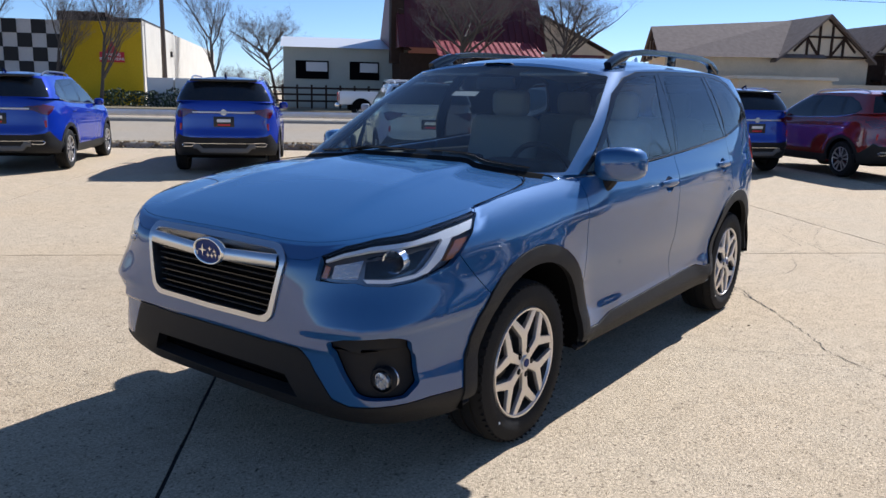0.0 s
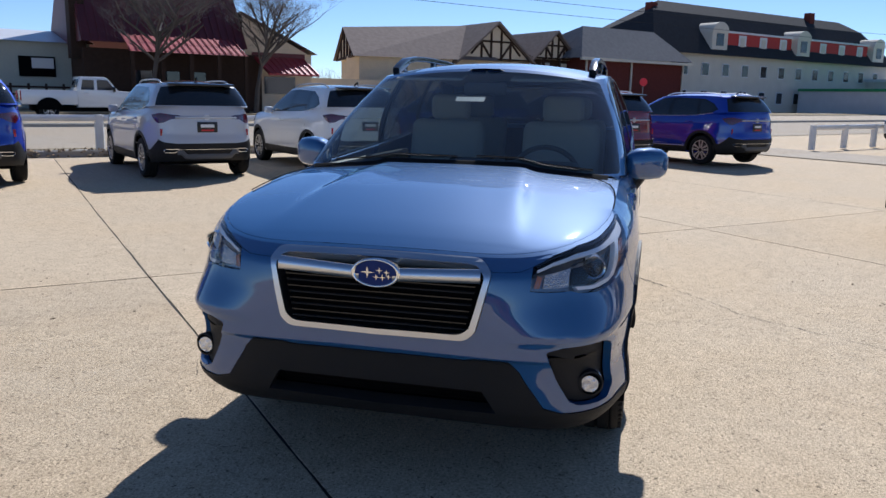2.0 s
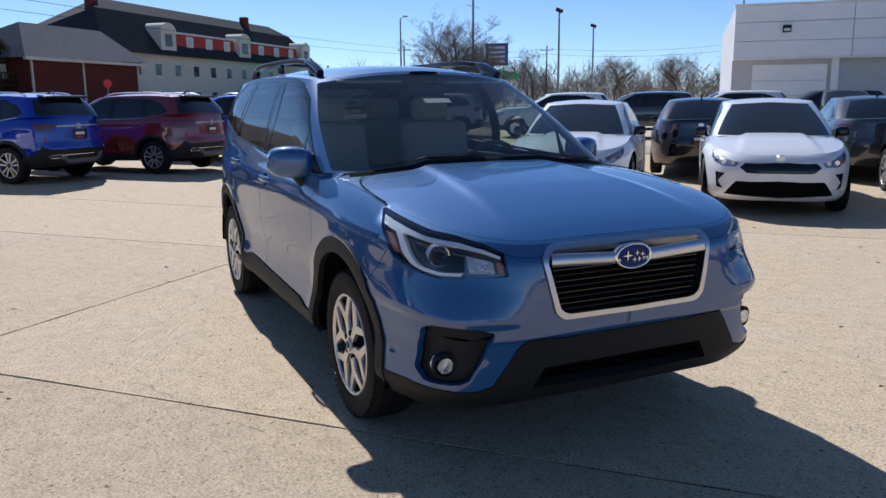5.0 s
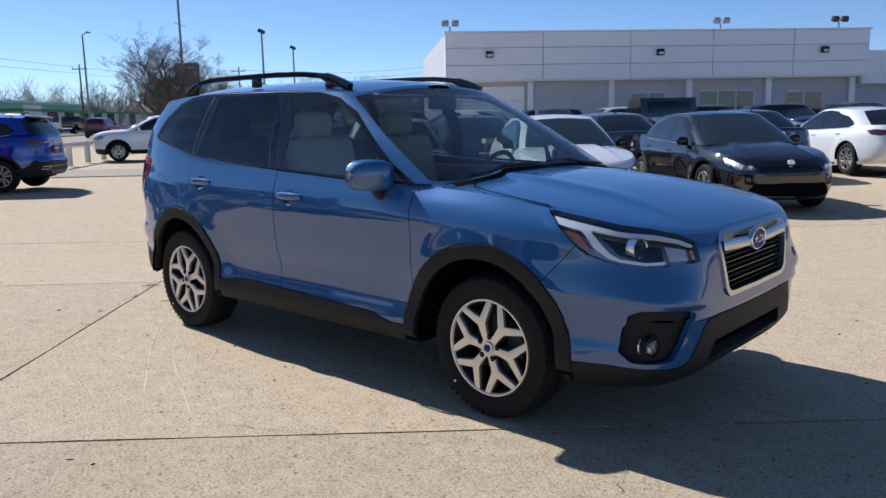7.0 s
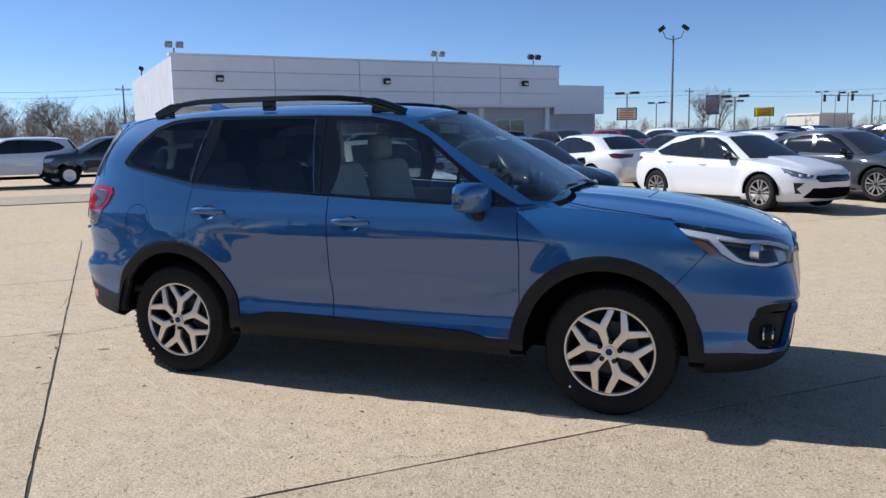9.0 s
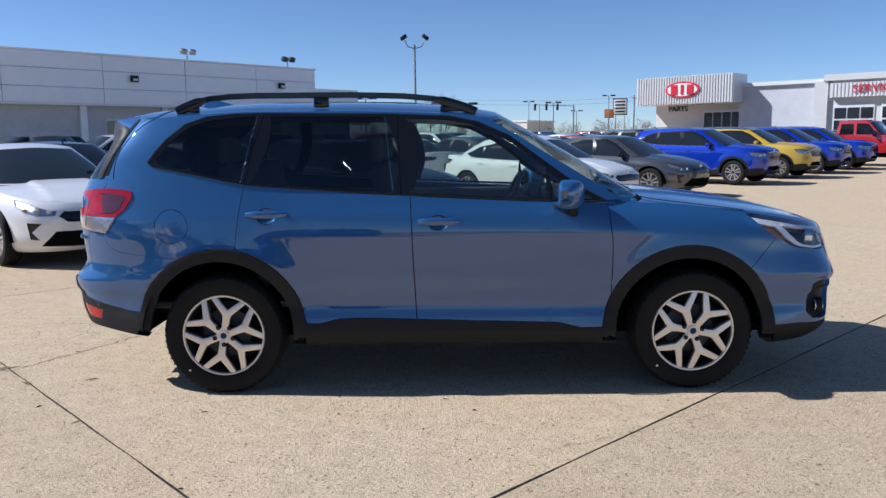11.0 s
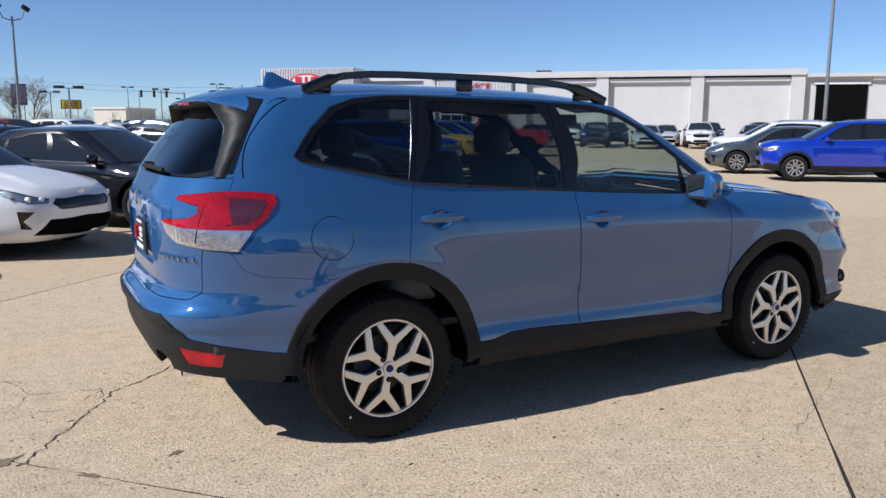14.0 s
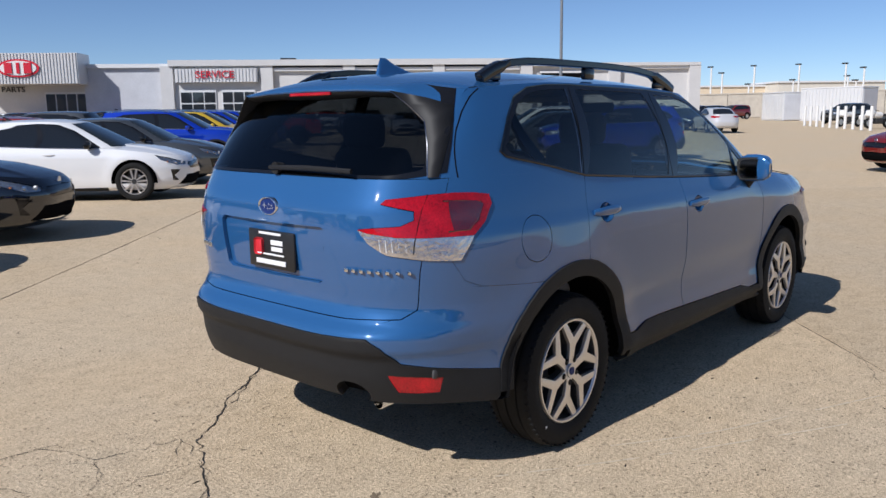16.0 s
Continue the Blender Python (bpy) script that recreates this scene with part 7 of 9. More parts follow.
def pickup(label, color):
    """A full-size pickup truck."""
    t = tagged(empty("pickup_truck"), label, "pickup truck", "parked cars")
    C = color
    for s in (1, -1):
        part("bed_side", box(2.2, 0.08, 0.62, (-1.75, 0.93 * s, 0.92), 0.03), SOLID, t, color=C)
        for cx in (1.8, -1.8):
            wheel(t, (cx, 0.82 * s, 0.40), s, "v", 0.40, 0.24, 0.26)
            part("wheel_arch", prism([(0.52 * math.cos(a), 0.52 * math.sin(a)) for a in np.linspace(0, math.pi, 15)], 0.06, Matrix.Translation((cx, 0.99 * s - 0.03, 0.40)) @ Matrix.Rotation(radians(90), 4, "X")), DARK, t)
        part("headlight", box(0.10, 0.34, 0.20, (2.86, 0.74 * s, 0.98), 0.03), CLEARL, t)
        part("tail_lamp", box(0.06, 0.12, 0.42, (-2.86, 0.90 * s, 0.98), 0.02), REDL, t)
        for win in ([(0.92, 1.27), (0.60, 1.70), (0.16, 1.72), (0.16, 1.27)], [(0.04, 1.27), (0.04, 1.70), (-0.42, 1.70), (-0.50, 1.27)]):
            part("side_window", prism(win, 0.02, Matrix.Translation((0, 0.962 if s > 0 else -0.942, 0)) @ Matrix.Rotation(radians(90), 4, "X")), DKGLASS, t)
        part("wing_mirror", box(0.10, 0.22, 0.24, (0.85, 1.06 * s, 1.30), 0.04), GLOSSB, t)
        part("door_handle", box(0.18, 0.03, 0.03, (-0.3, 0.985 * s, 1.12), 0.01), CHROME, t)
    part("cab", prism([(2.85, 0.52), (2.88, 1.02), (2.70, 1.16), (1.05, 1.24), (0.60, 1.80), (0.45, 1.84), (-0.50, 1.84), (-0.66, 1.25), (-0.66, 0.50)], 1.90, Matrix.Translation((0, 0.95, 0)) @ Matrix.Rotation(radians(90), 4, "X"), bevel=0.05), SOLID, t, color=C)
    part("windscreen", box(0.02, 1.56, 0.62, (0.86, 0, 1.515), 0.01, rot=Matrix.Rotation(radians(-39), 4, "Y")), DKGLASS, t)
    part("rear_window", box(0.02, 1.4, 0.38, (-0.60, 0, 1.55), 0.01, rot=Matrix.Rotation(radians(15), 4, "Y")), DKGLASS, t)
    part("bed_floor", box(2.2, 1.8, 0.1, (-1.75, 0, 0.66), 0.02), DARK, t)
    part("tailgate", box(0.08, 1.78, 0.60, (-2.83, 0, 0.92), 0.03), SOLID, t, color=C)
    part("front_bumper", box(0.20, 1.96, 0.24, (2.92, 0, 0.58), 0.06), CHROME, t)
    part("rear_bumper", box(0.18, 1.90, 0.20, (-2.96, 0, 0.58), 0.05), CHROME, t)
    part("grille", box(0.06, 1.10, 0.42, (2.89, 0, 0.92), 0.03), GLOSSB, t)
    part("chassis", box(4.8, 1.2, 0.25, (0, 0, 0.45), 0.03), DARK, t)
    return t


def recolor(ob, c, roof=None):
    flat = SOLID if c in (WHT, YEL, TRK) else PAINT
    for o in (ob, *ob.children_recursive):
        if o.type == "MESH" and o.data.materials and o.data.materials[0] in (PAINT, SOLID):
            o.material_slots[0].link = "OBJECT"
            o.material_slots[0].material = flat
            o.color = (*(roof if roof and o.name.split(".")[0] in ("roof", "rear_spoiler") else c), 1)


def put(proto, A, B, heading, color, label, used, roof=None, scale=1.0):
    """Stands a car at (A, B) of the lot, nose along the heading in degrees."""
    x, y, z = grid(A, B)
    m = Matrix.Translation((x, y, z)) @ Matrix.Rotation(radians(heading), 4, "Z")
    if proto.name not in used:
        used.add(proto.name)
        proto.matrix_world = m
        ob = proto
    else:
        ob = copy_thing(proto, m)
    recolor(ob, color, roof)
    tagged(ob, label)
    return ob


ELB, WHT, SLV, RED, BLK, GRY, YEL, DKB, TRK = ((0.006, 0.029, 0.33), (0.74, 0.74, 0.74), (0.50, 0.50, 0.51), (0.16, 0.012, 0.010), (0.006, 0.006, 0.008), (0.05, 0.055, 0.06),
                                               (0.50, 0.33, 0.02), (0.012, 0.02, 0.06), (0.42, 0.015, 0.02))
used_ = set()
suv_ = simple_car("compact_suv", SEL, "bright blue compact SUV parked nose to the street", ELB, SUV)
sed_ = simple_car("saloon_car", SED, "white saloon car parked in a row on the lot", WHT, SEDAN)
fsuv_ = simple_car("compact_suv", SEL, "grey SUV parked far off", GRY, SUV, True)
fsed_ = simple_car("saloon_car", SED, "grey saloon car parked far off", GRY, SEDAN, True)
HA, HB = math.degrees(math.atan2(GA.y, GA.x)), math.degrees(math.atan2(GB.y, GB.x))
for B_, c_, r_, l_ in ((-6.05, ELB, None, "bright blue compact SUV parked nose to the street"), (-2.55, ELB, None, "bright blue compact SUV parked nose to the street"),
                       (0.93, SLV, BLK, "silver compact SUV with a black roof"), (3.93, WHT, BLK, "white compact SUV with a black roof"),
                       (7.14, ELB, None, "bright blue compact SUV with silver rails"), (9.5, RED, None, "dark red compact SUV with silver rails"), (12.75, ELB, None, "bright blue compact SUV with silver rails")):
    put(suv_, -9.9 if B_ == 9.5 else (-9.25 if B_ > 12 else -11.15), B_, HA + 180, c_, l_, used_, r_)
for A_, B_, c_, l_ in ((0.1, 7.95, WHT, "white saloon car with a black grille, nose out"), (2.78, 7.7, WHT, "white saloon car with dark wheels, nose out"), (5.45, 7.35, BLK, "black saloon car parked nose out in a row"),
                       (10.25, 6.75, WHT, "white saloon car parked side on in the row"), (13.5, 6.7, GRY, "dark grey saloon car parked nose out")):
    put(sed_, A_, B_, HB + 180, c_, l_, used_)
for A_, c_, l_ in ((18.75, ELB, "bright blue compact SUV parked nose out"), (22.3, YEL, "yellow compact SUV with a black roof"), (25.6, ELB, "bright blue compact SUV parked nose out"), (28.9, ELB, "bright blue compact SUV parked nose out")):
    put(suv_, A_, 6.9, HB + 180, c_, l_, used_, BLK if c_ is YEL else None)
for A_, c_, l_ in ((1.9, BLK, "black saloon car seen from behind, nose to the building"), (4.9, GRY, "dark grey saloon car in the second row"), (7.9, DKB, "dark blue saloon car in the second row"),
                   (10.75, WHT, "white saloon car seen from behind, nose to the building"), (13.9, GRY, "grey saloon car in the second row"), (16.9, WHT, "white saloon car in the second row"), (20.0, RED, "dark red saloon car in the second row")):
    put(sed_, A_, 12.3, HB, c_, l_, used_)
# front SUVs across the aisle and the row by the service building
put(suv_, 18.55, -6.0, HB, ELB, "bright blue compact SUV parked side on", used_)
put(sed_, 21.6, -4.9, HB, GRY, "dark grey saloon car parked beside a blue SUV", used_)
put(suv_, 24.8, -5.2, HB, WHT, "white SUV parked in a row", used_)
put(sed_, 12.2, -12.45, HB, RED, "red car at the edge of the lot", used_)
rr_ = random.Random(5)
for i in range(9):
    put(fsuv_ if i % 3 else fsed_, 51.5 + rr_.uniform(-0.6, 0.6), 6.8 - i * 3.0 + rr_.uniform(-0.4, 0.4), HA + 180, (GRY, WHT, BLK, SLV, GRY, BLK, WHT, DKB, SLV)[i],
        ("dark grey car before the service hall", "white SUV before the service hall", "black SUV before the service hall", "silver car before the service hall", "grey SUV before the service hall", "black SUV before the service hall", "white car before the service hall", "dark blue SUV before the service hall", "silver SUV before the service hall")[i], used_)
for i in range(10):
    put(fsed_ if i % 2 else fsuv_, 46.0 + rr_.uniform(-1.0, 1.0), 8.5 - i * 3.15, HA + 180, (WHT, GRY, DKB, SLV, WHT, BLK, GRY, WHT, RED, DKB)[i], ("white car facing the lot", "grey car facing the lot", "dark blue car facing the lot", "silver car facing the lot", "white car facing the lot", "black car facing the lot", "grey car facing the lot", "white car facing the lot", "red car facing the lot", "dark blue car facing the lot")[i] + " by the service hall", used_)
names_ = ((WHT, "white"), (GRY, "grey"), (BLK, "black"), (SLV, "silver"), (RED, "dark red"), (DKB, "dark blue"))
for row in range(4):
    for i in range(13):
        c_, n_ = names_[rr_.randrange(6)]
        put(fsed_ if rr_.random() < 0.6 else fsuv_, 24 + i * 3.3 + rr_.uniform(-0.3, 0.3) + row * 2, 13.0 + row * 5.6 + rr_.uniform(-0.2, 0.2), HB + 180 * (row % 2), c_, n_ + " car parked in the crowded back rows", used_)
for i in range(7):
    c_, n_ = names_[rr_.randrange(6)]
    put(fsuv_, 6.5 + i * 3.2, 24.5 + rr_.uniform(-0.4, 0.4), HB + 180, c_, n_ + " SUV parked before the grey showroom", used_)
for i, (c_, n_) in enumerate(((WHT, "white"), (WHT, "white"), (GRY, "grey"), (WHT, "white"), (BLK, "black"), (SLV, "silver"), (GRY, "grey"), (BLK, "black"))):
    put(suv_ if i == 0 else fsuv_, -8.15 if i == 0 else -6.2 + i * 3.0, 24.8, 242 if i == 0 else HA + 185, c_, n_ + " SUV parked beyond the lane", used_)
truck_ = pickup("white pickup truck on the side road", (0.72, 0.72, 0.72))
put(truck_, -35.0, 3.4, HB, (0.72, 0.72, 0.72), "white pickup truck on the side road", used_)
put(truck_, 32.4, 6.3, HB + 180, TRK, "bright red pickup truck at the end of the row", used_)
put(truck_, 9.5, 20.8, HB, BLK, "black pickup truck parked before the showroom", used_)
put(fsed_, 40.6, -19.2, HA - 8, SLV, "silver-grey saloon car alone on the lot", used_)
put(fsuv_, -24.0, -11.5, HB, BLK, "dark SUV on the road", used_)
for A_, B_, c_, n_ in ((54.5, -36.2, GRY, "dark grey"), (84, -36, DKB, "dark blue"), (86, -39, BLK, "black"), (87, -42, RED, "red"), (81, -39.5, RED, "dark red"), (45, -37.5, DKB, "dark blue")):
    put(fsuv_, A_, B_, HB + 20, c_, n_ + " SUV at the far edge of the lot", used_)


# ---- buildings ----
PANELW = mat("pale_metal_panel", (0.80, 0.80, 0.82), 0.45, 0.2, var=0.05, scale=1.5)
GREYW = mat("grey_stucco", (0.52, 0.53, 0.56), 0.9, var=0.10, scale=1.2, bump=0.2, bscale=60, spec=0.08)
WHITEW = mat("white_painted_block", (0.56, 0.55, 0.54), 0.75, var=0.06, scale=0.8, bump=0.15, bscale=30, spec=0.08)
SHEETR = mat("white_ribbed_metal", (0.62, 0.62, 0.62), 0.4, 0.1, var=0.05, scale=0.5)
WINM = mat("dark_window_glass", (0.02, 0.024, 0.03), 0.04, spec=0.8)
FRAMEM = mat("pale_window_frame", (0.66, 0.66, 0.66), 0.5)
SIGNR = mat("red_sign", (0.55, 0.012, 0.03), 0.4)
ROOFB = mat("brown_shingle", (0.20, 0.16, 0.138), 0.9, var=0.25, scale=3, bump=0.5, bscale=12, spec=0.08)
ROOFG = mat("dark_grey_shingle", (0.035, 0.037, 0.042), 0.9, var=0.25, scale=3, bump=0.5, bscale=12, spec=0.08)
BEIGE = mat("beige_stucco", (0.66, 0.55, 0.40), 0.9, var=0.10, scale=1.0, spec=0.08)
TIMBER = mat("dark_timber", (0.05, 0.032, 0.024), 0.8, var=0.2, scale=4, spec=0.08)
BRICKR = mat("dark_red_brick", (0.12, 0.035, 0.03), 0.85, var=0.25, scale=5, spec=0.08)
REDW = mat("red_boards", (0.42, 0.03, 0.025), 0.7, var=0.1, scale=3)
CREAM = mat("cream_stucco", (0.62, 0.58, 0.50), 0.9, var=0.08, scale=1.0, spec=0.08)
REDROOF = mat("dark_red_metal_roof", (0.13, 0.028, 0.032), 0.5, 0.2, var=0.15, scale=2)
REDAWN = mat("red_metal_awning", (0.32, 0.035, 0.04), 0.5, 0.1, var=0.12, scale=2)
YELW = mat("yellow_wall", (0.62, 0.42, 0.02), 0.8, var=0.08, scale=1.0, spec=0.08)
BLACKW = mat("black_paint", (0.012, 0.012, 0.013), 0.7)
POLEM = mat("galvanised_pole", (0.24, 0.25, 0.26), 0.5, 0.6, var=0.15, scale=3)
WOODP = mat("weathered_pole_wood", (0.12, 0.09, 0.07), 0.9, var=0.2, scale=3)
BARK = mat("grey_brown_bark", (0.095, 0.078, 0.064), 0.95, var=0.25, scale=6)
TWIG = mat("bare_twig", (0.165, 0.137, 0.117), 0.95, island=True)
HEDGE = mat("dark_evergreen_leaf", (0.03, 0.05, 0.022), 0.7, island=True)
GREENS = mat("green_sign_sheet", (0.02, 0.22, 0.08), 0.6)
BLUES = mat("blue_sign_sheet", (0.08, 0.12, 0.42), 0.5)
ORANGE = mat("orange_sign", (0.55, 0.16, 0.03), 0.5)
WHITEM = mat("white_enamel_pipe", (0.70, 0.69, 0.66), 0.5, var=0.1, scale=4)


class Site:
    """Builds a thing whose parts are given in (A, B, height) of the street grid."""

    def __init__(self, name, label, category, A, B):
        x, y, z = grid(A, B)
        self.A, self.B = A, B
        self.top = tagged(empty(name, Matrix.Translation((x, y, z)) @ Matrix.Rotation(math.atan2(GA.y, GA.x), 4, "Z")), label, category)

    def block(self, name, a0, a1, b0, b1, z0, z1, m, bevel=0.0, parent=None, label=""):
        return part(name, box(a1 - a0, b1 - b0, z1 - z0, ((a0 + a1) / 2 - self.A, (b0 + b1) / 2 - self.B, (z0 + z1) / 2), bevel), m, parent or self.top, label, 0)

    def mesh(self, name, pts, faces, m, parent=None):
        return mk(name, [(a - self.A, b - self.B, z) for a, b, z in pts], faces, m, parent or self.top, smooth=False)


def text_on(s, name, body, a, b, z, size, m, yaw, parent=None):
    """Raised letters of the built-in font."""
    cu = bpy.data.curves.new(name, "FONT")
    cu.body, cu.size, cu.extrude, cu.align_x, cu.align_y = body, size, 0.03, "CENTER", "CENTER"
    tmp = bpy.data.objects.new("tmp", cu)
    scene.collection.objects.link(tmp)
    me = bpy.data.meshes.new_from_object(tmp.evaluated_get(bpy.context.evaluated_depsgraph_get()))
    bpy.data.objects.remove(tmp)
    me.materials.clear()
    me.materials.append(m)
    ob = new(name, me)
    ob.parent = parent or s.top
    ob.matrix_local = Matrix.Translation((a - s.A, b - s.B, z)) @ Matrix.Rotation(radians(yaw), 4, "Z") @ Matrix.Rotation(radians(90), 4, "X")
    return ob


def showroom():
    s = Site("showroom_building", "pale grey flat-roofed showroom with metal fascia panels", "building", 14, 33.5)
    for i, (a0, a1) in enumerate(zip((3.4, 8.2, 12.6, 16.8, 21.0), (8.2, 12.6, 16.8, 21.0, 25.0))):
        for z0, z1 in ((3.15, 3.9), (3.9, 4.75), (4.75, 5.5)):
            s.block("fascia_panel", a0 + 0.012, a1 - 0.012, 33.5, 33.7, z0 + 0.012, z1 - 0.012, PANELW)
    s.block("parapet_cap", 3.35, 25.05, 33.42, 34.1, 5.5, 5.58, PANELW)
    s.block("fascia_core", 3.42, 24.98, 33.66, 50, 3.15, 5.46, GREYW)
    s.block("wall", 3.42, 24.9, 34.3, 50, 0, 3.15, GREYW)
    s.block("soffit", 3.42, 24.98, 33.55, 34.4, 3.08, 3.15, PANELW)
    s.block("wing_wall", 24.9, 28.4, 34.5, 50, 0, 4.25, GREYW)
    s.block("wing_fascia", 24.95, 28.6, 33.9, 50, 2.7, 4.45, PANELW)
    for a in (7.7, 11.85, 15.9, 20.1, 24.6):
        s.block("pilaster", a - 0.15, a + 0.15, 34.1, 34.35, 0, 3.1, PANELW)
    door = s.block("garage_door", 4.3, 7.4, 34.22, 34.32, 0, 2.85, PANELW)
    for z in (0.7, 1.4, 2.1):
        s.block("door_groove", 4.3, 7.4, 34.20, 34.225, z, z + 0.03, GREYW, parent=door)
    for a0, a1, z0, z1 in ((12.9, 14.7, 0.9, 2.45), (16.5, 19.4, 0.1, 2.5), (21.1, 23.1, 0.9, 2.4)):
        w = s.block("window", a0, a1, 34.24, 34.32, z0, z1, FRAMEM)
        n = 2 if a1 - a0 < 2.5 else 3
        for i in range(n):
            q0 = a0 + (a1 - a0) * i / n + 0.06
            s.block("pane", q0, a0 + (a1 - a0) * (i + 1) / n - 0.06, 34.21, 34.25, z0 + 0.07, z1 - 0.07, WINM, parent=w)
    for a in (5.55, 14.07, 22.58):
        l = tagged(Site("wall_lamp", "dark box-shaped wall lamp on the fascia", "wall lamp", a, 33.4).top, group="wall lamps")
        part("housing", box(0.34, 0.24, 0.32, (0, -0.02, 4.45 + 0.0), 0.03), BLACKW, l)
        part("lens", box(0.26, 0.02, 0.12, (0, -0.14, 4.40), 0.01), FRAMEM, l)
        l.scale = (1, 1, 0.955)
    for a, b in ((24.2, 35), (3.8, 35), (17.8, 35)):
        f = Site("roof_floodlight", "pair of dark floodlights on a roof bracket", "floodlight", a, b).top
        part("bracket", tube([(0, 0, 5.4), (0, 0, 6.0)], 0.04, 0.04, 6), POLEM, f)
        for d in (-0.25, 0.25):
            part("floodlight_head", box(0.35, 0.25, 0.28, (d, -0.1, 6.15), 0.04, rot=Matrix.Rotation(0.5, 4, "X")), POLEM if a < 20 else BLACKW, f)
        f.scale = (1, 1, 0.958)

    s.top.scale = (1, 1, 0.958)


def service_hall():
    s = Site("service_hall", "long white service hall with pilasters and a flat roof", "building", 68.5, 0)
    s.block("wall", 68.8, 95, -30, 10.5, 0, 5.7, WHITEW)
    s.block("wall", 68.7, 95, 10.5, 19.0, 0, 6.1, WHITEW)
    s.block("wall", 68.9, 95, 19.0, 26.5, 0, 5.9, GREYW)
    s.block("roof_band", 68.2, 95.2, -14.0, 19.0, 5.85, 6.4, WHITEW)
    s.block("roof_band", 68.3, 95.2, -30.1, -14.0, 5.65, 5.95, WHITEW)
    s.block("roof_band", 68.6, 95.2, 19.0, 26.6, 5.75, 6.1, FRAMEM)
    for b in (19.2, 10.4, 3.0, -5.2, -13.4, -21.8, -29.6):
        s.block("pilaster", 68.35, 68.85, b - 0.55, b + 0.55, 0, 5.85 if b > -14 else 5.65, WHITEW)
    for b0, b1 in ((3.6, 9.8), (-4.6, 2.4), (-12.8, -5.8), (-21.2, -19.2), (-29.0, -22.4)):
        s.block("eave_shadow_trim", 68.5, 68.85, b0, b1, 5.35, 5.65, FRAMEM)
    f = s.block("sign_fascia", 68.1, 68.75, 11.2, 18.4, 4.35, 5.6, SHEETR)
    for i in range(24):
        s.block("rib", 68.04, 68.11, 11.3 + i * 0.297, 11.42 + i * 0.297, 4.37, 5.58, WHITEW, parent=f)
    text_on(s, "service_lettering", "SERVICE", 67.98, 14.9, 5.02, 0.95, SIGNR, -90, f)
    for b0, b1 in ((11.5, 14.5), (15.0, 18.2)):
        d = s.block("glazed_door", 68.6, 68.78, b0, b1, 0, 3.7, FRAMEM)
        for i in range(3):
            for z in (0.3, 1.4, 2.5):
                s.block("pane", 68.56, 68.62, b0 + 0.1 + i * (b1 - b0 - 0.1) / 3, b0 + (i + 1) * (b1 - b0 - 0.1) / 3, z, z + 0.95, WINM, parent=d)
    s.block("bay_opening", 68.7, 68.84, -18.9, -14.9, 0, 5.0, DARK)
    s.block("bay_frame", 68.66, 68.86, -19.1, -14.7, 5.0, 5.2, FRAMEM)
    s.block("roof_vent", 71, 72, 8.0, 9.4, 6.4, 6.75, BLACKW)
    s.block("upper_band", 76, 95, -14, 20.5, 6.4, 6.8, WHITEW)
    s.top.scale = (1, 1, 0.955)
    k = Site("parts_building", "white parts building with a ribbed sign canopy", "building", 68.5, 32)
    k.block("wall", 69.5, 90, 26.5, 36.0, 0, 5.6, WHITEW)
    c = k.block("sign_canopy", 66.6, 69.6, 26.9, 36.6, 4.25, 7.0, SHEETR)
    for i in range(36):
        k.block("rib", 66.53, 66.62, 27.0 + i * 0.268, 27.11 + i * 0.268, 4.27, 6.98, WHITEW, parent=c)
    n = 40
    for nm, ra, rb, d, m_ in (("sign_oval", 1.72, 0.80, 66.44, SIGNR), ("oval_field", 1.50, 0.64, 66.40, WHITEM), ):
        v = [(66.5, 31.75 + ra * math.cos(2 * math.pi * i / n), 5.65 + rb * math.sin(2 * math.pi * i / n)) for i in range(n)]
        v += [(d, b, z) for _, b, z in v]
        k.mesh(nm, v, [tuple(range(n, 2 * n))] + [(i, (i + 1) % n, n + (i + 1) % n, n + i) for i in range(n)], m_, c)
    for b0, w_, tilt in ((32.55, 0.62, 0), (31.75, 0.26, 0), (30.95, 0.62, 0)):
        part("sign_bar", box(0.06, w_, 0.95, (66.36 - k.A, b0 - k.B, 5.65), 0.0, rot=Matrix.Rotation(radians(tilt), 4, "X")), SIGNR, c, smooth=0)
    text_on(k, "parts_lettering", "PARTS", 69.44, 33.6, 3.85, 0.72, BLACKW, -90)
    d = k.block("entrance", 69.3, 69.52, 27.2, 30.9, 0, 3.6, FRAMEM)
    for i in range(4):
        k.block("pane", 69.24, 69.32, 27.3 + i * 0.9, 28.08 + i * 0.9, 0.2, 3.4, WINM, parent=d)
    k.top.scale = (1, 1, 0.945)
    k.top.location = k.top.location - Vector((GB.x, GB.y, 0)) * 0.75


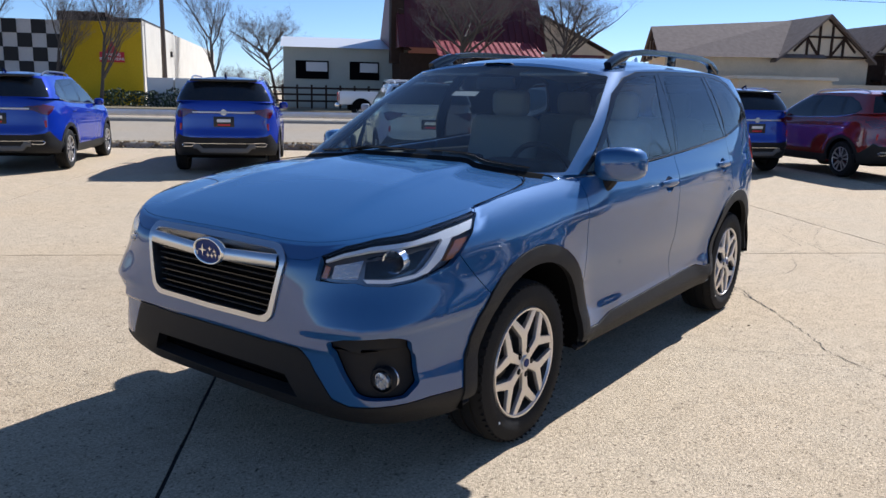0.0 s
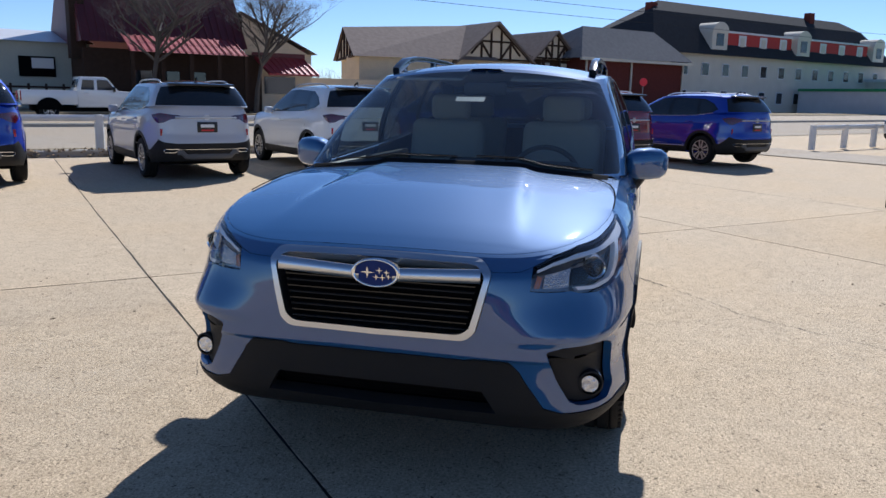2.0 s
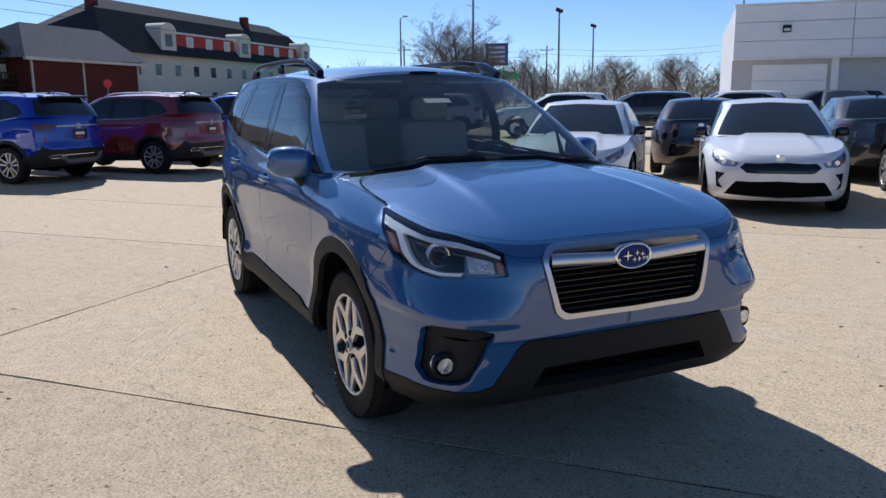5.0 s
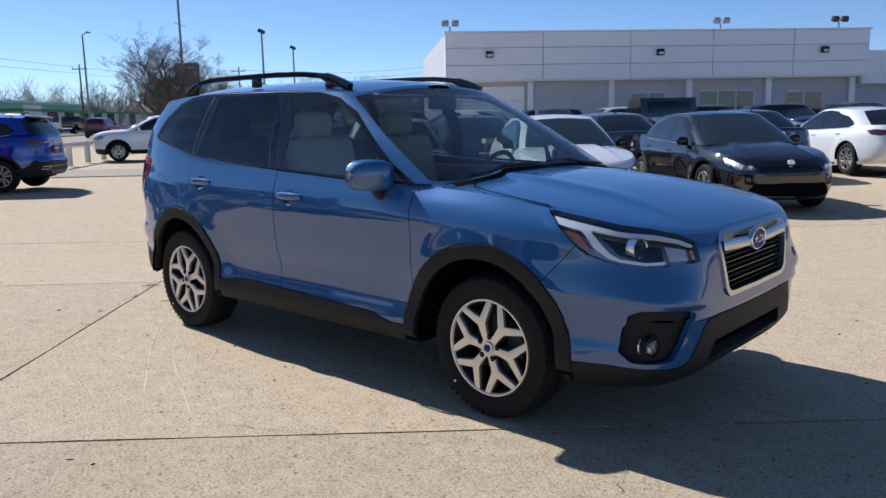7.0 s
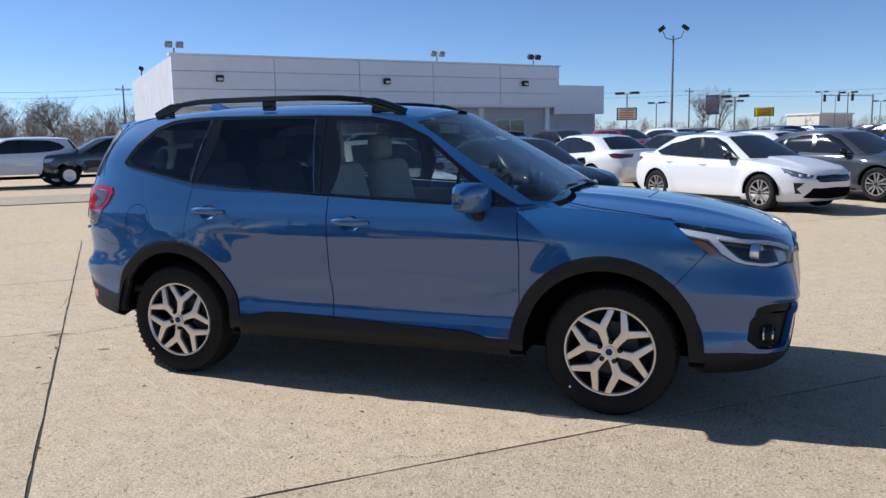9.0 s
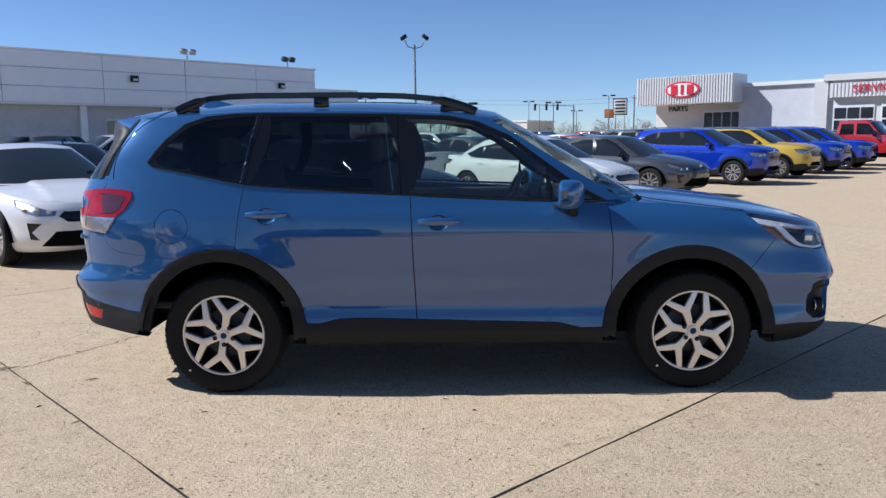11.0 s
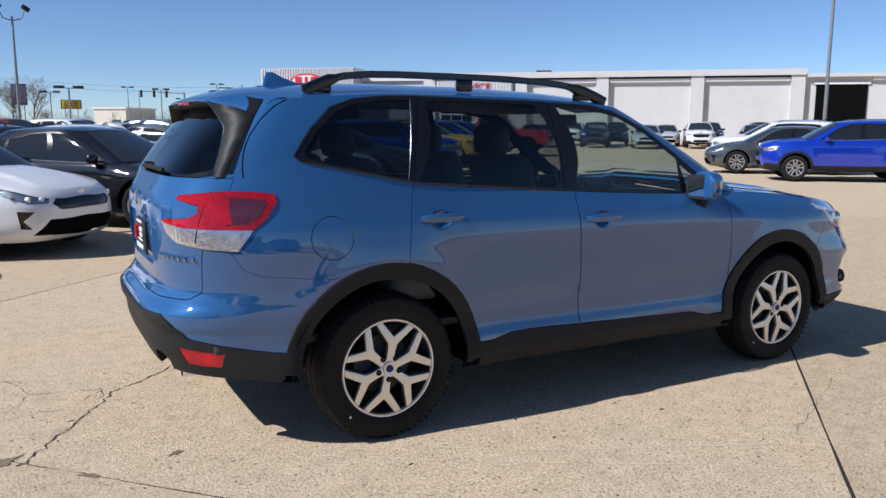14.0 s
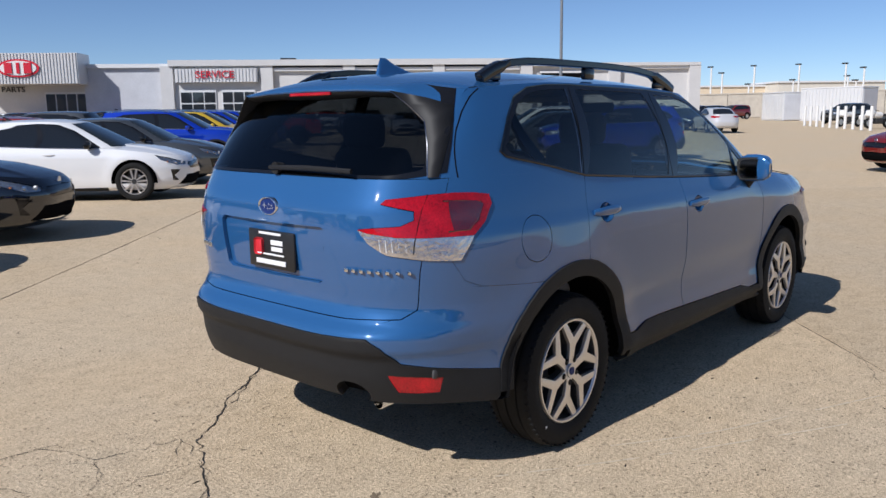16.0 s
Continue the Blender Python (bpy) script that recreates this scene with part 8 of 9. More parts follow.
def gable(s, name, a, b0, b1, z0, z1, depth, roof, wall, timber=True):
    """A cross gable that faces the street, with timbering."""
    bm_ = (b0 + b1) / 2
    g = s.mesh(name, [(a, b0, z0), (a, b1, z0), (a, bm_, z1), (a - depth, b0, z0), (a - depth, b1, z0), (a - depth, bm_, z1)], [(0, 1, 2), (3, 5, 4), (0, 3, 4, 1)], wall)
    o = 0.45
    for sgn, be in ((1, b0), (-1, b1)):
        k = (z1 - z0) / (bm_ - b0)
        s.mesh("gable_roof", [(a + 0.5, be - sgn * o, z0 - k * o + 0.12), (a + 0.5, bm_, z1 + 0.12), (a - depth, bm_, z1 + 0.12), (a - depth, be - sgn * o, z0 - k * o + 0.12),
                              (a + 0.5, be - sgn * o, z0 - k * o - 0.08), (a + 0.5, bm_, z1 - 0.08), (a - depth, bm_, z1 - 0.08), (a - depth, be - sgn * o, z0 - k * o - 0.08)],
               [(0, 1, 2, 3), (4, 7, 6, 5), (0, 4, 5, 1), (0, 3, 7, 4)], roof, g)
    if timber:
        h = z1 - z0
        w = b1 - b0
        def beam(p, q):
            part("timber", tube([(a + 0.04 - s.A, p[0] - s.B, p[1]), (a + 0.04 - s.A, q[0] - s.B, q[1])], 0.11, 0.11, 4), TIMBER, g, smooth=0)
        beam((b0, z0 + 0.1), (b1, z0 + 0.1))
        beam((b0 + 0.1, z0 + 0.1), (bm_, z1 - 0.15))
        beam((b1 - 0.1, z0 + 0.1), (bm_, z1 - 0.15))
        for f in (0.3, 0.43, 0.57, 0.7):
            zz = z0 + h * (1 - abs(f - 0.5) * 2) - 0.2
            beam((b0 + w * f, z0), (b0 + w * f, zz))
        beam((b0 + w * 0.16, z0 + h * 0.15), (b0 + w * 0.3, z0 + h * 0.5))
        beam((b0 + w * 0.84, z0 + h * 0.15), (b0 + w * 0.7, z0 + h * 0.5))
        beam((b0 + w * 0.3, z0 + h * 0.5), (b0 + w * 0.7, z0 + h * 0.5))
        beam((b0 + w * 0.43, z0 + h * 0.05), (b0 + w * 0.3, z0 + h * 0.45))
        beam((b0 + w * 0.57, z0 + h * 0.05), (b0 + w * 0.7, z0 + h * 0.45))


def tudor():
    s = Site("timbered_house", "beige house with a brown roof and timbered gables", "house", -52, 33)
    s.block("wall", -60.6, -52.3, 28.4, 43.2, 0, 4.3, BEIGE)
    s.block("end_wall", -54.5, -52.3, 25.9, 28.4, 0, 4.2, BEIGE)
    s.mesh("roof", [(-51.5, 25.0, 4.1), (-51.5, 39, 4.3), (-56.5, 39, 7.55), (-56.5, 26.5, 6.65), (-61.5, 28, 4.1), (-61.5, 39, 4.3)], [(0, 1, 2, 3), (3, 2, 5, 4)], ROOFB)
    eg = s.mesh("end_gable", [(-52, 25.3, 4.1), (-56.5, 26.75, 6.5), (-61, 28.2, 4.1), (-52, 26.3, 4.1), (-56.5, 27.75, 6.5), (-61, 29.2, 4.1)], [(0, 1, 2), (3, 5, 4), (0, 2, 5, 3)], BEIGE)
    for p_, q_ in (((-52, 25.3, 4.1), (-56.5, 26.75, 6.5)), ((-56.5, 26.75, 6.5), (-61, 28.2, 4.1)), ((-52, 25.3, 4.15), (-61, 28.2, 4.15)), ((-53.6, 25.8, 4.1), (-53.6, 25.8, 4.95)), ((-55.0, 26.25, 4.1), (-55.0, 26.25, 5.7)), ((-56.5, 26.72, 4.1), (-56.5, 26.72, 6.4)), ((-58.2, 27.3, 4.1), (-58.2, 27.3, 5.6))):
        part("timber", tube([(a - s.A + 0.03, b - s.B - 0.06, z) for a, b, z in (p_, q_)], 0.11, 0.11, 4), TIMBER, eg, smooth=0)
    gable(s, "gable_wall", -52.0, 35.1, 42.9, 4.35, 7.5, 6, ROOFB, BEIGE)
    s.block("fence_wall", -50.3, -50.0, 16, 44, 0, 2.3, BEIGE)
    t = Site("timbered_annexe", "two-storey annexe with dark timber balconies", "house", -53, 47)
    t.block("wall", -64, -53.4, 43.8, 53.0, 0, 5.0, TIMBER)
    gable(t, "gable_wall", -53.0, 43.9, 49.3, 4.7, 7.2, 9, ROOFB, BEIGE)
    t.mesh("roof", [(-52.6, 48, 4.8), (-52.6, 54.5, 4.9), (-58, 54.5, 7.0), (-58, 48, 7.0)], [(0, 1, 2, 3)], ROOFB)
    for z in (0.2, 2.6):
        b_ = t.block("balcony", -53.4, -52.2, 44.5, 48.8, z, z + 0.15, TIMBER)
        for i in range(12):
            t.block("baluster", -52.3, -52.22, 44.6 + i * 0.37, 44.68 + i * 0.37, z + 0.15, z + 1.0, TIMBER, parent=b_)
        t.block("handrail", -52.34, -52.18, 44.5, 48.8, z + 1.0, z + 1.1, TIMBER, parent=b_)
    for b in (44.7, 46.6, 48.6):
        t.block("post", -52.4, -52.2, b - 0.1, b + 0.1, 0, 4.8, TIMBER)
    for z in (0.9, 3.2):
        for b in (45.4, 47.5):
            t.block("window", -53.42, -53.3, b, b + 0.9, z, z + 1.2, CREAM)
    c = Site("garden_shed", "low beige shed with a pale sheet roof beside the house", "shed", -48, 32)
    c.block("wall", -49.3, -46.8, 28.9, 36.2, 0, 2.5, BEIGE)
    c.block("roof", -49.6, -46.5, 28.6, 36.5, 2.5, 2.72, CREAM)


def inn():
    s = Site("inn_building", "cream inn with a dark mansard roof and red dormer band", "hotel", -52, 75)
    s.block("wall", -68, -53.0, 60, 105, 0, 6.2, CREAM)
    s.mesh("mansard_roof", [(-52.2, 59, 6.0), (-52.2, 106, 6.0), (-55.8, 102.6, 10.5), (-55.8, 62.4, 10.5), (-57.6, 100, 11.8), (-57.6, 65, 11.8), (-69, 106, 6.0), (-69, 59, 6.0)],
           [(0, 1, 2, 3), (3, 2, 4, 5), (0, 3, 7), (3, 5, 7), (1, 6, 2), (2, 6, 4), (5, 4, 6, 7)], ROOFG)
    for b in (69.6, 85.0, 101.6):
        d = s.block("dormer", -56, -52.6, b - 1.3, b + 1.3, 6.6, 8.5, CREAM)
        n = 12
        v = [(-52.5, b + 1.35 * math.cos(math.pi * i / n), 8.4 + 1.1 * math.sin(math.pi * i / n)) for i in range(n + 1)]
        v += [(-57, y, z) for _, y, z in v]
        s.mesh("dormer_roof", v, [(i, i + 1, n + 2 + i, n + 1 + i) for i in range(n)] + [tuple(range(n + 1))], CREAM, d)
        s.block("pane", -52.6, -52.55, b - 0.6, b + 0.6, 7.0, 8.3, WINM, parent=d)
    for b0, b1 in ((71.3, 83.4), (86.8, 99.9)):
        w = s.block("red_band", -55, -53.2, b0, b1, 6.6, 8.5, REDW)
        s.block("band_cap", -55, -53.0, b0, b1, 8.5, 8.7, FRAMEM, parent=w)
        k = 3
        for i in range(k):
            c_ = b0 + (b1 - b0) * (i + 0.6) / 3.2
            s.block("window", -53.22, -53.14, c_, c_ + 1.3, 6.75, 8.35, FRAMEM, parent=w)
            s.block("pane", -53.15, -53.1, c_ + 0.3, c_ + 1.0, 6.95, 8.1, CREAM, parent=w)
    for i in range(12):
        for z in (0.9, 3.8):
            w = s.block("window", -53.05, -52.93, 64 + i * 3.4, 65.2 + i * 3.4, z, z + 1.4, FRAMEM)
            s.block("pane", -52.95, -52.9, 64.1 + i * 3.4, 65.1 + i * 3.4, z + 0.1, z + 1.3, WINM, parent=w)
    s.block("chimney", -57.5, -56.6, 63, 63.9, 7.5, 11.4, BRICKR)
    s.block("chimney", -57.5, -56.6, 92, 92.9, 9.5, 12.4, BRICKR)
    w = Site("brick_wing", "low dark red brick wing with a grey hipped roof", "building", -51, 55)
    w.block("wall", -62, -51.0, 48.5, 62.0, 0, 4.9, BRICKR)
    w.mesh("hipped_roof", [(-50.2, 47.4, 4.85), (-50.2, 62.6, 5.0), (-53.5, 60.2, 8.0), (-53.5, 50.4, 8.0), (-63, 47.4, 4.85), (-63, 62.6, 5.0)], [(0, 1, 2, 3), (0, 3, 4), (1, 5, 2), (3, 2, 5, 4)],
           mat("grey_shingle", (0.16, 0.16, 0.165), 0.9, var=0.2, scale=3, bump=0.4, bscale=12, spec=0.08))
    w.block("eave_board", -50.4, -50.1, 47.4, 62.6, 4.65, 4.9, CREAM)
    for b in (48.6, 54.5, 61.9):
        w.block("white_post", -50.95, -50.8, b, b + 0.14, 0, 4.7, CREAM)


def barn():
    s = Site("red_roofed_restaurant", "dark barn-like restaurant with red metal roofs", "building", -44, 10)
    s.block("wall", -56, -45.5, 4.9, 15.4, 0, 3.6, TIMBER)
    s.mesh("barn_roof", [(-44.6, 4.7, 3.9), (-44.6, 14.2, 3.9), (-47.2, 14.2, 7.3), (-47.2, 4.7, 7.3), (-52, 14.2, 8.6), (-52, 4.7, 8.6), (-58, 14.2, 3.9), (-58, 4.7, 3.9)],
           [(0, 1, 2, 3), (3, 2, 4, 5), (5, 4, 6, 7), (1, 6, 4, 2), (0, 3, 5, 7)], REDROOF)
    for i in range(22):
        b = 4.8 + i * 0.44
        part("roof_seam", tube([(-44.55 - s.A, b - s.B, 3.95), (-47.15 - s.A, b - s.B, 7.35)], 0.035, 0.035, 4), REDROOF, s.top, smooth=0)
    s.block("chimney", -47.5, -46.2, 4.4, 5.2, 3.0, 9.2, TIMBER)
    aw = s.mesh("awning", [(-42.2, 6.7, 3.35), (-42.2, 13.4, 3.35), (-44.6, 13.0, 4.35), (-44.6, 6.9, 4.35)], [(0, 1, 2, 3)], REDAWN)
    for i in range(18):
        b = 6.8 + i * 0.38
        part("awning_seam", tube([(-42.2 - s.A, b - s.B, 3.40), (-44.6 - s.A, b - s.B, 4.40)], 0.03, 0.03, 4), REDAWN, aw, smooth=0)
    for b in (6.9, 8.5, 10.1, 11.7, 13.3):
        s.block("porch_post", -42.5, -42.3, b - 0.1, b + 0.1, 0, 3.35, TIMBER)
    for b in (7.6, 9.2, 10.8):
        s.block("window", -45.52, -45.42, b, b + 1.0, 1.0, 2.4, WINM)
    g = s.mesh("side_gable", [(-45.5, 14.2, 3.8), (-45.5, 18.6, 3.8), (-45.5, 14.2, 6.0)], [(0, 1, 2)], BEIGE)
    s.mesh("side_roof", [(-45.2, 14.1, 6.2), (-45.2, 19.2, 3.8), (-56, 19.2, 3.8), (-56, 14.1, 6.2)], [(0, 1, 2, 3)], ROOFB)
    s.block("side_wall", -56, -45.6, 14.2, 18.9, 0, 3.8, BEIGE)
    lean = s.mesh("lean_to_roof", [(-45.2, 14.8, 3.5), (-45.2, 18.2, 3.5), (-43.6, 18.6, 2.45), (-43.6, 15.2, 2.45), (-45.2, 14.8, 3.4), (-45.2, 18.2, 3.4), (-43.6, 18.6, 2.35), (-43.6, 15.2, 2.35)], [(0, 1, 2, 3), (4, 7, 6, 5), (3, 2, 6, 7)], REDAWN)
    for i in range(9):
        part("roof_seam", tube([(-45.2 - s.A, 14.9 + i * 0.4 - s.B, 3.54), (-43.6 - s.A, 15.3 + i * 0.4 - s.B, 2.49)], 0.03, 0.03, 4), REDAWN, lean, smooth=0)
    s.block("side_window", -45.58, -45.5, 15.6, 17.7, 1.2, 2.3, WINM)
    s.block("red_band", -45.58, -45.52, 14.8, 18.4, 3.45, 4.1, REDROOF)
    w = Site("metal_workshop", "grey-green metal workshop with a pale roof", "building", -50, 1.4)
    sm = mat("grey_green_metal", (0.42, 0.43, 0.37), 0.6, 0.1, var=0.06, scale=1)
    w.block("wall", -62, -50, -2.4, 6.0, 0, 4.0, sm)
    w.mesh("roof", [(-49.6, -2.6, 3.95), (-49.6, 6.2, 3.95), (-56, 6.2, 5.0), (-56, -2.6, 5.0), (-62, 6.2, 3.95), (-62, -2.6, 3.95)], [(0, 1, 2, 3), (3, 2, 4, 5)], SHEETR)
    for b0, b1 in ((-1.6, 0.6), (2.0, 4.0)):
        d = w.block("window", -50.1, -49.92, b0, b1, 1.9, 3.1, DARK)
        w.block("pane", -49.95, -49.9, b0 + 0.7, b1 - 0.1, 2.4, 3.0, FRAMEM, parent=d)
    f = tagged(Site("timber_fence", "dark open timber fence", "fence", -46.5, -1).top)
    for i in range(14):
        part("fence_post", box(0.12, 0.12, 1.5, (0, -5 + i * 0.9, 0.75)), TIMBER, f, smooth=0)
    for z in (0.5, 0.9, 1.3):
        part("fence_rail", box(0.06, 12, 0.12, (0.09, 0.8, z)), TIMBER, f, smooth=0)


def yellow_store():
    s = Site("yellow_store", "yellow and white store with a checkered wall", "shop building", -46, -12)
    s.block("yellow_wall", -58, -46.0, -15.1, -10.6, 0, 4.9, YELW)
    s.block("white_wall", -86, -46.02, -11.4, -10.52, 0, 5.0, CREAM)
    s.block("dark_cap", -58, -45.95, -15.2, -10.55, 4.9, 5.15, BLACKW)
    ch = s.block("checkered_wall", -58, -46.1, -24, -15.1, 0, 4.9, WHITEW)
    for i in range(9):
        for j in range(6):
            if (i + j) % 2 == 0:
                s.block("black_square", -46.12, -46.06, -15.9 - i * 0.8, -15.1 - i * 0.8, 0.1 + j * 0.8, 0.9 + j * 0.8, BLACKW, parent=ch)
    s.block("roof_box", -50, -48, -15.8, -13.0, 4.9, 5.6, TIMBER)
    sg = s.mesh("arrow_sign", [(-45.93, -13.0, 2.55), (-45.93, -11.6, 2.55), (-45.93, -11.6, 3.15), (-45.93, -11.95, 3.15), (-45.93, -12.3, 3.8), (-45.93, -12.65, 3.15), (-45.93, -13.0, 3.15)], [tuple(range(7))], SIGNR)
    text_on(s, "sign_lettering", "PARKING\nIN THE REAR", -45.9, -12.3, 2.86, 0.24, WHITEP, 90, sg)
    for b in (-10.2, -8.6):
        s.block("utility_cabinet", -45.6, -44.8, b, b + 1.5, 0, 1.7, FRAMEM)
    s.block("meter_box", -56.5, -56.1, -10.53, -10.4, 3.3, 3.7, BLACKW)


showroom()
service_hall()
tudor()
inn()
barn()
yellow_store()


# ---- poles, signs, fences ----
def light_pole(A, B, h, heads, label, yaw=0):
    x, y, z = grid(A, B)
    t = tagged(empty("lamp_post", Matrix.Translation((x, y, z)) @ Matrix.Rotation(radians(yaw), 4, "Z")), label, "lamp post", "lamp posts")
    part("pole", tube([(0, 0, 0), (0, 0, h)], [0.11, 0.07], None, 10), POLEM, t)
    part("base_plate", cyl(0.25, 0.22, 0.5, (0, 0, 0.25), "Z", 14), KERBM, t)
    if heads == "V":
        for s in (-1, 1):
            part("arm", tube([(0, 0, h - 0.3), (0, s * 0.55, h - 0.15), (0, s * 0.75, h + 0.35)], 0.04, 0.04, 6), POLEM, t)
            part("lamp_head", box(0.5, 0.55, 0.28, (0, s * 0.85, h + 0.55), 0.06, rot=Matrix.Rotation(radians(-35 * s), 4, "X")), BLACKW, t)
    elif heads == "T":
        part("arm", tube([(0, -1.1, h), (0, 1.1, h)], 0.04, 0.04, 6), POLEM, t)
        for s in (-1, 1):
            part("lamp_head", box(0.6, 0.95, 0.26, (0, s * 0.85, h + 0.1), 0.04), BLACKW, t)
    elif heads == "S":
        part("arm", tube([(0, 0, h), (0, 0.9, h + 0.3)], 0.04, 0.04, 6), POLEM, t)
        part("lamp_head", box(0.25, 0.6, 0.12, (0, 1.1, h + 0.33), 0.04), POLEM, t)
    else:
        for s in (-1, 1):
            part("lamp_head", box(0.4, 0.42, 0.3, (0, s * 0.26, h + 0.15), 0.05, rot=Matrix.Rotation(radians(25), 4, "Y")), BLACKW, t)
    return t


def white_pole(A, B, h):
    x, y, z = grid(A, B)
    t = tagged(empty("lamp_post", Matrix.Translation((x, y, z))), "distant white lamp post with a flat dark head", "lamp post", "white lamp posts")
    part("pole", tube([(0, 0, 0), (0, 0, h)], [0.16, 0.13], None, 8), WHITEM, t)
    part("lamp_head", box(0.5, 0.9, 0.2, (0, 0.2, h + 0.08), 0.04, 1), BLACKW, t, smooth=0)


def utility_pole(A, B, h):
    x, y, z = grid(A, B)
    t = tagged(empty("utility_pole", Matrix.Translation((x, y, z)) @ Matrix.Rotation(math.atan2(GA.y, GA.x), 4, "Z")), "weathered wooden utility pole with a crossarm", "utility pole", "utility poles")
    part("pole", tube([(0, 0, 0), (0, 0, h)], [0.17, 0.10], None, 8), WOODP, t)
    part("crossarm", box(2.2, 0.1, 0.12, (0, 0, h - 0.7)), WOODP, t, smooth=0)
    for d in (-1.0, 0, 1.0):
        part("insulator", cyl(0.05, 0.04, 0.2, (d, 0, h - 0.55), "Z", 8), GLOSSB, t)
    return x, y, z + h - 0.45


def wire(p, q, sag, n=18):
    pts = []
    for i in range(n + 1):
        t = i / n
        pts.append(tuple(a + (b - a) * t for a, b in zip(p[:2], q[:2])) + (p[2] + (q[2] - p[2]) * t - sag * 4 * t * (1 - t),))
    tagged(part("power_line", tube(pts, 0.022, 0.022, 4), BLACKW), "thin dark overhead power line", "power line", "power lines")


light_pole(40.4, 40.6, 8.4, "V", "tall steel lamp post with two angled heads", 90)
for A_, B_, h_, k_ in ((-9.0, 61.8, 8.2, "P"), (-7.8, 75.4, 8.0, "P"), (-25.6, 68.9, 8.9, "S"), (6.5, 72, 7.6, "P"), (14, 84, 9, "T"), (56.5, 64.7, 5.5, "T"), (85.7, 92.1, 5.9, "T"), (87.4, 90.5, 5.8, "S"), (93.7, 83.6, 5.8, "T"), (60.8, 53.3, 4.6, "T"), (140.2, 83.4, 9.4, "T"), (108.5, 75.1, 6.8, "T"), (149, 97, 6.9, "T"), (151, 112, 9.6, "T"), (165, 119, 9.4, "S"),
                           (44.3, -10.75, 12.5, "P")):
    light_pole(A_, B_, h_, k_, "distant steel lamp post with dark heads" if k_ != "S" else "slim steel street lamp with one arm", 80 if A_ > 40 and B_ > 0 else 40)
x_, y_, z_ = grid(-11.0, 42.1)
t_ = tagged(empty("aerial_mast", Matrix.Translation((x_, y_, z_)) @ Matrix.Rotation(radians(130), 4, "Z")), "tall slender dark mast with a thin crossbar", "mast")
part("mast", tube([(0, 0, 0), (0, 0, 11.0)], [0.09, 0.05], None, 8), POLEM, t_)
part("crossbar", tube([(-0.95, 0, 6.75), (0.95, 0, 6.75)], 0.02, 0.02, 6), POLEM, t_)
for A_, B_, h_ in ((123.0, -55.4, 8.1), (122.3, -57.0, 7.1), (120.1, -61.4, 8.1), (120.6, -60.8, 5.2), (117.0, -67.3, 8.1), (117.5, -66.7, 5.7), (113.6, -73.0, 8.0), (113.5, -73.4, 6.1), (112.9, -74.4, 5.4), (112.3, -75.2, 7.3)):
    white_pole(A_, B_, h_)
up_ = [utility_pole(a, b, 10.0) for a, b in ((-47.5, -60), (-47.5, -9.6), (-44, 120), (-22, 130), (10, 128), (50, 118), (112.4, 112.2), (150.9, 83.5))]
for p_, q_ in zip(up_, up_[1:]):
    for d_ in (0.0, -0.9):
        wire((p_[0], p_[1], p_[2] + d_), (q_[0], q_[1], q_[2] + d_), 0.8)


def board(A, B, z0, z1, w, yaw, m, label, legs=1, m2=None):
    """A sign board on posts."""
    x, y, z = grid(A, B)
    t = tagged(empty("sign_board", Matrix.Translation((x, y, z)) @ Matrix.Rotation(radians(yaw), 4, "Z")), label, "sign", "road signs")
    part("board", box(0.25, w, z1 - z0, (0, 0, (z0 + z1) / 2), 0.05), BLACKW, t)
    part("face", box(0.03, w * 0.88, (z1 - z0) * 0.86, (-0.14, 0, (z0 + z1) / 2), 0.02), m, t)
    if m2:
        for i in range(4):
            part("print_bar", box(0.02, w * 0.7, (z1 - z0) * 0.1, (-0.17, 0, z0 + (z1 - z0) * (0.2 + 0.2 * i)), 0), m2, t, smooth=0)
    for s in ((0,) if legs == 1 else (-w * 0.3, w * 0.3)):
        part("post", tube([(0.05, s, 0), (0.05, s, z0 + 0.1)], 0.09, 0.09, 8), POLEM, t)


board(-26.8, 114, 6.2, 9.5, 3.4, 140, BLUES, "blue and white board sign on two posts", 2, WHITEP)
board(176, 101.6, 6.6, 10.8, 3.6, 77, WHITEP, "black and white stacked sign board on posts", 2, BLACKW)
board(178, 106, 6.0, 8.2, 2.4, 78, ORANGE, "orange square sign on a post", 1)
board(111, 104.8, 4.6, 8.2, 2.4, 90, BLUES, "tall blue sign with a dark frame", 2, BLUES)
board(146, 123, 4.8, 6.8, 4.2, 85, YELW, "yellow and dark board sign", 2, BLACKW)
board(83, 96, 3.4, 5.4, 3.2, 96, CREAM, "cream board sign beside the street", 1, ORANGE)
# stop sign by the brick wing
x_, y_, z_ = grid(-39.2, 43.7)
st_ = tagged(empty("stop_sign", Matrix.Translation((x_, y_, z_)) @ Matrix.Rotation(radians(20), 4, "Z")), "red octagonal stop sign on a steel post", "stop sign")
part("post", tube([(0, 0, 0), (0, 0, 2.9)], 0.03, 0.03, 6), POLEM, st_)
part("plate", prism([(0.32 * math.cos(math.pi / 8 + i * math.pi / 4), 0.32 * math.sin(math.pi / 8 + i * math.pi / 4)) for i in range(8)], 0.02, Matrix.Translation((0.04, 0, 2.6)) @ Matrix.Rotation(radians(90), 4, "Y")), SIGNR, st_, smooth=0)


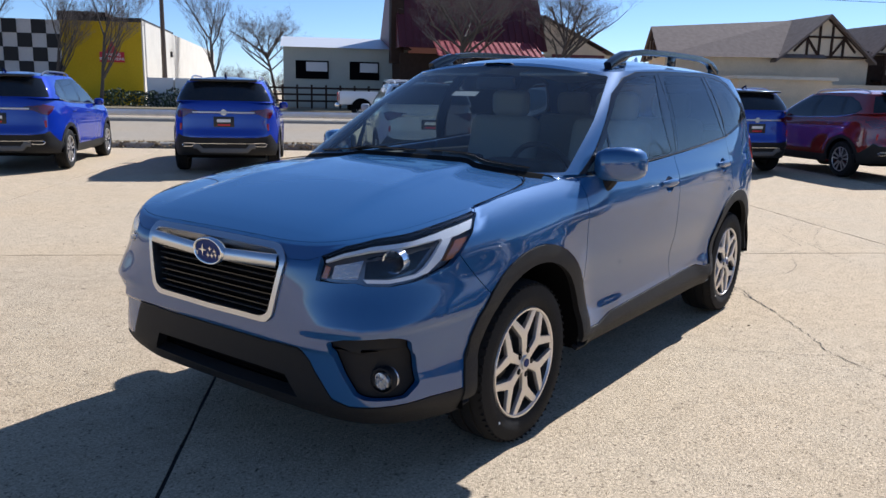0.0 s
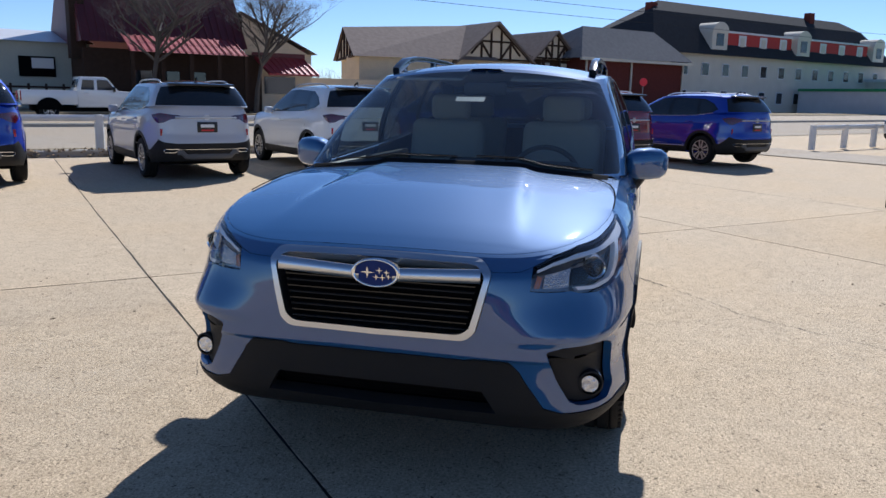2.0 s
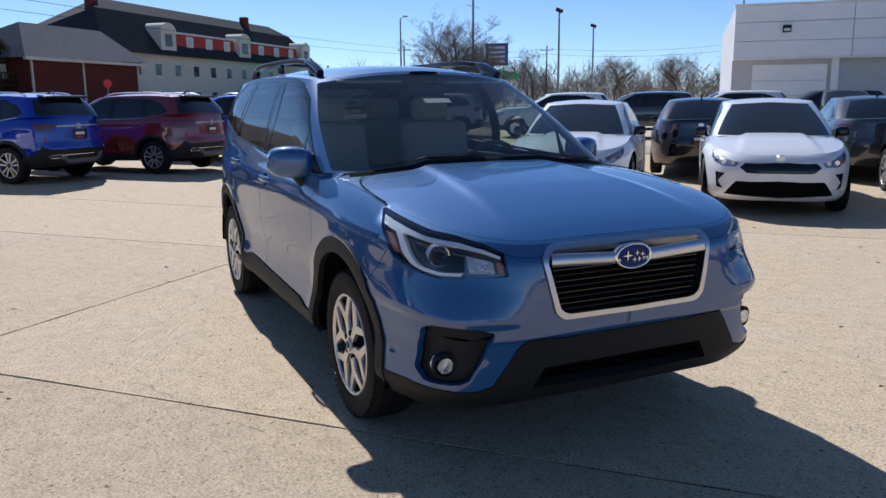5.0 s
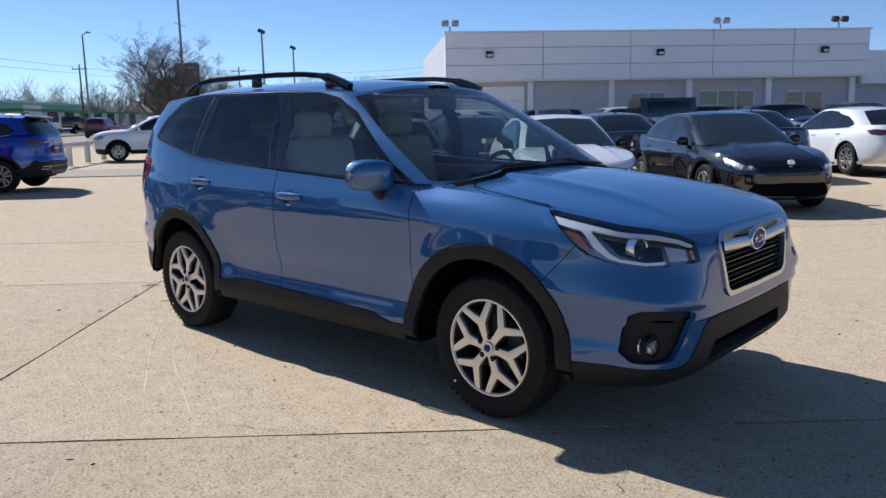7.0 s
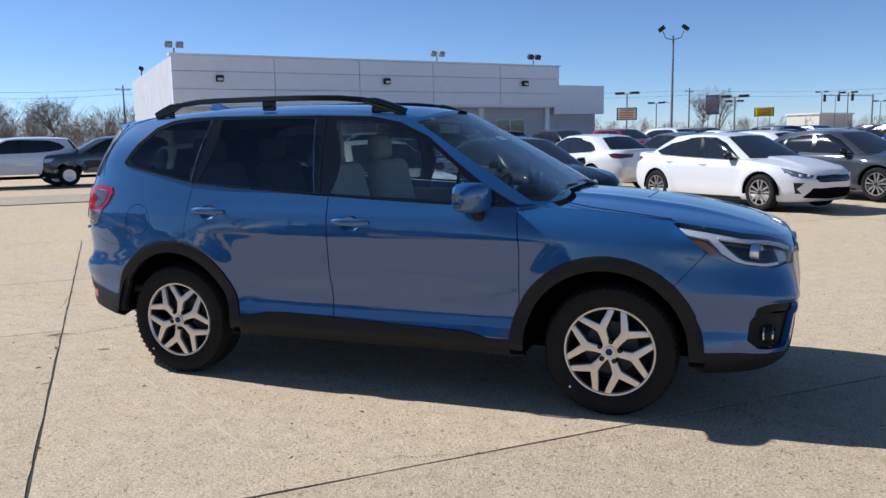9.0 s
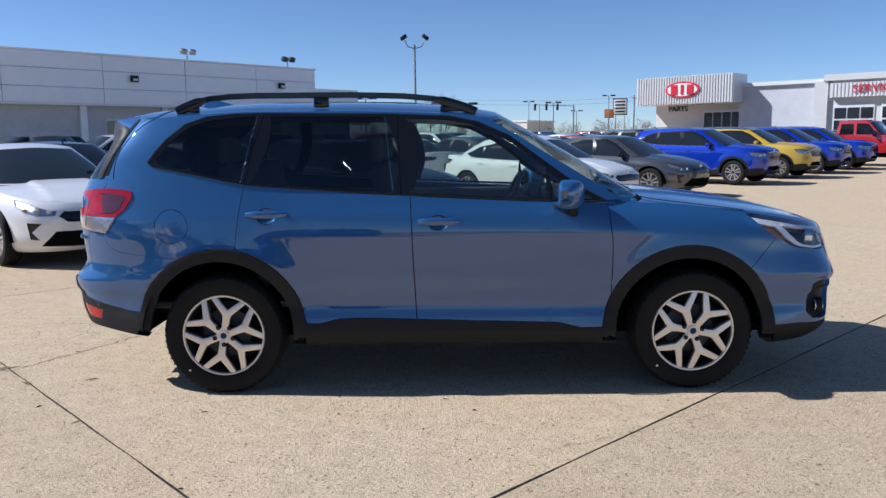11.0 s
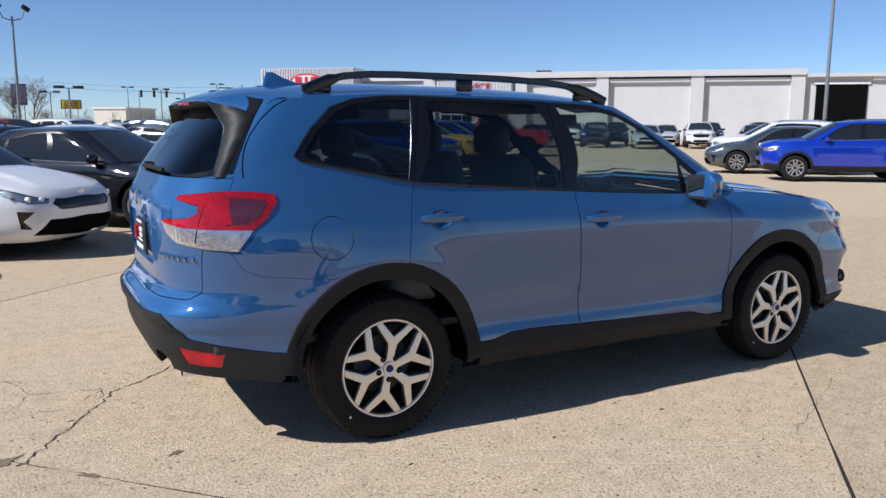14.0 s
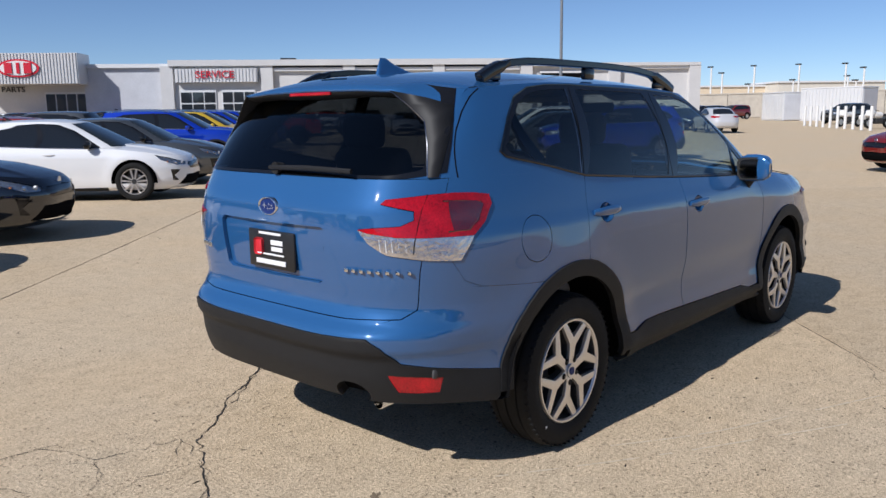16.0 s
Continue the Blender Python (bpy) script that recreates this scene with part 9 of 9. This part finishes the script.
# traffic signals on a mast arm
def traffic_signals():
    x, y, z = grid(105.2, 68.8)
    m = tagged(empty("traffic_signal_mast", Matrix.Translation((x, y, z))), "grey mast arm with dark traffic signals over the street", "traffic light")
    heads = [grid(a, b) for a, b in ((101.7, 74.0), (102.8, 72.5), (103.8, 71.0))]
    part("mast", tube([(0, 0, 0), (0, 0, 6.2)], 0.12, 0.10, 8), POLEM, m)
    part("mast_arm", tube([(0, 0, 6.0), (heads[0][0] - x, heads[0][1] - y, 6.3)], 0.08, 0.06, 8), POLEM, m)
    for hx, hy, hz in heads:
        h = part("signal_head", box(0.35, 0.35, 1.05, (hx - x, hy - y, 5.9), 0.05), BLACKW, m)
        for k in (-0.32, 0.0, 0.32):
            part("signal_lens", cyl(0.10, 0.10, 0.05, (hx - x, hy - y - 0.19, 5.9 + k), "Y", 12), RIMDARK, h)


traffic_signals()


def pipe_fence(A0, B0, A1, B1, n, h, label):
    f = tagged(empty("pipe_fence"), label, "fence")
    pts = []
    for i in range(n + 1):
        x, y, z = grid(A0 + (A1 - A0) * i / n, B0 + (B1 - B0) * i / n)
        pts.append((x, y, z))
        part("fence_post", cyl(0.10, 0.10, h, (x, y, z + h / 2), "Z", 12), WHITEM, f)
    for k in (h - 0.08,):
        part("fence_rail", tube([(x, y, z + k) for x, y, z in pts], 0.07, 0.08, 8), WHITEM, f)


pipe_fence(-15.4, -24, -15.4, 8.5, 8, 0.85, "white pipe fence along the street verge")
pipe_fence(-10.1, 19.8, -10.3, 25.4, 3, 0.75, "pale pipe barrier with thick posts by the lane")
for i in range(10):
    x_, y_, z_ = grid(50.1 - i * 1.39, -30.3 + i * 0.36)
    b_ = tagged(part("bollard", cyl(0.09, 0.09, 1.4, (0, 0, 0.70), "Z", 14), WHITEM), "white steel bollard at the lot's edge", "bollard", "bollards")
    b_.matrix_world = Matrix.Translation((x_, y_, z_))


def container(A0, B0, A1, B1, h, depth, label):
    """A ribbed steel store: its long front runs between two places of the lot."""
    x0, y0, z0 = grid(A0, B0)
    x1, y1, _ = grid(A1, B1)
    w = math.hypot(x1 - x0, y1 - y0)
    c = tagged(empty("storage_container", Matrix.Translation((x0, y0, z0)) @ Matrix.Rotation(math.atan2(y1 - y0, x1 - x0), 4, "Z")), label, "container")
    part("body", box(w, depth, h, (w / 2, -depth / 2, h / 2), 0.03), SHEETR, c, smooth=0)
    n = int(w / 0.32)
    for i in range(n):
        part("rib", box(0.16, 0.06, h * 0.9, ((i + 0.5) * w / n, 0.03, h * 0.5), 0.01, 1), SHEETR, c, smooth=0)
    part("roof_edge", box(w + 0.1, depth + 0.1, 0.1, (w / 2, -depth / 2, h + 0.02), 0.02), FRAMEM, c, smooth=0)
    part("end_door", box(0.05, depth * 0.9, h * 0.9, (-0.03, -depth / 2, h * 0.48), 0.01), GREYW, c, smooth=0)
    return c


container(62.2, -42.5, 67.4, -39.7, 3.0, 2.6, "long white ribbed storage container")
container(68.9, -38.8, 73.2, -38.9, 2.7, 2.4, "short white storage container with a grey end door")


def motorcycle(A, B, yaw):
    x, y, z = grid(A, B)
    m = tagged(empty("motorcycle", Matrix.Translation((x, y, z)) @ Matrix.Rotation(radians(yaw), 4, "Z")), "white touring motorcycle parked by the bollards", "motorcycle", "motorcycles")
    for d in (0.78, -0.72):
        w = part("wheel", lathe([(-0.07, 0.2), (-0.08, 0.29), (0, 0.33), (0.08, 0.29), (0.07, 0.2)], 20), RUBBER, m)
        w.matrix_local = Matrix.Translation((d, 0, 0.33))
        part("rim", cyl(0.2, 0.2, 0.08, (0, 0, 0), "Y", 16), SATIN, w)
    part("tank", box(0.75, 0.42, 0.34, (0.15, 0, 0.82), 0.12, 3), WHITEM, m)
    part("fairing", box(0.35, 0.55, 0.5, (0.68, 0, 0.92), 0.14, 3, rot=Matrix.Rotation(radians(-25), 4, "Y")), WHITEM, m)
    part("engine", box(0.6, 0.4, 0.35, (0.05, 0, 0.45), 0.08), RIMDARK, m)
    part("seat", box(0.8, 0.34, 0.14, (-0.5, 0, 0.82), 0.06), GLOSSB, m)
    for s in (1, -1):
        part("pannier", box(0.5, 0.2, 0.34, (-0.75, 0.28 * s, 0.62), 0.08), WHITEM, m)
    part("windshield", box(0.03, 0.42, 0.3, (0.72, 0, 1.28), 0.01, rot=Matrix.Rotation(radians(-30), 4, "Y")), DKGLASS, m)
    part("handlebar", tube([(0.45, -0.42, 1.08), (0.55, 0, 1.12), (0.45, 0.42, 1.08)], 0.02, 0.02, 6), RIMDARK, m)


motorcycle(45.6, -30.9, 150)
motorcycle(41.6, -30.2, 150)


def far_wall():
    """The grey retaining wall below the shops beyond the lot."""
    x0, y0, z0 = grid(118, -40)
    x1, y1, _ = grid(84, -78)
    w = math.hypot(x1 - x0, y1 - y0)
    t = tagged(empty("retaining_wall", Matrix.Translation((x0, y0, z0)) @ Matrix.Rotation(math.atan2(y1 - y0, x1 - x0), 4, "Z")), "long grey concrete retaining wall below the far shops", "wall")
    for i in range(10):
        part("wall_panel", box(w / 10 - 0.05, 0.4, 3.3, ((i + 0.5) * w / 10, 0, 1.65), 0.03, 1), KERBM, t, smooth=0)
    part("coping", box(w, 0.6, 0.2, (w / 2, 0, 3.4), 0.03, 1), KERBM, t, smooth=0)


far_wall()
# low far buildings
for A_, B_, w_, h_, m_, l_ in ((162.0, 125.3, 9, 5.2, CREAM, "small pale restaurant far off"), (164, -76, 22, 6.2, BEIGE, "long tan shop building far beyond the lot"), (158, -98, 24, 6.8, CREAM, "cream shop building far beyond the lot"),
                               (-60, 120, 40, 4.0, CREAM, "long pale low building across the street"), (20, 140, 50, 4.0, CREAM, "low pale warehouses far off"), (60, 120, 40, 5, TIMBER, "dark low building far off")):
    s_ = Site("far_building", l_, "building", A_, B_)
    s_.block("wall", A_, A_ + 12, B_ - w_ / 2, B_ + w_ / 2, 0, h_, m_)
    s_.block("roof_edge", A_ - 0.3, A_ + 12.3, B_ - w_ / 2 - 0.3, B_ + w_ / 2 + 0.3, h_, h_ + 0.35, FRAMEM)
    for i in range(int(w_ / 5)):
        s_.block("window", A_ - 0.06, A_ + 0.05, B_ - w_ / 2 + 1.5 + i * 5, B_ - w_ / 2 + 4 + i * 5, 1.0, 2.6, WINM)
s_ = Site("roadside_market", "long low pale store with a green roof edge beyond the road", "building", -38, 95)
s_.block("wall", -52, -38, 84, 130, 0, 2.5, GREYW)
s_.block("roof_edge", -52, -37.7, 83.8, 130, 2.5, 2.8, GREENS)
for b_ in range(8):
    s_.block("window", -38.05, -37.94, 86 + b_ * 5.2, 89 + b_ * 5.2, 0.8, 2.5, WINM)
s_.block("sign_panel", -37.9, -37.7, 84.5, 89, 1.6, 3.2, FRAMEM)
put(fsuv_, -22.3, 62.0, HA + 90, RED, "dark red SUV on the road beyond the lane", used_)
put(truck_, -32.6, 75.4, HB + 180, WHT, "white pickup truck on the road beyond the lane", used_)
put(truck_, -32.6, 84.0, HB, BLK, "dark truck on the road beyond the lane", used_)
s_ = Site("green_canopy", "green roadside canopy beyond the lane", "canopy", -20, 92)
s_.block("fascia", -24, -20, 84, 98, 3.6, 4.5, GREENS)
for b_ in (85, 91, 97):
    s_.block("post", -20.5, -20.2, b_, b_ + 0.3, 0, 3.6, CREAM)


# ---- bare trees ----
def bare_tree(h, spread, seed, levels=6, trunk=0.115, low=0.18, stems=9):
    """Trunk and limbs of a leafless tree as tapering branches; returns two meshes."""
    rr = random.Random(seed)
    wood, fine = bmesh.new(), ([], [])

    def twig(p, q, r):
        P, F = fine
        d = (q - p).normalized()
        s = d.cross(Vector((rr.uniform(-1, 1), rr.uniform(-1, 1), rr.uniform(-1, 1)))).normalized() * r
        t = d.cross(s)
        k = len(P)
        for a in (s, -0.5 * s + 0.87 * t, -0.5 * s - 0.87 * t):
            P.append(p + a)
        P.append(q)
        F.extend([(k, k + 1, k + 3), (k + 1, k + 2, k + 3), (k + 2, k, k + 3)])

    def grow(p, d, l, r, lev):
        pts, q = [p], p
        n = 3
        for i in range(n):
            d = (d + Vector((rr.gauss(0, 0.10), rr.gauss(0, 0.10), rr.gauss(0.05, 0.05)))).normalized()
            q = q + d * l / n
            pts.append(q)
        if lev <= 2:
            tube(pts, [r * (1 - 0.45 * i / n) for i in range(n + 1)], None, 6 if lev < 2 else 4, wood)
        else:
            for a, b in zip(pts, pts[1:]):
                twig(a, b + (b - a) * 0.15, max(r * 0.9, 0.0045))
        if lev >= levels:
            return
        k = rr.randint(3, 4) if lev else stems
        for i in range(k):
            t = rr.uniform(0.25, 1.0) if lev else rr.uniform(low / 0.5, 1.0)
            j = min(n - 1, int(t * n))
            b = pts[j].lerp(pts[j + 1], t * n - j)
            a = rr.uniform(0, 2 * math.pi)
            out = Vector((math.cos(a), math.sin(a), 0)) * spread
            nd = (d * 0.85 + out * rr.uniform(0.35, 0.8) + Vector((0, 0, rr.uniform(0.05, 0.45)))).normalized()
            grow(b, nd, l * rr.uniform(0.50, 0.72), r * rr.uniform(0.36, 0.5), lev + 1)
    grow(Vector((0, 0, -0.1)), Vector((0, 0, 1)), h * 0.5, trunk, 0)
    return wood, fine


def plant(name, label, h, spread, seed, A, B, **k):
    x, y, z = grid(A, B)
    t = tagged(empty(name, Matrix.Translation((x, y, z))), label, "tree", "bare trees")
    w, (P, F) = bare_tree(h, spread, seed, **k)
    part("trunk", w, BARK, t, smooth=60)
    tagged(mk("twig_crown", P, F, TWIG, t, smooth=False), kind="stuff")
    return t


t1_ = plant("bare_tree", "leafless tree with fine grey-brown twigs", 8.6, 1.0, 11, -43.8, -12.6)
t2_ = plant("bare_tree", "broad leafless tree with spreading limbs", 9.4, 2.0, 12, -42.0, 13.7, trunk=0.17, stems=13, low=0.30)
t3_ = plant("bare_tree", "wide leafless shrub-like tree with many stems", 6.6, 1.9, 13, -11.4, 39.0, low=0.01, trunk=0.14, stems=34)
spots_ = [(t1_, -44.5, -15.2, 0.9), (t1_, -60, -7.8, 1.2), (t2_, -62, -3.2, 0.9), (t1_, -45, -18.5, 1.0), (t2_, -42.0, 7.6, 1.0), (t3_, -10.2, 41.5, 0.85), (t1_, -20, 105, 0.9), (t2_, -30, 112, 1.0), (t1_, 95, 88, 1.0), (t2_, 100, 96, 1.0), (t1_, -16, 88, 0.8), (t2_, 0, 112, 0.9), (t1_, 14, 118, 0.9), (t2_, -8, 100, 0.8)]
for i, (o_, a_, b_, s_) in enumerate(spots_):
    x_, y_, z_ = grid(a_, b_)
    c_ = copy_thing(o_, Matrix.Translation((x_, y_, z_)) @ Matrix.Rotation(i * 1.3, 4, "Z"))
    c_.scale = (s_, s_, s_)


def far_woods():
    """The hazy line of leafless woods round the far edge."""
    rr = random.Random(77)
    P, F = [], []
    for deg, r0, n in ((range(112, 190, 1), 135, 12), (range(190, 250, 1), 150, 6), (range(70, 112, 1), 210, 5), (range(-40, 30, 1), 330, 3)):
        for g in deg:
            for _ in range(n):
                a = radians(g + rr.uniform(-0.6, 0.6))
                r = r0 * rr.uniform(0.95, 1.5)
                x, y, z = r * math.cos(a), r * math.sin(a), 0.6
                h = rr.uniform(3.5, 7.5) * (1.35 if r0 < 140 else 1 if r0 < 300 else 0.8)
                for _ in range(70):
                    b = rr.uniform(0, 6.28)
                    w = rr.uniform(0.2, 2.8)
                    zz = rr.uniform(0, h * 0.75)
                    p0 = Vector((x + rr.gauss(0, 0.9), y + rr.gauss(0, 0.9), z + zz))
                    p1 = Vector((x + math.cos(b) * w, y + math.sin(b) * w, z + min(h * rr.uniform(0.75, 1.0), zz + rr.uniform(0.3, h * 0.4))))
                    s = Vector((-(y), x, 0)).normalized() * rr.uniform(0.015, 0.05)
                    k = len(P)
                    P.extend([p0 + s, p0 - s, p1])
                    F.append((k, k + 1, k + 2))
    tagged(mk("far_woods", P, F, TWIG, smooth=False), "distant line of leafless winter woods", "woods", kind="stuff")


far_woods()


def grit():
    """Dark crumbs, twig ends and small stones scattered over the concrete."""
    rr = random.Random(31)
    P, F = [], []
    while len(F) < 6 * 620:
        x, y = rr.uniform(-9, 9), rr.uniform(-9, 9)
        if noise.noise(Vector((x * 0.35, y * 0.35, 2))) < rr.uniform(-0.5, 0.35) or (abs(x) < 2.3 and abs(y) < 0.9):
            continue
        a = rr.uniform(0, 6.28)
        ln, w = rr.choice((0.006, 0.007, 0.009, 0.012, 0.02)) * rr.uniform(0.8, 1.3), rr.uniform(0.003, 0.006)
        h = rr.uniform(0.003, 0.007)
        u, v = Vector((math.cos(a), math.sin(a), 0)), Vector((-math.sin(a), math.cos(a), 0))
        c = Vector((x, y, lift(x, y) + 0.001))
        k = len(P)
        P += [c + u * ln, c + v * w + u * 0.2 * ln, c - u * ln, c - v * w, c + Vector((0, 0, h)) + u * 0.3 * ln, c + Vector((0, 0, h * 0.8)) - u * 0.4 * ln]
        F += [(k, k + 1, k + 4), (k + 1, k + 2, k + 5), (k + 1, k + 5, k + 4), (k + 2, k + 3, k + 5), (k + 3, k, k + 4), (k + 3, k + 4, k + 5)]
    tagged(mk("grit", P, F, GRIT, smooth=False), "dark crumbs and twig ends scattered on the concrete", "grit", kind="stuff")


grit()


def hedge(A, B, w):
    x, y, z = grid(A, B)
    rr = random.Random(9)
    P, F = [], []
    for _ in range(1400):
        b, u, v = rr.uniform(-w / 2, w / 2), rr.gauss(0, 0.4), rr.uniform(0, 1)
        h = (0.9 + 0.35 * noise.noise(Vector((b * 1.3, 0, 4)))) * v
        c = Vector((x, y, z + 0.05 + h)) + Vector((GA.x, GA.y, 0)) * u * (1.2 - v * 0.6) + Vector((GB.x, GB.y, 0)) * b
        d = Vector((rr.gauss(0, 1), rr.gauss(0, 1), rr.gauss(0, 1))).normalized() * 0.09
        e = d.cross(Vector((rr.gauss(0, 1), rr.gauss(0, 1), rr.gauss(0, 1)))).normalized() * 0.06
        k = len(P)
        P += [c - d, c + e, c + d, c - e]
        F.append((k, k + 1, k + 2, k + 3))
    tagged(mk("hedge", P, F, HEDGE, smooth=False), "low dark evergreen hedge before the store", "hedge", kind="stuff")


hedge(-44.2, -9.8, 5.5)
